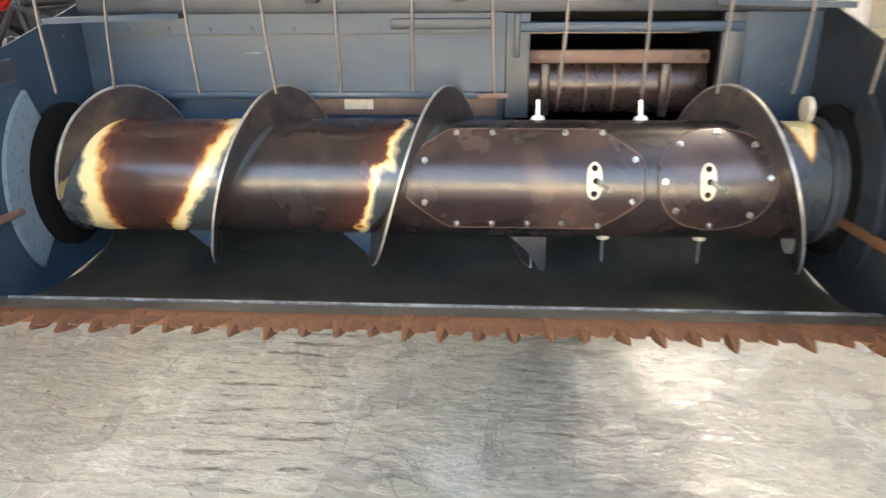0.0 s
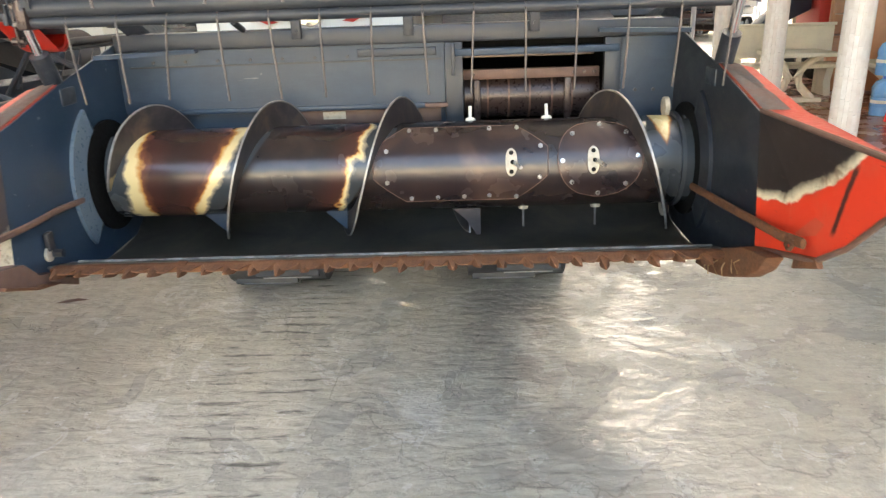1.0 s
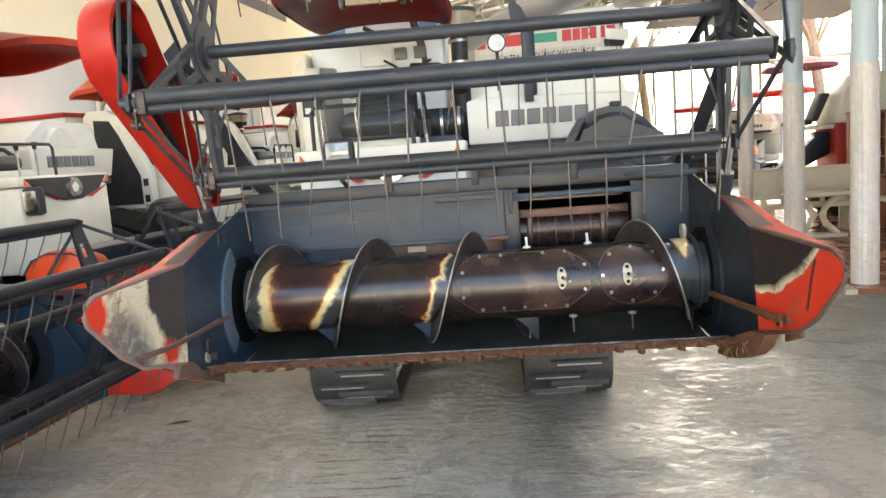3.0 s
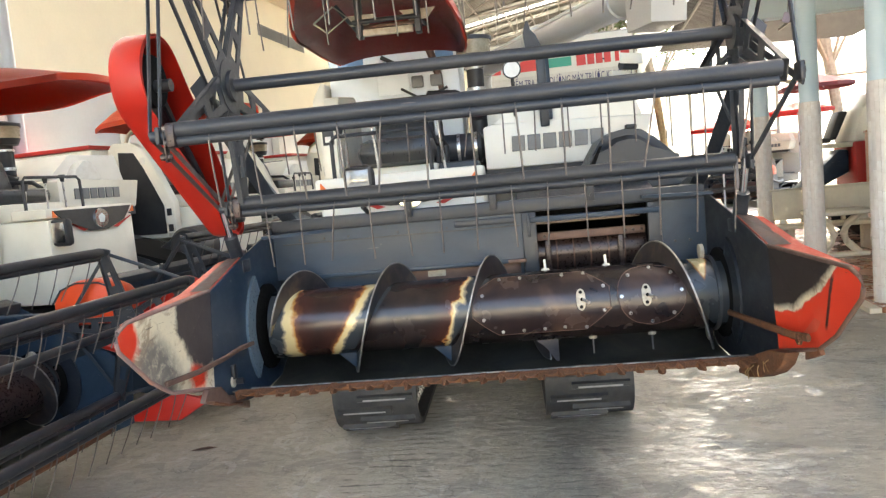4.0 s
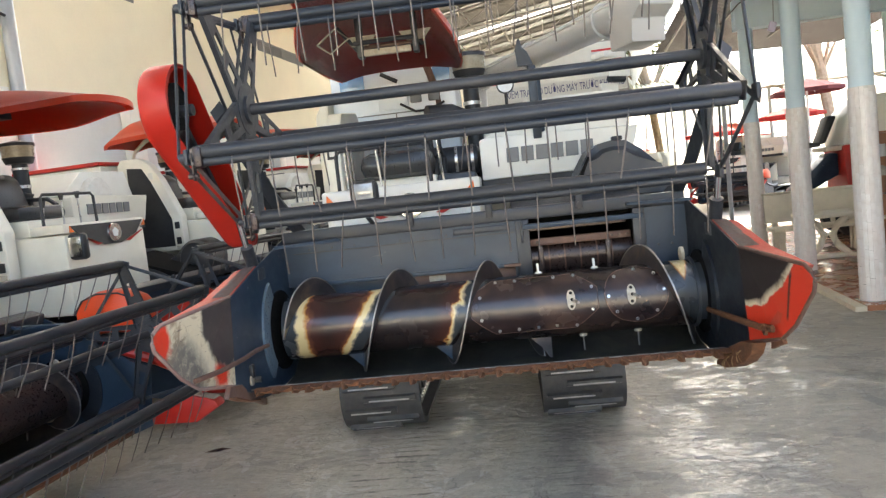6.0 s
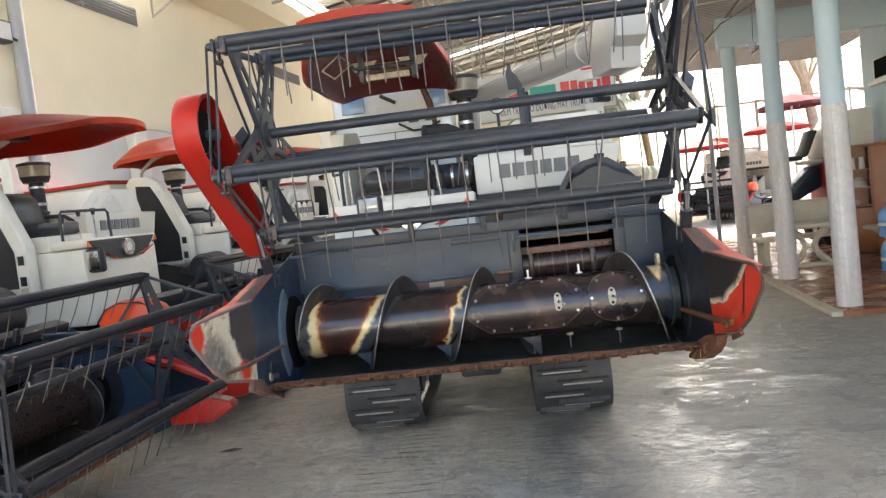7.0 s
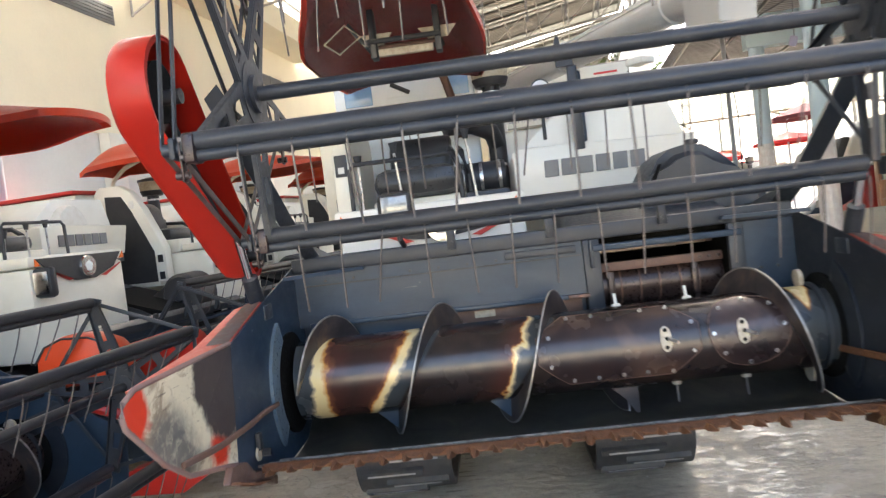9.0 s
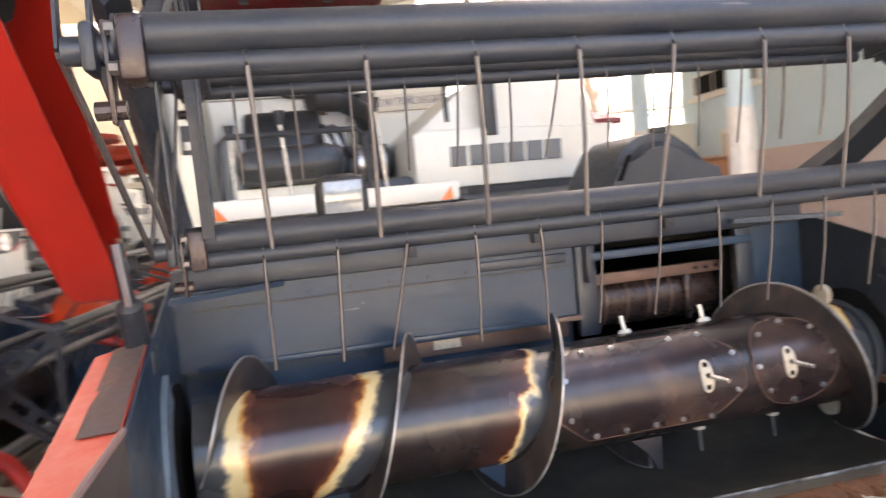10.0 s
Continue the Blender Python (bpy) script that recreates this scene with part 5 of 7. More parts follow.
def reel(h, X=None, light=False):
    """Five-bat pick-up reel with tines, star plates and outer straps; X moves it as one."""
    X = X or Matrix()
    x0, x1 = -0.985, 0.905
    C = BAT_AT

    def P(name, bm, material, parent=h, label="", smooth=35):
        return part(name, bm, material, parent, label, X if parent is h else None, smooth)

    P("reel_shaft", rodm((x0 + 0.06, SHAFT_Y, SHAFT_Z), (x1 + 0.02, SHAFT_Y, SHAFT_Z), 0.024, segs=24), "reel_paint", label="grey round reel shaft")
    tine0 = None
    for k, (y, z) in enumerate(C):
        bm = bmesh.new()
        # flattened pipe above, small pipe under it
        prof = [(y + 0.027 * math.cos(radians(a)), z + 0.014 + 0.026 * math.sin(radians(a))) for a in range(0, 360, 24)]
        prism(bm, prof, x0, x1)
        bat = P("reel_bat", bm, "reel_paint", label="dark grey reel bat pipe")
        part("tine_pipe", rodm((x0 + 0.01, y - 0.004, z - 0.022), (x1 - 0.01, y - 0.004, z - 0.022), 0.016, segs=14), "reel_paint", bat)
        n = 14
        if light:
            bm = bmesh.new()
            for i in range(n):
                xx = x0 + 0.11 + i * 0.1365
                sweep(bm, [(xx, y, z - 0.006), (xx, y - 0.022, z - 0.03), (xx, y - 0.012, z - 0.13), (xx, y + 0.008, z - 0.24)], 0.0034, 4)
            tagged(part("tine_row", bm, "tine_wire", bat, "row of thin wire tines"), kind="stuff")
            continue
        for i in range(n):
            xx = x0 + (0.132 if k == 0 else 0.141 if k == 4 else 0.085 + 0.015 * k) + i * (0.1348 if k == 0 else 0.138)
            if xx > x1 - 0.005:
                continue
            if tine0 is None:
                pts = [(0, 0.0, 0.012), (0, -0.016, 0.006), (0, -0.022, -0.012), (0, -0.02, -0.05), (0, -0.012, -0.12), (0, 0.004, -0.2), (0.0, 0.008, -0.225)]
                tine0 = part("tine", sweepm(pts, 0.0032, 6), "tine_wire", bat, "thin rusty wire tine")
                tine0.matrix_basis = pose(xx, y, z - 0.018)
            else:
                g = random.Random(100 * k + i)
                twin(tine0, pose(xx, y, z - 0.018, g.uniform(-4, 4), g.uniform(-3, 3) + (8 if g.random() < 0.08 else 0), 0), bat)
    for xs, sgn in ((x0 + 0.05, -1), (x1 + 0.025, 1)):
        # star plate: five slotted arms of folded sheet
        hub = P("star_hub", rodm((xs - 0.02, SHAFT_Y, SHAFT_Z), (xs + 0.02, SHAFT_Y, SHAFT_Z), 0.06, segs=20), "reel_paint", label="hub of the reel star")
        for y, z in C:
            a, reach = math.degrees(math.atan2(z - SHAFT_Z, y - SHAFT_Y)), math.hypot(y - SHAFT_Y, z - SHAFT_Z)
            bm = bmesh.new()
            w0, w1 = 0.07, 0.032
            for s0, s1, half in ((0.03, 0.13, None), (0.13, 0.22, "gap"), (0.22, 0.27, None), (0.27, 0.36, "gap"), (0.36, REEL_R - 0.015, None)):
                wa, wb = w0 + (w1 - w0) * s0 / REEL_R, w0 + (w1 - w0) * s1 / REEL_R
                if half is None:
                    prism(bm, [(s0, -wa), (s1, -wb), (s1, wb), (s0, wa)], -0.002, 0.002)
                else:
                    prism(bm, [(s0, -wa), (s1, -wb), (s1, -wb * 0.45), (s0, -wa * 0.45)], -0.002, 0.002)
                    prism(bm, [(s0, wa * 0.45), (s1, wb * 0.45), (s1, wb), (s0, wa)], -0.002, 0.002)
            bmesh.ops.remove_doubles(bm, verts=bm.verts[:], dist=0.0005)
            arm = part("star_arm", bm, "reel_paint", hub, "slotted folded arm of the reel star", smooth=0)
            arm.matrix_basis = pose(xs, SHAFT_Y, SHAFT_Z, a, 0, 0) @ Matrix.Diagonal((1, reach / REEL_R, 1, 1))
            # folded flanges
            for s_ in (-1, 1) if not light else ():
                fg = prismm([(0.06, s_ * (w0 - 0.006)), (REEL_R - 0.02, s_ * (w1 - 0.001)), (REEL_R - 0.02, s_ * (w1 + 0.003)), (0.06, s_ * (w0 - 0.002))], -0.018, -0.0021)
                part("flange", fg, "reel_paint", hub, smooth=0).matrix_basis = arm.matrix_basis.copy()
        part("hub_disc", rodm((xs - 0.006, SHAFT_Y, SHAFT_Z), (xs + 0.006, SHAFT_Y, SHAFT_Z), 0.105, segs=28), "reel_paint", hub)
        # eccentric control ring outside: crank and double straps from bat to bat
        xo = xs - 0.075 if sgn < 0 else xs + 0.028
        for k in range(5):
            (ya, za), (yb, zb) = C[k], C[(k + 1) % 5]
            if sgn < 0:
                for dx in (0.0, -0.035):
                    P("reel_strap", sweepm([(xo + dx, ya, za), (xo + dx, (ya + yb) / 2, (za + zb) / 2), (xo + dx, yb, zb)], 0.004, 6, 0.011), "tine_wire" if k in (0, 4) else "reel_paint", label="flat steel strap between reel bats")
            else:
                P("reel_strap", sweepm([(xo, ya, za), (xo, yb, zb)], 0.005, 6, 0.012), "dark_paint", label="flat steel strap between reel bats")
            ck = P("bat_crank", rodm((xs + sgn * 0.02, ya, za), (xo + sgn * (0.03 if sgn < 0 else 0.012), ya, za), 0.017, segs=14), "dark_paint", label="bat end bearing")
            if sgn < 0 and not light:
                part("bearing_block", boxm(xs - 0.045, xs - 0.015, ya - 0.034, ya + 0.034, za - 0.04, za + 0.034, 0.007), "drum", ck, "rusty bearing block")
                part("crank_plate", prismm([(ya - 0.02, za + 0.03), (ya + 0.02, za + 0.03), (ya + 0.012, za - 0.085), (ya - 0.016, za - 0.085)], xo + 0.014, xo + 0.02, bevel=0.002), "drum", ck, "rusty crank plate")
                part("crank_pin", rodm((xo - 0.004, ya - 0.002, za - 0.068), (xo + 0.03, ya - 0.002, za - 0.068), 0.011, segs=10), "drum", ck)
                for dz in (-0.024, 0.02):
                    part("bolt", rodm((xs - 0.046, ya - 0.02, za + dz), (xs - 0.056, ya - 0.02, za + dz), 0.008, segs=6), "tine_wire", ck)
            part("collar", boxm(xo - 0.008, xo + 0.008, ya - 0.028, ya + 0.028, za - 0.028, za + 0.028, 0.006), "reel_paint", ck)
        for k in range(5):
            e = (SHAFT_Y - 0.02, SHAFT_Z - 0.05)
            P("control_arm", sweepm([(xo + 0.01, e[0], e[1]), (xo + 0.01, C[k][0], C[k][1] - 0.03)], 0.004, 6, 0.014), "dark_paint", label="thin arm of the reel control star")
        # carrying arm back down to the table
        ax = xs - 0.13 if sgn < 0 else xs + 0.075
        P("reel_arm", sweepm([(ax, SHAFT_Y + 0.01, SHAFT_Z + 0.01), (ax, SHAFT_Y + 0.08, SHAFT_Z - 0.04), (ax, 1.75, 1.72), (ax, 2.1, 1.56), (ax, 2.45, 1.5)], 0.034, 4, 0.06), "dark_paint", label="dark square reel carrying arm")


def reel_cover(h, X=None):
    """Red sheet cover of the reel drive: a long rounded band, open towards the reel."""
    X = X or Matrix()
    xo, xi = -1.335, -1.2
    # straight flanks between a small lower round and a large upper round
    low = arc(1.73, 1.585, 0.06, 225 - 360, 38, 10)
    high = arc(1.12, 2.17, 0.175, 38, 225, 16)
    line = low + high
    bm = bmesh.new()
    cy, cz = 1.4, 1.9
    rings = [[bm.verts.new((x, cy + (y - cy) * k, cz + (z - cz) * k)) for y, z in line] for x, k in ((xo, 0.93), (xo + 0.012, 0.985), (xo + 0.03, 1.0), (xi, 1.0))]
    n = len(line)
    for a, b in zip(rings, rings[1:]):
        for i in range(n):
            bm.faces.new((a[i], a[(i + 1) % n], b[(i + 1) % n], b[i]))
    bm.faces.new(rings[0])
    bmesh.ops.recalc_face_normals(bm, faces=bm.faces)
    bmesh.ops.solidify(bm, geom=bm.faces[:], thickness=0.004)
    cv = part("reel_drive_cover", bm, "cover_red", h, "bright red rounded sheet cover of the reel drive", X, 40)
    for y, z, r in ((1.12, 2.15, 0.11), (1.71, 1.61, 0.045)):
        part("pulley", rod(rodm((xo + 0.03, y, z), (xo + 0.07, y, z), r, segs=32), (xo + 0.07, y, z), (xi + 0.03, y, z), 0.025, segs=16), "black", cv, "black drive pulley")
    part("belt", sweepm([(xo + 0.05, 1.2, 2.2), (xo + 0.05, 1.7, 1.66)], 0.012, 6), "rubber", cv)
    part("inner_plate", prismm([(cy + (y - cy) * 0.95, cz + (z - cz) * 0.95) for y, z in line], xo + 0.018, xo + 0.024), "black", cv, "dark inner face of the cover")
    half = [(cy + (y - cy) * 0.985, cz + (z - cz) * 0.985) for y, z in line]
    lip = [(cy + (y - cy) * 0.95, cz + (z - cz) * 0.965) for y, z in line]
    part("inner_lip", plate_with_hole(bmesh.new(), half, lip, xi - 0.008, xi - 0.003), "cover_red", cv, "narrow folded red lip")
    # near-black drum fills the cover with painted shade
    part("inner_drum", rodm((xo + 0.075, 1.12, 2.17), (xi - 0.03, 1.12, 2.17), 0.1, segs=32), "shade_black", cv)


def crawler(h, x0, x1, y0=3.02, y1=4.95, flip=1, light=False):
    """Rubber crawler: a closed belt with cross lugs round idler, rollers and sprocket."""
    top = 0.56
    path = arc(y0 + 0.33, 0.28, 0.28, 270, 105, 12) + [(y0 + 0.9, 0.62), (y1 - 0.9, 0.62)] + arc(y1 - 0.33, 0.3, 0.3, 80, -90, 12)
    path += [(y1 - 0.9, 0.0), (y0 + 0.9, 0.0)]
    path = [(y, max(z, 0.0) + 0.02) for y, z in path]
    bm = bmesh.new()
    n = len(path)
    cy, cz = (y0 + y1) / 2, 0.3
    inner = [(cy + (y - cy) * 0.965, cz + (z - cz) * 0.88) for y, z in path]
    plate_with_hole(bm, path, inner, x0, x1)
    belt = part("crawler_belt", bm, "rubber", h, "black rubber crawler belt", None, 40)
    # lugs at even steps along the belt
    seg, total = [], 0
    for i in range(n):
        a, b = Vector(path[i]), Vector(path[(i + 1) % n])
        seg.append((total, (b - a).length, a, b))
        total += (b - a).length
    m = int(total / 0.084) if not light else 0
    lug0 = None
    w = x1 - x0
    for i in range(m):
        s = total * i / m
        for st, ln, a, b in seg:
            if st <= s < st + ln:
                p = a + (b - a) * ((s - st) / ln)
                d = (b - a).normalized()
                nrm = Vector((d.y, -d.x))
                if nrm.dot(p - Vector((cy, cz))) < 0:
                    nrm = -nrm
                ang = math.degrees(math.atan2(nrm.y, nrm.x))
                break
        if p.y < 0.03:
            continue
        if lug0 is None:
            lug0 = part("lug", prismm([(-0.004, -0.026), (0.024, -0.015), (0.024, 0.015), (-0.004, 0.026)], 0.05 * w, 0.7 * w), "rubber", belt, "", None, 0)
            wear0 = part("lug_wear", boxm(0.12 * w, 0.62 * w, 0.0241, 0.0255, 0.002, 0.013), "lug_edge", belt, "scuffed pale lug face", None, 0)
            lug0.matrix_basis = pose(x0, p.x, p.y, ang, 0, 0)
            wear0.matrix_basis = lug0.matrix_basis.copy()
        else:
            at = pose(x0 + (0.25 * w if i % 2 else 0), p.x, p.y, ang, 0, 0)
            twin(lug0, at, belt)
            twin(wear0, at, belt)
    for y, z, r in ((y0 + 0.33, 0.3, 0.2), (y1 - 0.33, 0.32, 0.2), (3.75, 0.17, 0.12), (4.1, 0.17, 0.12), (4.4, 0.17, 0.12)):
        part("roller", rodm((x0 + 0.1, y, z), (x1 - 0.1, y, z), r, segs=24), "dark_paint", belt, "dark steel crawler roller")
    part("track_frame", boxm(x0 + 0.14, x1 - 0.14, y0 + 0.4, y1 - 0.4, 0.22, 0.46, 0.02), "dark_paint", belt)
    e = x1 if flip > 0 else x0
    for i in range(12 if not light else 0):
        part("guide_tooth", boxm(e - 0.1 * flip - 0.02, e - 0.1 * flip + 0.02, y0 + 0.28 + i * 0.09, y0 + 0.32 + i * 0.09, 0.05, 0.1, 0.008), "steel", belt)


def text_bars(parent, x0, x1, z0, z1, y, material="grey_letter", m=None):
    """Six raised plain blocks in place of the maker's lettering."""
    w = (x1 - x0) / 6
    for i in range(6):
        a, b = x0 + i * w + 0.07 * w, x0 + (i + 1) * w - 0.07 * w
        bm = prismm([(a, z0), (b - 0.03 * w, z0), (b, z1), (a + 0.03 * w, z1)], y - 0.012, y, "y", 0.003)
        part("letter_block", bm, material, parent, "plain raised grey block", m, 0)


def canopy(h, light):
    """Winged moulded roof: narrow in front, drooping along both sides, with a darker underside that holds its shade."""
    y0, y1 = (2.42, 4.18) if light else (2.25, 4.5)
    front, edge = (2.8, 2.72) if light else (2.94, 2.78)

    edge_pts = []

    def shell(sink, shrink, back=0.0):
        bm = bmesh.new()
        N, K = 18, 14
        grid = []
        for j in range(K + 1):
            s = j / K
            e = min(1, s / 0.5)
            e = e * e * (3 - 2 * e)
            half = (0.37 + 0.2 * e - (0.26 if light else 0.05) * (max(0, s - (0.55 if light else 0.8)) / (0.45 if light else 0.2)) ** 1.5) * shrink
            crown = front + (0.16 if light else 0.12) * math.sin(min(1, s / 0.6) * math.pi / 2) - (0.26 if light else 0.23) * (max(0, s - 0.72) / 0.28) ** 2
            rim_z = min(crown - 0.02, front - 0.02 + (edge - front + 0.02) * e)
            row = []
            for i in range(N + 1):
                u = -1 + 2 * i / N
                row.append(bm.verts.new((-0.65 + u * half - 0.06 * e, y0 + back + s * (y1 - y0 - back) - 0.1 * (1 - s) ** 4 * (1 - u * u), crown - (crown - rim_z) * abs(u) ** 3.2 - sink)))
            grid.append(row)
        for a, b in zip(grid, grid[1:]):
            for i in range(N):
                bm.faces.new((a[i], a[i + 1], b[i + 1], b[i]))
        if not back:
            ring = [r[0] for r in grid[::-1]] + grid[0][1:-1] + [r[-1] for r in grid]
            edge_pts.extend(tuple(v.co) for v in ring)
        bmesh.ops.solidify(bm, geom=bm.faces[:], thickness=0.018)
        return bm

    rf = part("roof", shell(0, 1), "orange", h, "glossy orange-red moulded roof shell", None, 60)
    part("roof_underside", shell(0.045, 0.97, 0.07), "orange_shaded" if light else "lining", rf, "glossy orange-red roof underside, shade in its colour" if light else "glossy maroon roof underside, shade in its colour", None, 60)
    bm = bmesh.new()
    rows = [[bm.verts.new((x, y, z + dz)) for dz in (0.004, -0.05)] for x, y, z in edge_pts]
    for a, b in zip(rows, rows[1:]):
        bm.faces.new((a[0], b[0], b[1], a[1]))
    bmesh.ops.solidify(bm, geom=bm.faces[:], thickness=0.012)
    part("roof_lip", bm, "orange", rf, "bright orange lip round the roof front and sides", None, 60)
    return rf


def body(h, light=False):
    """Everything above and behind the cutting table: crawlers, platform, seat, roof, tank, engine housing and unloading pipe."""
    crawler(h, -1.22, -0.645, flip=1, light=light)
    crawler(h, 0.21, 0.785, flip=-1, light=light)
    ch = part("chassis", boxm(-0.95, 0.75, 3.1, 5.0, 0.66, 0.95, 0.02), "dark_paint", h, "dark steel chassis")
    part("cross_tube", rodm((-0.7, 3.3, 0.45), (0.3, 3.3, 0.45), 0.05, segs=16), "dark_paint", ch)
    part("hitch", boxm(-0.33, -0.02, 3.2, 3.4, 0.36, 0.66, 0.03), "dark_paint", ch)
    part("lift_cylinder", rodm((-0.2, 3.1, 0.6), (-0.25, 2.15, 1.0), 0.04, segs=16), "dark_paint", ch)
    part("feeder_house", prismm([(2.25, 0.85), (2.25, 1.0), (2.7, 1.22), (3.4, 1.45), (3.4, 0.85)] if light else [(2.1, 1.502), (2.1, 1.535), (2.5, 1.62), (3.4, 1.7), (3.4, 1.0), (3.03, 1.0), (3.03, 1.502)], 0.12, 0.82, bevel=0.004), "dark_paint", h, "dark sheet feeder house")
    # domed drive hood beside the feeder
    bm = bmesh.new()
    prof = [(0.43, 1.5), (0.47, 1.6), (0.55, 1.75), (0.6, 1.83), (0.66, 1.87), (0.74, 1.885), (0.82, 1.875), (0.9, 1.82), (1.0, 1.72), (1.09, 1.62), (1.11, 1.5)]
    prism(bm, prof, 2.4, 2.85, "y")
    bmesh.ops.bevel(bm, geom=[e for e in bm.edges if abs(e.verts[0].co.y - e.verts[1].co.y) < 0.01 and e.verts[0].co.y < 2.5], offset=0.06, segments=3, affect="EDGES")
    if light:
        part("tank_cover", prismm([(0.46, 1.6), (0.49, 2.03), (0.56, 2.14), (0.68, 2.25), (0.79, 2.31), (0.87, 2.325), (0.95, 2.31), (1.06, 2.255), (1.17, 2.14), (1.24, 2.03), (1.27, 1.6)], 3.98, 4.28, "y", 0.04), "white_plastic", h, "smooth white rounded tank cover", None, 40)
        bm.free()
        dm = part("belt_cover", rod(rodm((0.56, 2.56, 1.28), (0.82, 2.56, 1.28), 0.2, 0.205, 32), (0.53, 2.56, 1.28), (0.56, 2.56, 1.28), 0.17, 0.2, 32), "black", h, "round black plastic belt cover", None, 40)
        part("hub_cap", rodm((0.5, 2.56, 1.28), (0.53, 2.56, 1.28), 0.05, 0.07, 20), "dark_paint", dm)
        part("cover_arm", prismm([(2.62, 1.44), (3.05, 1.2), (3.12, 1.05), (2.98, 0.98), (2.52, 1.12)], 0.545, 0.78, bevel=0.02), "black", dm, "tapered black cover arm")
    else:
        dm = part("drive_hood", bm, "dark_paint", h, "rounded dark grey sheet hood over the drive", None, 40)
    light or part("hood_knob", boxm(0.74, 0.8, 2.45, 2.5, 1.88, 1.905, 0.006), "black", dm)
    light or part("hood_slot", prismm([(0.53, 1.7), (0.555, 1.7), (0.6, 1.8), (0.585, 1.8)], 2.397, 2.405, "y"), "shade_black", dm)

    # operator platform
    W = "cream_body" if light else "white"
    dk = part("platform", prismm([(-1.05, 1.0), (-0.06, 1.0), (-0.06, 1.68), (-1.05, 1.68)], 2.66, 4.6, "y", 0.03), W, h, "white sheet front of the operator platform")
    part("platform_top", boxm(-1.06, -0.055, 2.655 if light else 2.63, 3.0, 1.685, 1.765, 0.015), W, dk, "white rounded top tray edge")
    if light:
        part("front_band", prismm([(-1.0, 1.745), (-0.1, 1.745), (-0.2, 1.63), (-0.42, 1.555), (-0.62, 1.555), (-0.86, 1.63)], 2.64, 2.653, "y"), "black", dk, "dark curved band on the platform front")
    else:
        part("front_band", prismm([(-0.98, 1.68), (-0.1, 1.68), (-0.22, 1.61), (-0.45, 1.575), (-0.62, 1.575), (-0.85, 1.61)], 2.648, 2.659, "y"), "black", dk, "dark curved band on the platform front")
    ez = 1.655 if light else 1.63
    em = part("emblem", rodm((-0.5, 2.645, ez), (-0.5, 2.62, ez), 0.085, 0.078, 32), "chrome", dk, "plain round chrome emblem disc")
    part("emblem_core", rodm((-0.5, 2.621, ez), (-0.5, 2.616, ez), 0.05, 0.02, 5), "lens", em)
    for s in (-1, 1):
        part("stripe", prismm([(-0.5 + s * 0.15, 1.57), (-0.5 + s * 0.38, 1.655), (-0.5 + s * 0.4, 1.655), (-0.5 + s * 0.2, 1.562)], 2.64, 2.647, "y"), "red", dk, "thin red stripe")
        part("corner_marker", prismm([(-0.56 + s * 0.42, 1.69), (-0.56 + s * 0.47, 1.69), (-0.56 + s * 0.465, 1.745)], 2.622, 2.629, "y"), "amber", dk, "orange reflector at the corner")
    if not light:
        lamp = part("work_lamp", boxm(-0.7, -0.55, 1.795, 1.87, 1.662, 1.8, 0.035), "black", h, "square black work lamp with a clear lens")
        part("lens", boxm(-0.68, -0.57, 1.783, 1.7945, 1.682, 1.78, 0.005), "lamp_glass", lamp, "pale ribbed glass lens")
        part("stalk", sweepm([(-0.625, 1.84, 1.69), (-0.625, 1.85, 1.6), (-0.625, 1.96, 1.57)], 0.012), "black", lamp)
    # left column with switches
    guard = [(3.1, 1.35), (3.1, 1.75), (3.32, 2.2), (3.43, 2.38), (3.56, 2.46), (3.82, 2.47), (3.88, 2.4), (3.88, 1.35)] if light else [(3.5, 1.35), (3.5, 2.15), (3.72, 2.38), (4.3, 2.44), (4.45, 2.3), (4.45, 1.35)]
    co = part("side_guard", prismm(guard, -1.22, -1.1, bevel=0.02), "cream_body", h, "cream side guard frame with a dark panel")
    part("dark_panel", prismm([(3.22, 1.4), (3.22, 1.72), (3.44, 2.18), (3.54, 2.34), (3.74, 2.36), (3.76, 1.4)] if light else [(3.72, 1.45), (3.9, 2.18), (4.25, 2.3), (4.34, 2.2), (4.34, 1.45)], -1.227, -1.2185), "black", co, "dark inset panel")
    for z in (1.42, 1.6) if light else (1.5, 1.65, 1.8):
        part("latch_plate", boxm(-1.23, -1.219, 3.13 if light else 3.55, 3.19 if light else 3.61, z, z + 0.08, 0.003), "black", co)
    if light:
        part("sticker", boxm(-1.226, -1.2205, 3.12, 3.2, 1.36, 1.4), "plate_cream", co, "small pale warning sticker")
        part("sticker", boxm(-1.2255, -1.2205, 3.4, 3.46, 2.2, 2.28), "white_plastic", co, "small round-cornered white sticker")
        mr = part("mirror", boxm(-1.04, -0.96, 2.5, 2.66, 1.46, 1.68, 0.03), "black", h, "black framed side mirror on the platform corner")
        part("glass", boxm(-1.047, -1.0405, 2.52, 2.64, 1.49, 1.65, 0.003), "chrome", mr)
        part("mirror_arm", sweepm([(-1.0, 2.67, 1.4), (-1.03, 2.7, 1.52), (-1.0, 2.64, 1.55)], 0.008), "black", mr)
    sw = None if light else part("switch_box", boxm(-1.2, -1.12, 3.485, 3.499, 2.02, 2.16, 0.004), "black", co)
    light or part("switch", boxm(-1.18, -1.14, 3.478, 3.4845, 2.04, 2.08), "white_plastic", sw)
    # seat, rails and levers
    sy = -0.42 if light else 0.0
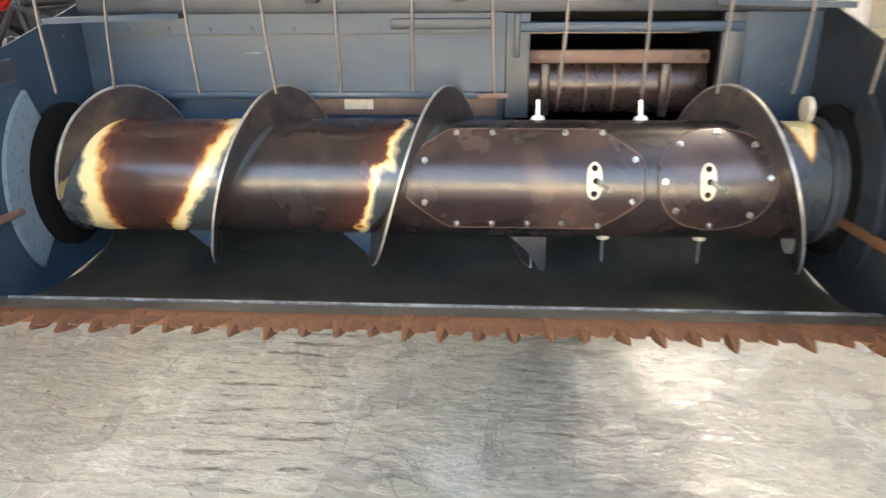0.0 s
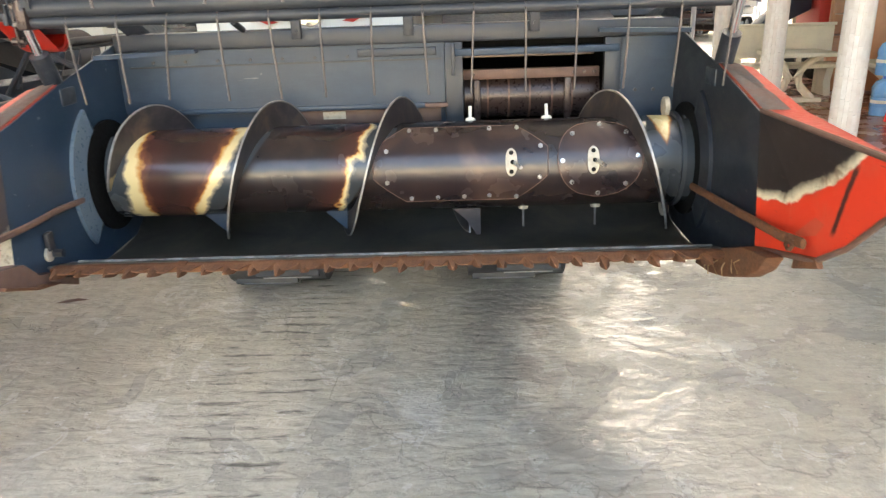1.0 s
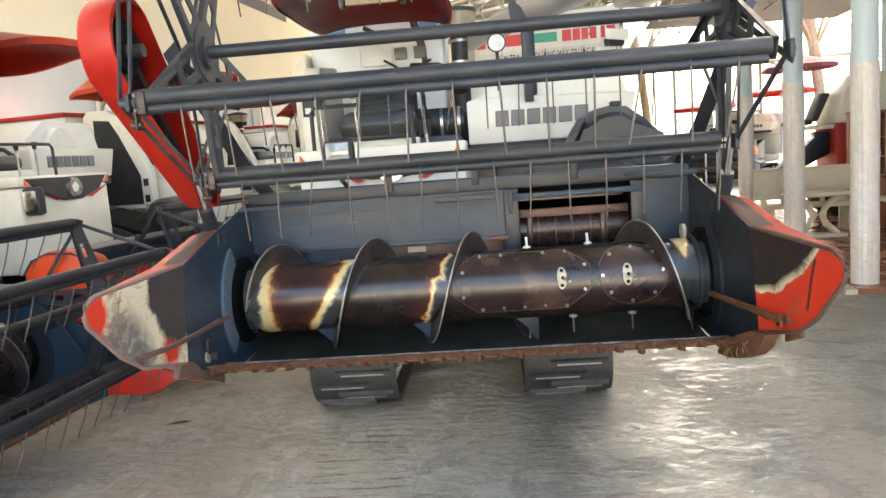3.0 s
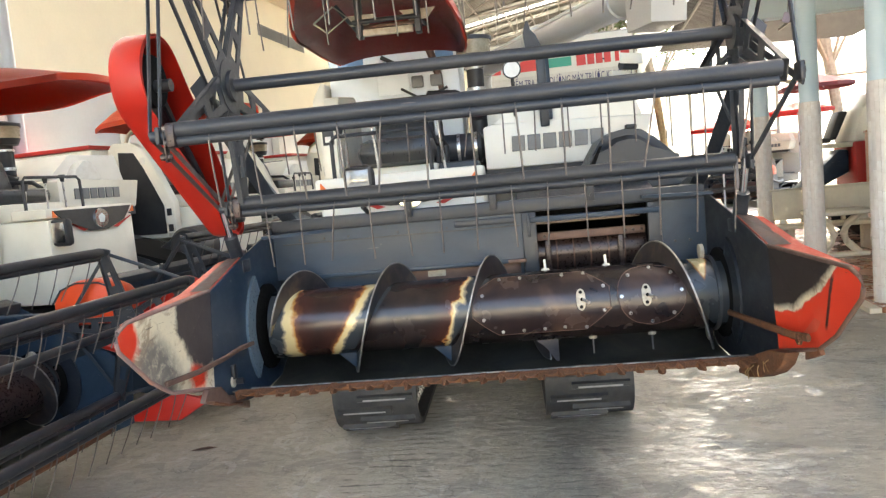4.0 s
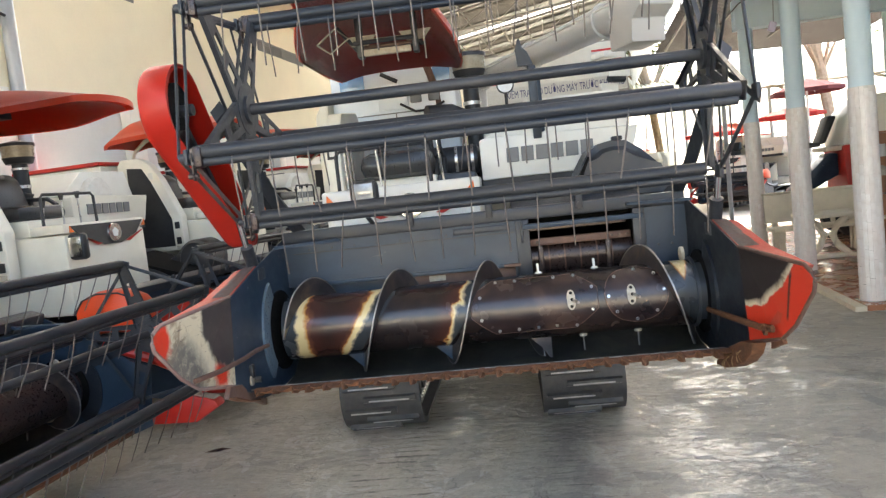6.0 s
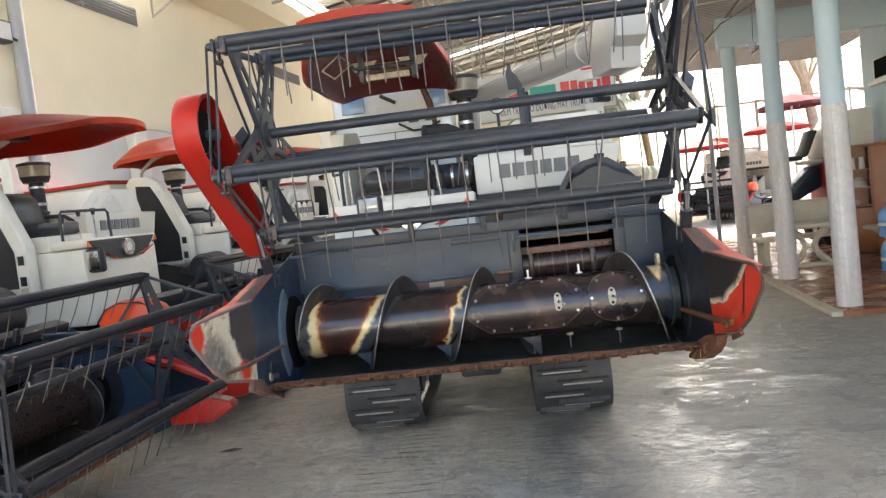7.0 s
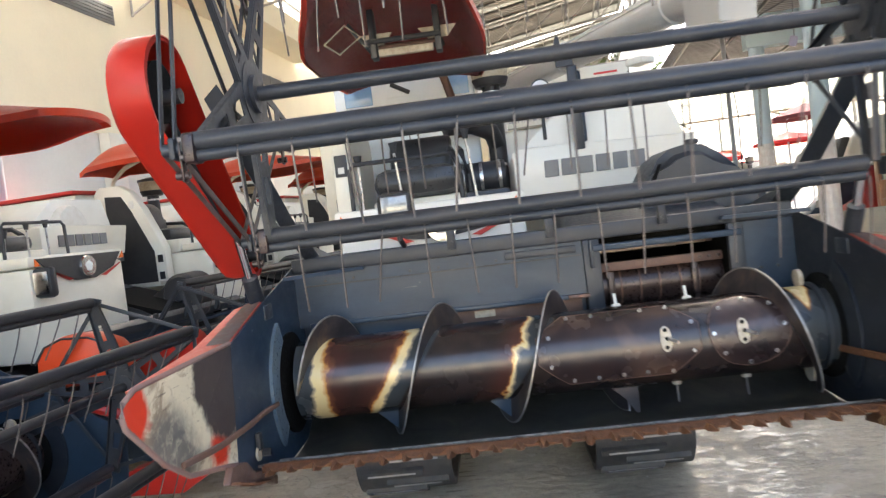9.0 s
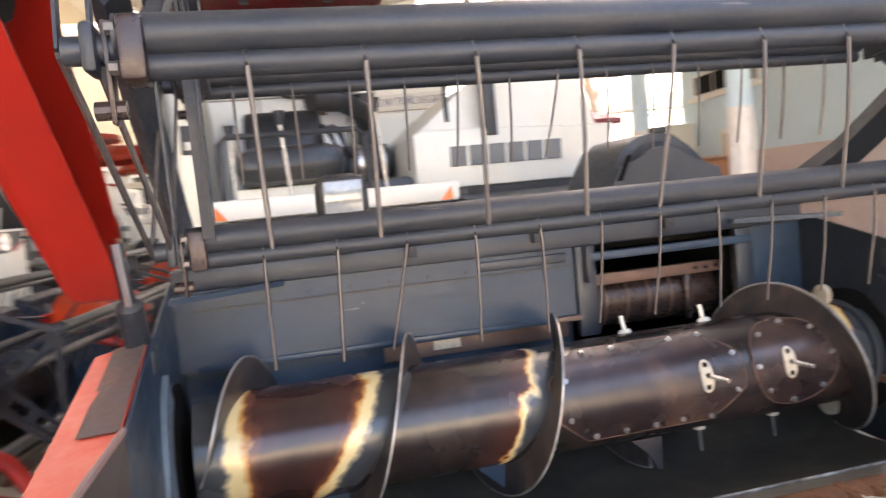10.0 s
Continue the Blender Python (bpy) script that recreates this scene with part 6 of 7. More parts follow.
    st = part("seat", boxm(-0.96, -0.41, (3.42 if not light else 3.6) + sy, 4.02 + sy, 1.83, 2.03 if not light else 1.96, 0.085 if not light else 0.05), "seat_vinyl", h, "thick black padded operator seat")
    part("backrest", prismm([(3.94 + sy, 1.95), (4.1 + sy, 1.95), (4.2 + sy, 2.12), (4.2 + sy, 2.27), (4.12 + sy, 2.29), (4.03 + sy, 2.22)], -0.91, -0.46, bevel=0.04), "seat_vinyl", st, "black padded backrest")
    part("armrest", sweepm([(-0.42, 4.1 + sy, 2.04), (-0.41, 3.8 + sy, 2.02), (-0.42, 3.7 + sy, 1.96)], 0.02, 8), "black", st)
    part("seat_box", boxm(-0.98, -0.4, 3.5 + sy, 4.6, 1.68, 1.829, 0.02), "cream_body", h, "cream box under the seat")
    if not light:
        af = part("air_filter", rodm((-0.44, 4.05, 1.93), (-0.1, 4.05, 1.93), 0.115, segs=32), "reel_paint", h, "round dark air filter canister with clamps")
        for xx in (-0.4, -0.27, -0.14):
            part("clamp_band", rodm((xx - 0.012, 4.05, 1.93), (xx + 0.012, 4.05, 1.93), 0.12, segs=32), "steel", af)
        part("filter_cap", rodm((-0.1, 4.05, 1.93), (-0.075, 4.05, 1.93), 0.1, 0.08, 32), "black", af)
        for xx, yy in ((-0.42, 3.7), (-0.36, 3.75)):
            part("hose", sweepm([(xx, yy, 1.7), (xx + 0.01, yy, 1.95), (xx - 0.03, yy + 0.1, 2.12), (xx - 0.05, yy + 0.3, 2.16)], 0.022, 10), "black", h, "bent black hose")
        part("side_console", boxm(-0.38, -0.1, 3.3, 3.62, 1.7, 1.82, 0.03), "dark_paint", h, "low dark side console")
    part("hand_rail", sweepm([(-1.0, 2.9, 1.75), (-1.0, 2.9, 2.0), (-0.97, 2.9, 2.03), (-0.42, 2.9, 2.03), (-0.39, 2.9, 2.0), (-0.38, 2.9, 1.77)], 0.013, 10), "black", h, "bent black hand rail")
    for xx, dx, zt in ((-0.72, -0.02, 2.04), (-0.52, -0.03, 2.05), (-0.95, 0, 1.98)) if light else ((-0.72, -0.02, 2.13), (-0.3, -0.03, 2.16), (-0.95, 0, 2.08)):
        lv = part("lever", rodm((xx, 2.95, 1.76), (xx + dx, 2.93, zt - 0.05), 0.008, segs=10), "steel", h, "control lever with black knob")
        part("knob", rodm((xx + dx, 2.93, zt - 0.06), (xx + dx, 2.93, zt), 0.014, 0.026, 14), "black", lv)
    # grain tank front with raised maker's blocks
    tk = part("tank", prismm([(-0.06, 1.74), (1.0, 1.74), (1.08, 2.02), (0.3, 2.04), (0.0, 2.05), (-0.06, 2.03)], 3.44, 4.6, "y", 0.012), W, h, "white sheet grain tank front")
    part("tank_shoulder", prismm([(0.0, 2.055), (0.3, 2.3), (0.95, 2.3), (1.05, 2.03)], 3.6, 4.6, "y", 0.01), "white", tk, "white sloping tank top")
    text_bars(tk, 0.12, 0.76, 1.85, 1.955, 3.44)
    part("lower_frame", boxm(-0.06, 1.0, 3.46, 3.6, 1.66, 1.739), "black", tk)
    if light:
        part("folded_bag", prismm([(0.2, 2.03), (0.66, 2.03), (0.58, 2.16), (0.5, 2.24), (0.38, 2.24), (0.28, 2.16)], 3.5, 3.8, "y", 0.05), "white_plastic", tk, "folded white cover sheet on the tank")
    light or part("tank_post", boxm(0.375, 0.425, 3.5, 3.55, 2.05, 2.5, 0.01), "header_paint", h, "dark post carrying the work lamp")
    if not light:
        wl = part("round_lamp", rodm((0.17, 3.62, 2.42), (0.17, 3.55, 2.42), 0.055, 0.065, 24), "black", h, "small round work lamp")
        part("lens", rodm((0.17, 3.549, 2.42), (0.17, 3.54, 2.42), 0.055, segs=24), "lens", wl)
        part("stem", rodm((0.17, 3.6, 2.1), (0.17, 3.6, 2.37), 0.012), "black", wl)
        # engine housing and air cleaner box behind the seat
        eh = part("rear_housing", boxm(-1.37, -0.25, 4.6, 5.4, 1.7, 2.86, 0.03), "white_sky_tint", h, "white rear housing with small windows")
        for a, b in ((-1.28, -1.06), (-0.44, -0.29)):
            part("window", boxm(a, b, 4.585, 4.599, 2.64, 2.82, 0.006), "blue_glass", eh, "small bluish window")
        part("side_shell", prismm([(-1.5, 1.7), (-1.375, 1.7), (-1.375, 2.6), (-1.42, 2.6), (-1.5, 2.46)], 4.45, 5.1, "y", 0.02), "cream_body", eh)
        for xx in (-0.66, -0.5):
            part("latch", boxm(xx, xx + 0.1, 4.57, 4.599, 2.5, 2.6, 0.01), "grey_letter", eh)
        part("door_panel", boxm(-0.95, -0.68, 4.58, 4.599, 2.46, 2.68, 0.01), "white_sky_tint", eh)
        part("panel_seam", boxm(-1.2, -0.27, 4.592, 4.5995, 2.425, 2.435), "vent_grey", eh)
        part("panel_seam", boxm(-0.805, -0.795, 4.592, 4.5995, 1.9, 2.424), "vent_grey", eh)
        part("handle_bar", rodm((-0.9, 4.57, 2.78), (-0.76, 4.57, 2.7), 0.018, segs=10), "black", eh)
        part("hose", sweepm([(-0.75, 4.56, 2.5), (-0.62, 4.54, 2.42), (-0.5, 4.54, 2.42), (-0.36, 4.56, 2.48)], 0.011), "black", eh)
    else:
        eh = part("rear_housing", boxm(-1.05, -0.2, 4.25, 6.3, 1.2, 2.46, 0.04), "cream_body", h, "long cream rear housing with a red top edge")
        part("red_band", boxm(-1.06, -0.2, 4.27, 6.28, 2.461, 2.51, 0.012), "red", eh, "orange-red top edge")
        part("red_patch", prismm([(4.3, 1.98), (4.9, 1.94), (4.9, 2.08), (4.45, 2.14)], -1.058, -1.051), "orange", eh, "orange-red stripe")
        for ya in (4.45, 5.3):
            part("grip", rodm((-1.1, ya, 2.36), (-1.1, ya + 0.42, 2.36), 0.03, segs=10), "black", eh, "black grip")
        for k in range(6):
            part("letter_block", boxm(-1.062, -1.051, 4.5 + k * 0.085, 4.565 + k * 0.085, 2.22, 2.31, 0.002), "grey_letter", eh)
    iy, iz = (3.93, -0.25) if light else (4.6, 0.0)
    ex = part("intake_pipe", rodm((-0.12, iy, 1.7), (-0.12, iy, 2.66 + iz), 0.07, segs=24), "black", h, "black intake pipe with clear pre-cleaner bowl")
    part("clamp", rodm((-0.12, iy, 2.42 + iz), (-0.12, iy, 2.45 + iz), 0.08, segs=24), "steel", ex)
    part("clamp", rodm((-0.12, iy, 2.6 + iz), (-0.12, iy, 2.62 + iz), 0.08, segs=24), "steel", ex)
    part("collar", rodm((-0.12, iy, 2.66 + iz), (-0.12, iy, 2.72 + iz), 0.12, 0.145, 32), "black", ex)
    part("bowl", rodm((-0.12, iy, 2.72 + iz), (-0.12, iy, 2.83 + iz), 0.14, 0.15, 32), "dusty_bowl", ex, "dusty clear bowl")
    part("cap", rod(rodm((-0.12, iy, 2.83 + iz), (-0.12, iy, 2.86 + iz), 0.16, 0.158, 32), (-0.12, iy, 2.86 + iz), (-0.12, iy, 2.885 + iz), 0.15, 0.05, 32), "black", ex)
    part("elbow", sweepm([(-0.12, iy, 2.2 + iz), (-0.16, iy - 0.1, 2.3 + iz), (-0.3, iy - 0.2 if not light else iy + 0.1, 2.36 + iz), (-0.5, iy - 0.3 if not light else iy + 0.2, 2.36 + iz)], 0.07, 14), "black", h, "black bent intake hose")
    rf = canopy(h, light)
    if not light:
        part("roof_frame", sweepm([(-0.86, 3.3, 2.8), (-0.86, 3.75, 2.84), (-0.42, 3.75, 2.84), (-0.42, 3.3, 2.8), (-0.86, 3.3, 2.8)], 0.016), "dark_paint", rf, "thin dark roof frame")
        part("roof_bar", boxm(-0.8, -0.46, 3.28, 3.32, 2.7, 2.745, 0.008), "plate_cream", rf, "pale cross bar")
        part("roof_bar", boxm(-0.82, -0.44, 3.4, 3.43, 2.775, 2.8, 0.006), "rust_brown", rf)
        part("roof_bar", boxm(-0.78, -0.48, 3.5, 3.53, 2.84, 2.865, 0.006), "plate_cream", rf)
        for xx in (-0.83, -0.43):
            part("roof_hanger", boxm(xx - 0.02, xx + 0.02, 3.3, 3.4, 2.7, 3.0, 0.006), "dark_paint", rf)
            part("roof_gusset", prismm([(xx - 0.12, 2.86), (xx + 0.12, 2.86), (xx + 0.06, 2.79), (xx - 0.06, 2.79)], 3.36, 3.37, "y"), "plate_cream", rf)
        part("mirror_loop", sweepm([(-1.13, 3.3, 2.82), (-1.04, 3.3, 2.75), (-0.9, 3.3, 2.84), (-0.99, 3.3, 2.92), (-1.13, 3.3, 2.82)], 0.007), "plate_cream", rf)
        part("roof_stay", rodm((-0.98, 3.32, 2.93), (-0.84, 3.4, 2.74), 0.014), "dark_paint", rf)
        part("roof_post", sweepm([(-0.5, 4.5, 2.86), (-0.46, 4.55, 2.72), (-0.42, 4.62, 2.55), (-0.4, 4.62, 2.3)], 0.032, 10), "rust_brown", h, "bent brown roof post")
    else:
        part("roof_bracket", boxm(-0.85, -0.45, 3.6, 3.75, 2.78, 2.84, 0.01), "dark_paint", rf, "dark bracket under the roof")
        part("roof_post", sweepm([(-0.65, 3.68, 2.78), (-0.62, 3.9, 2.72), (-0.58, 4.1, 2.6), (-0.56, 4.18, 2.4), (-0.56, 4.2, 1.8)], 0.025, 10), "cream_body", h, "bent cream roof post")
    # unloading pipe
    if not light:
        # the pipe lies folded forward, its spout hanging over the right side of the table
        pa, pb_ = Vector((-0.06, 5.25, 2.715)), Vector((0.852, 2.33, 2.572))
        d = (pb_ - pa).normalized()
        up = part("unloading_pipe", rodm(pa, pb_, 0.095, segs=32), "spout_shaded", h, "long cream unloading pipe")
        part("elbow", sweepm([pa + d * 0.05, pa - d * 0.06 + Vector((0, 0, -0.02)), pa - d * 0.12 + Vector((0, 0, -0.12)), pa - d * 0.13 + Vector((0, 0, -0.42))], 0.1, 20), "spout_shaded", up)
        for k in (0.04, 0.5, 0.93):
            c = pa.lerp(pb_, k)
            part("flange", rodm(c - d * 0.01, c + d * 0.01, 0.108, segs=32), "spout_shaded", up)
        # thin white line that draws the highlight along the pipe
        part("highlight_line", sweepm([pa + Vector((-0.085, -0.03, 0.045)), pb_ + Vector((-0.085, -0.03, 0.045))], 0.004, 6), "white", up)
        S = pose(0.85, 2.335, 0, 0, 0, 18.7)
        sp = part("spout", prismm([(0.03, 2.365), (-0.225, 2.365), (-0.225, 2.49), (-0.33, 2.53), (-0.33, 2.68), (-0.12, 2.69), (0.03, 2.68)], -0.085, 0.11, bevel=0.008), "spout_shaded", up, "cream sheet spout box", S)
        part("spout_lip", boxm(-0.09, 0.115, -0.23, 0.035, 2.352, 2.3645, 0.003), "dark_paint", sp, "", S)
        part("mouth_box", boxm(-0.075, 0.13, -0.262, -0.2255, 2.37, 2.47, 0.008), "white", sp, "bright white mouth box with two bolts", S)
        part("motor_plate", boxm(-0.06, 0.2, -0.345, -0.3305, 2.515, 2.6, 0.006), "white", sp, "bright white motor plate", S)
        part("motor", rodm((0.0, -0.29, 2.505), (0.17, -0.29, 2.505), 0.034, segs=18), "dark_paint", sp, "dark flap motor", S)
        part("cap_block", boxm(-0.05, 0.1, -0.3, -0.13, 2.688, 2.74, 0.012), "white", sp, "", S)
        for z in (2.58, 2.64):
            part("bolt", rodm((-0.086, -0.19, z), (-0.096, -0.19, z), 0.007, segs=8), "dark_paint", sp, "", S)
        for x in (-0.02, 0.08):
            part("bolt", rodm((x, -0.2625, 2.385), (x, -0.27, 2.385), 0.007, segs=8), "dark_paint", sp, "", S)
        # creased plastic sleeve under the spout
        bm = bmesh.new()
        g = random.Random(41)
        ring = [(x, -0.255) for x in (-0.07, -0.03, 0.01, 0.05, 0.09, 0.125)] + [(0.14, y) for y in (-0.22, -0.16, -0.1, -0.04, 0.02)] + [(x, 0.035) for x in (0.11, 0.06, 0.01, -0.04)] + [(-0.085, y) for y in (0.0, -0.06, -0.12, -0.18, -0.23)]
        rows = []
        for k in range(8):
            f = k / 7
            rows.append([bm.verts.new((x * (1 + 0.1 * f) + g.uniform(-0.006, 0.006) * (1 + f), y * (1 + 0.05 * f) + g.uniform(-0.006, 0.006) * (1 + f), 2.358 - 0.2 * f + (g.uniform(-0.012, 0.012) if k == 7 else 0))) for x, y in ring])
        for r0, r1 in zip(rows, rows[1:]):
            for i in range(len(ring)):
                j = (i + 1) % len(ring)
                bm.faces.new((r0[i], r0[j], r1[j], r1[i]))
        bmesh.ops.solidify(bm, geom=bm.faces[:], thickness=0.002)
        part("sleeve", bm, "sleeve", sp, "creased pale plastic chute sleeve", S, 60)
        part("pipe_rest", prismm([(0.272, 2.52), (0.38, 2.52), (0.372, 2.55), (0.344, 2.617), (0.312, 2.65), (0.3, 2.71), (0.285, 2.71), (0.26, 2.636)], 3.42, 3.45, "y"), "black", h, "black pipe rest")
        part("rest_post", boxm(0.335, 0.395, 3.42, 3.47, 2.0, 2.519, 0.006), "dark_paint", h, "dark post under the pipe rest")
    part("rear_body", boxm(-0.19, 0.95, 4.61, 6.2, 0.9, 2.3, 0.04), "white", h, "white thresher housing")


def low_dividers(h):
    """Red sheet dividers of a lowered table: a foot on either side, the rounded cover and the sloping guard tube."""
    for x, sgn in ((XL, -1), (XR, 1)):
        foot = part("divider_foot", prismm([(1.5, 0.36), (1.49, 0.5), (1.26, 0.56), (1.03, 0.5), (1.01, 0.46), (1.18, 0.36)], x, x + sgn * 0.11, bevel=0.012), "red", h, "red pointed divider foot with a dirty pale top")
        part("foot_top", prismm([(1.27, 0.563), (1.04, 0.507), (1.04, 0.512), (1.27, 0.568)], x + sgn * 0.015, x + sgn * 0.095), "plate_cream", foot)
        part("guard_tube", sweepm([(x + sgn * 0.03, 1.78, 0.92), (x + sgn * 0.05, 1.45, 0.8), (x + sgn * 0.06, 1.18, 0.68), (x + sgn * 0.06, 1.1, 0.56)], 0.045, 10, 0.04), "red", h, "sloping red guard tube")
    cover = part("divider_cover", prismm([(1.95, 0.98), (1.94, 1.16), (1.88, 1.24), (1.76, 1.285), (1.6, 1.28), (1.48, 1.235), (1.42, 1.16), (1.45, 1.02)], XR - 0.02, XR + 0.14, bevel=0.03), "orange", h, "rounded orange-red sheet cover")
    part("cover_edge", sweepm([(XR - 0.024, 1.94, 1.14), (XR - 0.024, 1.87, 1.23), (XR - 0.024, 1.76, 1.27), (XR - 0.024, 1.6, 1.265), (XR - 0.024, 1.49, 1.22)], 0.006, 6), "dark_paint", cover)


def harvester(m, lowered, fine_tines=True):
    h = thing("combine_harvester", "white and red combine harvester with raised scorched cutting table and reel" if not lowered else "cream and orange combine harvester with lowered cutting table", "combine harvester", "combine harvesters", m)
    header(h, pose(0, 3.55, 1.6, 16.0) @ pose(0, -3.4, -1.6) if lowered else None, lowered)
    reel(h, pose(0, 1.38, 0.99, 15) @ pose(0, -SHAFT_Y, -SHAFT_Z) if lowered else None, not fine_tines)
    reel_cover(h, pose(0, 1.38, 1.0, 40) @ pose(0, -1.12, -2.15) if lowered else None)
    if lowered:
        low_dividers(h)
    body(h, lowered)
    return h


harvester(Matrix(), False)

# ---- parked neighbours ----
harvester(pose(-0.985, 1.51, 0, 0, 0, 85), True)
row = harvester(pose(-0.72, 4.33, 0, 0, 0, 80), True, False)
for x, y in ((-0.42, 6.92), (-0.08, 9.56), (0.42, 12.26), (0.72, 14.96)):
    copy_thing(row, pose(x, y, 0, 0, 0, 80))
for x, y, a in ((8.6, 15.2, -48), (9.6, 18.4, -48), (6.4, 21.5, -40), (3.4, 24.5, -30), (13.0, 16.5, -60)):
    copy_thing(row, pose(x, y, 0, 0, 0, a))

# ---- porch furniture ----


def bench(m):
    b = thing("stone_bench", "pale cast-stone garden bench with a high back", "bench", m=m)
    part("seat", boxm(-0.75, 0.75, -0.22, 0.2, 0.4, 0.46, 0.012), "terrazzo", b)
    bk = part("backrest", boxm(-0.75, 0.75, 0.2, 0.26, 0.52, 0.98, 0.012), "terrazzo", b)
    part("top_rail", boxm(-0.77, 0.77, 0.185, 0.275, 0.981, 1.02, 0.008), "terrazzo", bk)
    for x in (-0.6, 0.6):
        part("post", boxm(x - 0.05, x + 0.05, 0.2, 0.26, 0.0, 0.519, 0.008), "terrazzo", b)
        part("leg", prismm([(-0.2, 0), (0.16, 0), (0.1, 0.2), (0.16, 0.4), (-0.2, 0.4), (-0.12, 0.2)], x - 0.05, x + 0.05, bevel=0.008), "terrazzo", b)
    for x in (-0.3, 0, 0.3):
        part("slat", boxm(x - 0.03, x + 0.03, 0.205, 0.25, 0.461, 0.519), "terrazzo", b)
    return b


def stone_table(m):
    t_ = thing("stone_table", "pale cast-stone table on curved crossed legs", "table", m=m)
    part("tabletop", boxm(-0.42, 0.42, -0.35, 0.35, 0.64, 0.7, 0.015), "terrazzo", t_)
    for s in (-1, 1):
        pts = [(s * 0.3, 0.02, 0.02), (s * 0.12, 0.02, 0.2), (s * 0.06, 0.02, 0.34), (s * 0.14, 0.02, 0.5), (s * 0.34, 0.02, 0.66)]
        part("leg", sweepm(pts, 0.06, 8, 0.055), "terrazzo", t_)
    part("foot", boxm(-0.4, 0.4, -0.05, 0.09, 0.0, 0.06, 0.015), "terrazzo", t_)
    return t_


bench(pose(5.02, 10.25, 0.06, 0, 0, -4))
stone_table(pose(4.86, 9.5, 0.06, 0, 0, -2))
stone_table(pose(6.05, 9.15, -0.08, 0, 0, -6))


def water_bottle(m):
    b = thing("water_bottle", "large clear blue water jug", "bottle", "water jugs", m)
    prof = [(0.0, 0.0), (0.13, 0.0), (0.135, 0.02), (0.135, 0.1), (0.128, 0.115), (0.135, 0.13), (0.135, 0.21), (0.128, 0.225), (0.135, 0.24), (0.135, 0.3), (0.1, 0.37), (0.035, 0.41), (0.03, 0.44)]
    bm = bmesh.new()
    rings = []
    for r, z in prof[1:]:
        rings.append([bm.verts.new((r * math.cos(2 * math.pi * k / 24), r * math.sin(2 * math.pi * k / 24), z)) for k in range(24)])
    for a, c in zip(rings, rings[1:]):
        for k in range(24):
            bm.faces.new((a[k], a[(k + 1) % 24], c[(k + 1) % 24], c[k]))
    bm.faces.new(rings[0]), bm.faces.new(rings[-1])
    part("shell", bm, "bottle_blue", b)
    part("cap", rodm((0, 0, 0.44), (0, 0, 0.48), 0.034, segs=20), "stool_blue", b, "dark blue cap")
    part("paper_band", rodm((0, 0, 0.15), (0, 0, 0.19), 0.137, segs=24), "white_plastic", b, "pale paper band")
    return b


wb = water_bottle(pose(5.45, 8.3, 0.06))
for x, y, z in ((5.73, 8.36, 0.06), (5.6, 8.58, 0.06), (5.46, 8.32, 0.545), (5.72, 8.34, 0.545), (6.0, 8.3, 0.06)):
    copy_thing(wb, pose(x, y, z))


def stool(m, colour, label):
    s = thing("plastic_stool", label, "stool", m=m)
    part("seat", boxm(-0.15, 0.15, -0.15, 0.15, 0.4, 0.43, 0.02), colour, s)
    for sx in (-1, 1):
        for sy in (-1, 1):
            part("leg", rodm((sx * 0.17, sy * 0.17, 0), (sx * 0.12, sy * 0.12, 0.4), 0.022, segs=8), colour, s)
    for sy in (-1, 1):
        part("stretcher", boxm(-0.15, 0.15, sy * 0.15 - 0.01, sy * 0.15 + 0.01, 0.14, 0.18), colour, s)
    return s


stool(pose(5.46, 7.72, 0.06, 0, 0, 20), "stool_red", "bright red plastic stool beside the water jugs")
stool(pose(3.92, 4.85, 0.0, 0, 0, 10), "stool_blue", "blue plastic stool on the concrete floor")

cab = thing("wooden_cabinet", "orange-brown wooden cabinet with open shelves of small things", "cabinet", m=pose(6.25, 10.3, 0.06, 0, 0, -20))
part("side", boxm(-0.52, -0.49, 0, 0.4, 0, 1.8, 0.004), "wood", cab)
part("side", boxm(0.49, 0.52, 0, 0.4, 0, 1.8, 0.004), "wood", cab)
part("divider", boxm(-0.03, 0.0, 0.01, 0.38, 0, 1.77, 0.004), "wood", cab)
part("back", boxm(-0.489, 0.489, 0.381, 0.4, 0, 1.8), "wood", cab)
part("top", boxm(-0.54, 0.54, -0.02, 0.42, 1.801, 1.83, 0.006), "wood", cab)
part("door", boxm(-0.488, -0.032, -0.02, 0.0, 0.02, 0.78, 0.005), "wood", cab)
part("door", boxm(0.002, 0.488, -0.02, 0.0, 0.02, 1.78, 0.005), "wood", cab)
for z in (0.8, 1.1, 1.4):
    part("shelf", boxm(-0.488, -0.032, 0.0, 0.38, z, z + 0.022), "wood", cab)
CB = cab.matrix_basis
hm = thing("helmet", "yellowish round helmet on the cabinet shelf", "helmet", m=CB @ pose(-0.18, 0.18, 1.122))
part("dome", rod(rodm((0, 0, 0), (0, 0, 0.1), 0.13, 0.12, 20), (0, 0, 0.1), (0, 0, 0.16), 0.118, 0.05, 20), "plate_cream", hm)
part("peak", boxm(-0.1, 0.1, -0.17, -0.12, 0.0, 0.015, 0.004), "plate_cream", hm)
for i in range(3):
    o = part("jar", rodm((0, 0, 0), (0, 0, 0.2), 0.05, 0.042, 16), "white_plastic")
    o.matrix_basis = CB @ pose(-0.4 + 0.14 * i, 0.2, 1.424)
    tagged(o, "small pale jar on the cabinet shelf", "jar", "jars on the shelf")
o = part("bowl", rodm((0, 0, 0), (0, 0, 0.08), 0.06, 0.1, 20), "plate_cream")
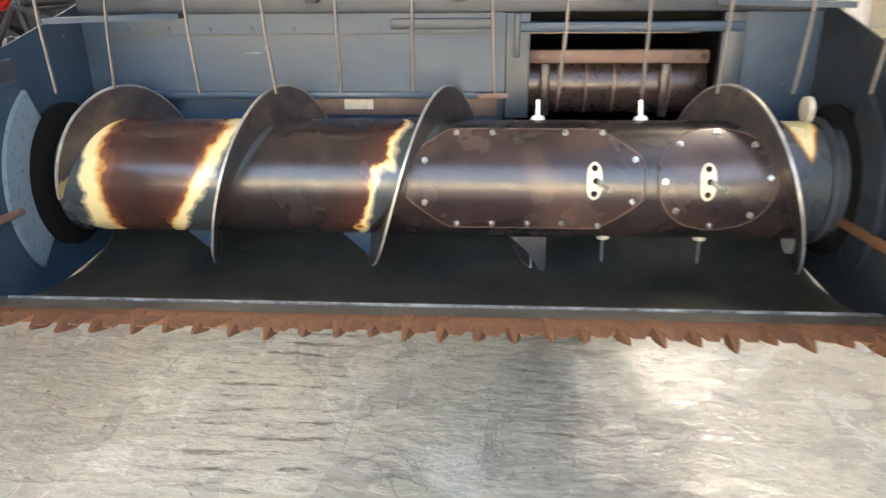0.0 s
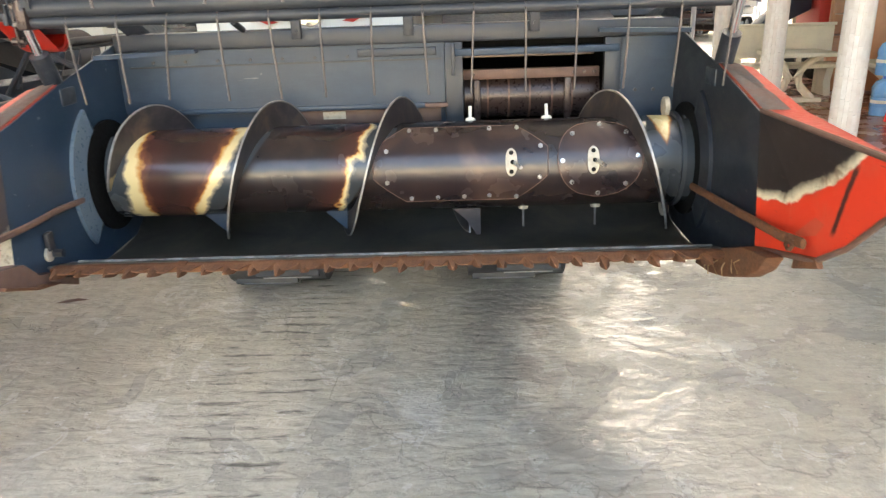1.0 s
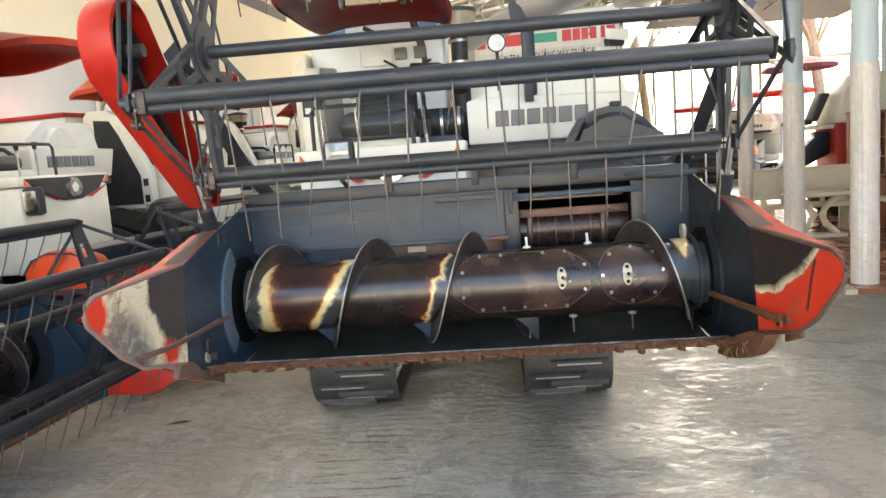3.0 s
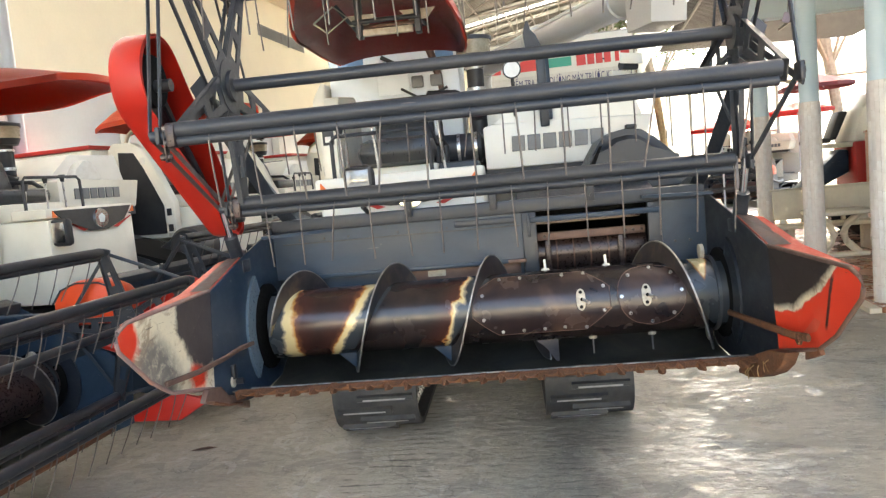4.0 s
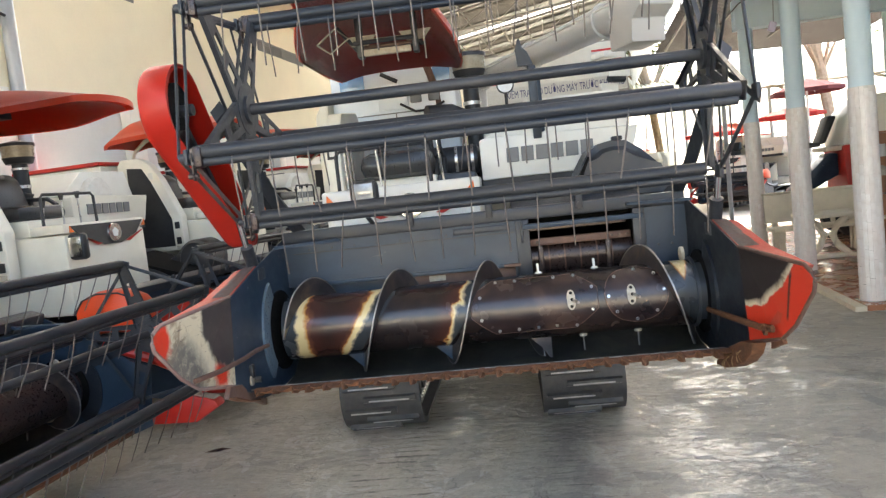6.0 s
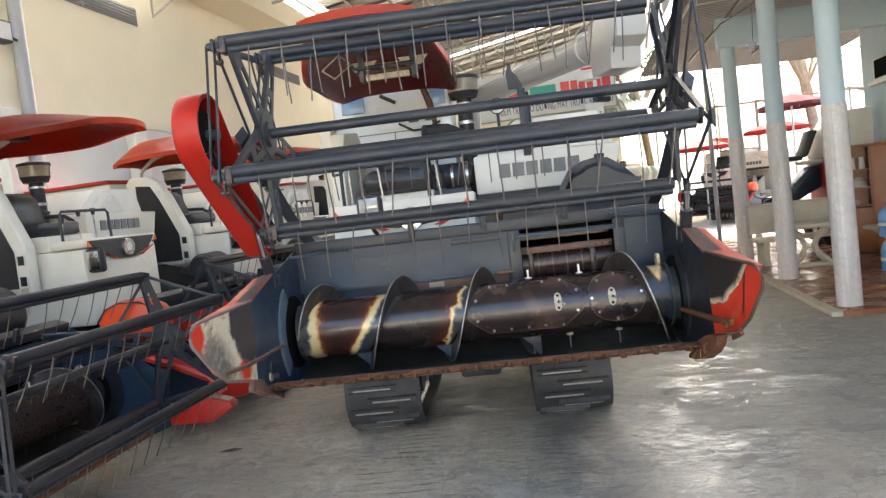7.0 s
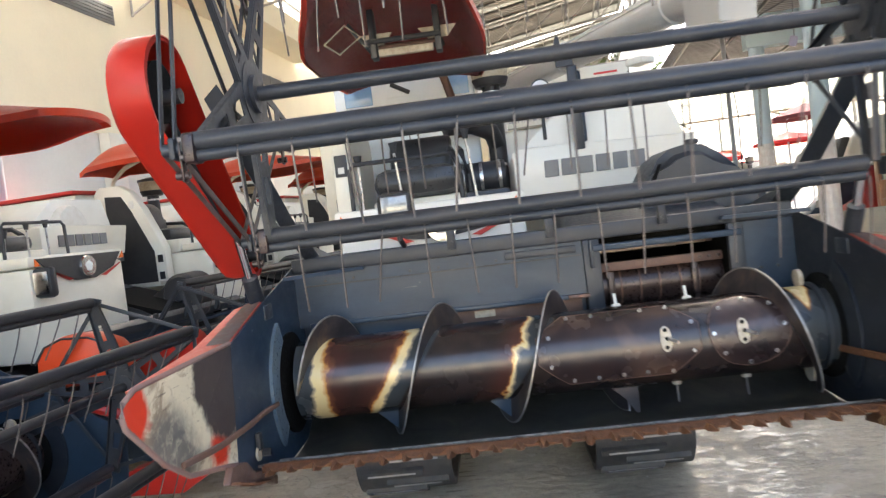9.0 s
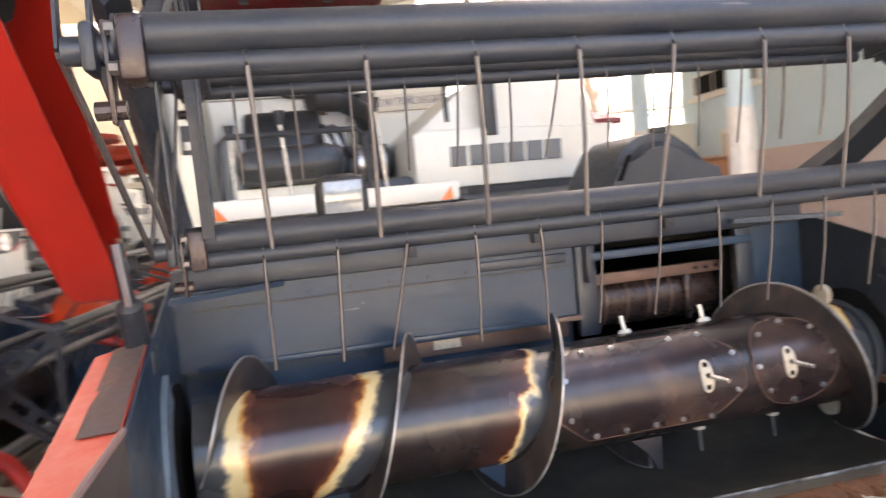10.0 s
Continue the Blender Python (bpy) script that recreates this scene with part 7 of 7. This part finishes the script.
o.matrix_basis = CB @ pose(-0.25, 0.2, 0.824)
tagged(o, "small cream bowl on the cabinet shelf", "bowl")

# white and red farm machine behind the bench
tr = thing("farm_tractor", "white and red farm machine with a grey chute and black seat", "tractor", m=pose(6.4, 12.0, 0, 0, 0, -8))
bm = prismm([(-0.1, 0.75), (0.1, 0.5), (0.75, 0.5), (0.75, 1.74), (-0.14, 1.74)], 0, 1.3, "y", 0.05)
part("lower_body", bm, "red", tr, "bright red lower body")
part("upper_body", prismm([(-0.14, 1.745), (0.75, 1.745), (0.75, 2.6), (0.2, 2.6), (0.0, 2.3)], 0.02, 1.28, "y", 0.05), "white", tr, "white rounded upper body")
part("chute", prismm([(-1.0, 0.95), (-0.85, 0.85), (-0.15, 1.2), (-0.15, 1.6), (-0.3, 1.62)], 0.3, 0.9, "y", 0.03), "header_paint", tr, "dark blue-grey chute")
part("paper_tag", boxm(-0.83, -0.72, 0.295, 0.2995, 1.1, 1.22), "white_plastic", tr)
part("seat", boxm(-0.85, -0.4, 0.4, 0.9, 1.75, 1.85, 0.04), "black", tr)
part("backrest", prismm([(-0.45, 1.8), (-0.32, 1.8), (-0.1, 2.3), (-0.25, 2.32)], 0.4, 0.9, "y", 0.04), "black", tr, "black padded backrest")
part("tray", boxm(-0.4, 0.0, 0.1, 1.1, 1.65, 1.74, 0.03), "cream_body", tr)
for y in (0.0, 0.9):
    w = part("wheel", rodm((0.1, y, 0.45), (0.1, y + 0.25, 0.45), 0.45, segs=32), "rubber", tr, "black rubber wheel")
    part("rim", rodm((0.1, y - 0.004, 0.45), (0.1, y - 0.02, 0.45), 0.22, segs=24), "white_plastic", w)
part("axle", boxm(-0.3, 0.7, 0.25, 0.9, 0.45, 0.62, 0.02), "black", tr)

# parasols, steel post and lean-to in the yard
def parasol(m, height, radius, drop, cloth, label):
    ps = thing("parasol", label, "parasol", "parasols in the yard", m)
    part("pole", rodm((0, 0, 0), (0, 0, height - 0.1), 0.03), "pipe_grey", ps)
    bm = bmesh.new()
    n = 8
    peak = bm.verts.new((0, 0, height))
    rings = [[bm.verts.new((radius * f * math.cos(2 * math.pi * k / n), radius * f * math.sin(2 * math.pi * k / n), height - drop * f ** 1.3)) for k in range(n)] for f in (0.5, 1.0)]
    rings.append([bm.verts.new(v.co + Vector((0, 0, -0.1))) for v in rings[1]])
    for k in range(n):
        j = (k + 1) % n
        bm.faces.new((peak, rings[0][k], rings[0][j]))
        for a, b in zip(rings, rings[1:]):
            bm.faces.new((a[k], b[k], b[j], a[j]))
    bmesh.ops.solidify(bm, geom=bm.faces[:], thickness=0.01)
    cn = part("canopy", bm, cloth, ps, "stretched cloth canopy with a short valance", None, 0)
    for k in range(n):
        w = 2 * math.pi * k / n
        part("rib", rodm((0, 0, height - 0.03), (0.97 * radius * math.cos(w), 0.97 * radius * math.sin(w), height - drop * 0.97 - 0.02), 0.01, segs=5), "pipe_grey", cn)


parasol(pose(8.9, 20, 0, 0, 0, 10), 3.76, 1.0, 0.32, "parasol_cloth", "faded maroon cloth parasol in the yard")
parasol(pose(9.55, 23, 0, 0, 0, 24), 3.22, 1.05, 0.28, "red_cloth", "bright red cloth parasol in the yard")
parasol(pose(7.0, 22.6, 0, 0, 0, 0), 2.85, 0.95, 0.25, "red_cloth", "bright red cloth parasol in the yard")
sp = thing("steel_post", "thin grey steel post", "post", m=HALL, kind="structure")
part("pole", rodm((3.02, 13.7, 0), (3.02, 13.7, 4.6), 0.045, segs=12), "pipe_grey", sp)
part("conduit", sweepm([(3.1, 13.6, 1.4), (3.14, 13.6, 3.0), (3.05, 13.62, 4.2)], 0.012), "black", sp)
tg = thing("cloth_tag", "pale lavender cloth bundle hanging from a cable", "cloth", m=HALL @ pose(2.96, 9.3, 3.42))
part("bundle", boxm(-0.05, 0.05, -0.02, 0.02, 0, 0.14, 0.018, pose(0, 0, 0, 0, 18, 0)), "lavender", tg)
part("string", rodm((0.04, 0, 0.13), (0.09, 0.1, 0.71), 0.004, segs=6), "black", tg)
lt = thing("lean_to", "open steel lean-to roof across the yard", "shed", m=pose(10, 26, 0, 0, 0, -8))
for x in (-9, -6, -3, 0, 3, 6):
    for y, z in ((0, 4.3), (9, 6.0)):
        part("post", rodm((x, y, 0), (x, y, z), 0.06, segs=10), "pipe_grey", lt)
    part("rafter", rodm((x, -3, 3.75), (x, 10, 6.2), 0.05, segs=8), "truss", lt)
for y, z in ((-2, 4.02), (1, 4.6), (4, 5.16), (7, 5.74), (9.6, 6.22)):
    part("purlin", rodm((-9, y, z), (6, y, z), 0.04, segs=8), "truss", lt)
bm = corrugated(-2.6, 10.2, -9.5, 6.5, lambda u: 4.02 + 0.19 * (u + 2.6))
for v in bm.verts:
    v.co.x, v.co.y = v.co.y, v.co.x
part("roof_sheet", flatten(bm), "yard_roof", lt, "pale weathered corrugated sheets", None, 0)
bm = corrugated(0.0, 5.6, -9.5, 6.5, lambda u: 0.0, 0.25, 0.05)
for v in bm.verts:
    v.co = Vector((v.co.y, 10.1 - v.co.z, v.co.x))
part("rear_wall", flatten(bm), "skylight", lt, "pale translucent ribbed sheet rear wall", None, 0)


def tree(m, seed, height=7.0, spread=2.6):
    g = random.Random(seed)
    t_ = thing("tree", "leaning palm-like tree with sparse green leaves", "tree", "trees beyond the yard", m)
    pts = [(0, 0, 0), (-0.02, 0, height * 0.3), (-0.25, 0.05, height * 0.6), (-0.5, 0, height * 0.8)]
    part("trunk", sweepm(pts, 0.17, 10), "bark", t_)
    tips = []
    for i in range(9):
        a = g.uniform(0, 6.28)
        r = g.uniform(0.5, 1) * spread
        tip = Vector((-0.3 + r * math.cos(a), r * math.sin(a), height * 0.8 + g.uniform(0.2, 2.0)))
        mid = (Vector(pts[-1]) + tip) / 2 + Vector((0, 0, 0.3))
        part("limb", sweepm([pts[2], mid, tip], 0.05, 6), "bark", t_)
        tips += [tip, mid]
    verts, faces = [], []
    for i in range(2200):
        c = g.choice(tips) + Vector((g.gauss(0, 0.55), g.gauss(0, 0.55), g.gauss(0, 0.4)))
        d = Vector((g.gauss(0, 1), g.gauss(0, 1), g.gauss(0, 0.6))).normalized()
        s = d.cross(Vector((g.random(), g.random(), g.random()))).normalized() * 0.045
        L = g.uniform(0.12, 0.24)
        n = len(verts)
        verts += [c, c + d * L * 0.5 + s, c + d * L, c + d * L * 0.5 - s]
        faces.append((n, n + 1, n + 2, n + 3))
    me = bpy.data.meshes.new("crown")
    me.from_pydata(verts, [], faces)
    me.materials.append(M["leaf"])
    o = new("crown", me)
    o.parent = t_
    tagged(o, "loose crown of small green leaves", kind="stuff")


tree(pose(11.05, 23.4, 0), 3)
tree(pose(15.5, 24.0, 0), 5, 8.0, 3.2)
tree(pose(7.0, 31.0, 0), 7, 8.0, 3.4)

# fluorescent tube hung under the porch roof
tl = thing("strip_lamp", "short white tube lamp hung upright under the porch roof", "lamp", m=HALL @ pose(4.1, 7.9, 3.62))
for x in (-0.025, 0.025):
    part("tube", rodm((x, 0, 0.03), (x, 0, 0.36), 0.016, segs=12), "white_plastic", tl)
part("socket", boxm(-0.055, 0.055, -0.025, 0.025, 0.36, 0.42, 0.008), "white", tl)
part("wire", rodm((0, 0, 0.42), (0, 0, 0.88), 0.004, segs=6), "black", tl)

# sign board hung across the shed
sg = thing("sign_board", "white hanging shop sign with red and dark lettering", "sign", m=HALL @ pose(-1.76, 13.45, 3.36, 0, 0, 0))
part("board", boxm(0, 2.95, 0, 0.03, 0, 0.98, 0.004), "white", sg, "white sign board")
part("frame", boxm(-0.03, 2.98, 0.031, 0.06, -0.03, 1.01), "truss", sg)
part("lower_strip", boxm(0.01, 2.94, -0.004, -0.001, 0.02, 0.3), "white_plastic", sg)
for x0, x1 in ((0.1, 0.32), (0.36, 0.58), (0.72, 1.1)):
    part("red_bar", boxm(x0, x1, -0.006, -0.001, 0.4, 0.62), "stool_red", sg, "red bar of unreadable writing")
part("green_mark", boxm(1.2, 1.75, -0.006, -0.001, 0.42, 0.6), "green_mark", sg, "plain green mark")
for x0, x1 in ((1.85, 2.03), (2.06, 2.2), (2.23, 2.36), (2.39, 2.52), (2.6, 2.68), (2.71, 2.88)):
    part("red_bar", boxm(x0, x1, -0.006, -0.001, 0.4, 0.62), "stool_red", sg, "red bar of the shop name")
part("red_bar", boxm(2.3, 2.75, -0.006, -0.001, 0.8, 0.84), "stool_red", sg, "red bar of unreadable writing")
for x in (0.3, 2.6):
    part("wire", rodm((x, 0.045, 0.98), (x, 0.045, 3.95), 0.008, segs=6), "truss", sg)


def lettering(parent, text, size, x, y, z, material, width):
    cu = bpy.data.curves.new("lettering", "FONT")
    cu.body, cu.size, cu.extrude = text, size, 0.002
    tmp = new("lettering_curve", cu)
    bpy.context.view_layer.update()
    me = bpy.data.meshes.new_from_object(tmp.evaluated_get(bpy.context.evaluated_depsgraph_get()))
    bpy.data.objects.remove(tmp)
    w = max(v.co.x for v in me.vertices)
    me.materials.clear()
    me.materials.append(M[material])
    o = new("lettering", me)
    o.parent = parent
    o.matrix_basis = pose(x, y, z, 90, 0, 0) @ Matrix.Diagonal((width / w, 1, 1, 1))


lettering(sg, "KIỂM TRA BẢO DƯỠNG MÁY TRƯỚC KHI GIAO", 0.21, 0.5, -0.008, 0.09, "navy", 2.4)

# leaf and scraps on the floor
for i, (x, y, l, a) in enumerate(((-2.16, 3.07, 0.2, 12), (-1.3, 3.6, 0.09, 40), (2.6, 2.2, 0.05, 0), (1.9, 4.6, 0.04, 70))):
    bm = bmesh.new()
    pts = [(-l / 2, 0, 0.004), (-l / 6, 0.02, 0.012), (l / 6, 0.012, 0.018), (l / 2, 0, 0.006), (l / 6, -0.014, 0.01), (-l / 6, -0.018, 0.008)]
    bm.faces.new([bm.verts.new(p) for p in pts])
    bmesh.ops.solidify(bm, geom=bm.faces[:], thickness=0.002)
    o = part("dry_leaf", bm, "rust_brown")
    o.matrix_basis = pose(x, y, 0.002, 0, 0, a)
    tagged(o, "curled dry brown leaf on the concrete", "leaf", "dry leaves on the floor")
mt = part("door_mat", boxm(-0.25, 0.25, -0.15, 0.15, 0, 0.015, 0.005), "rust_brown")
mt.matrix_basis = pose(3.35, 8.6, 0.0, 0, 0, 20)
tagged(mt, "small brown mat beside the porch edge", "mat")

# pillars last: many small tiles
for v, top in ((6.52, 4.14), (8.98, 4.14), (11.8, 3.9)):
    pillar(v, top)
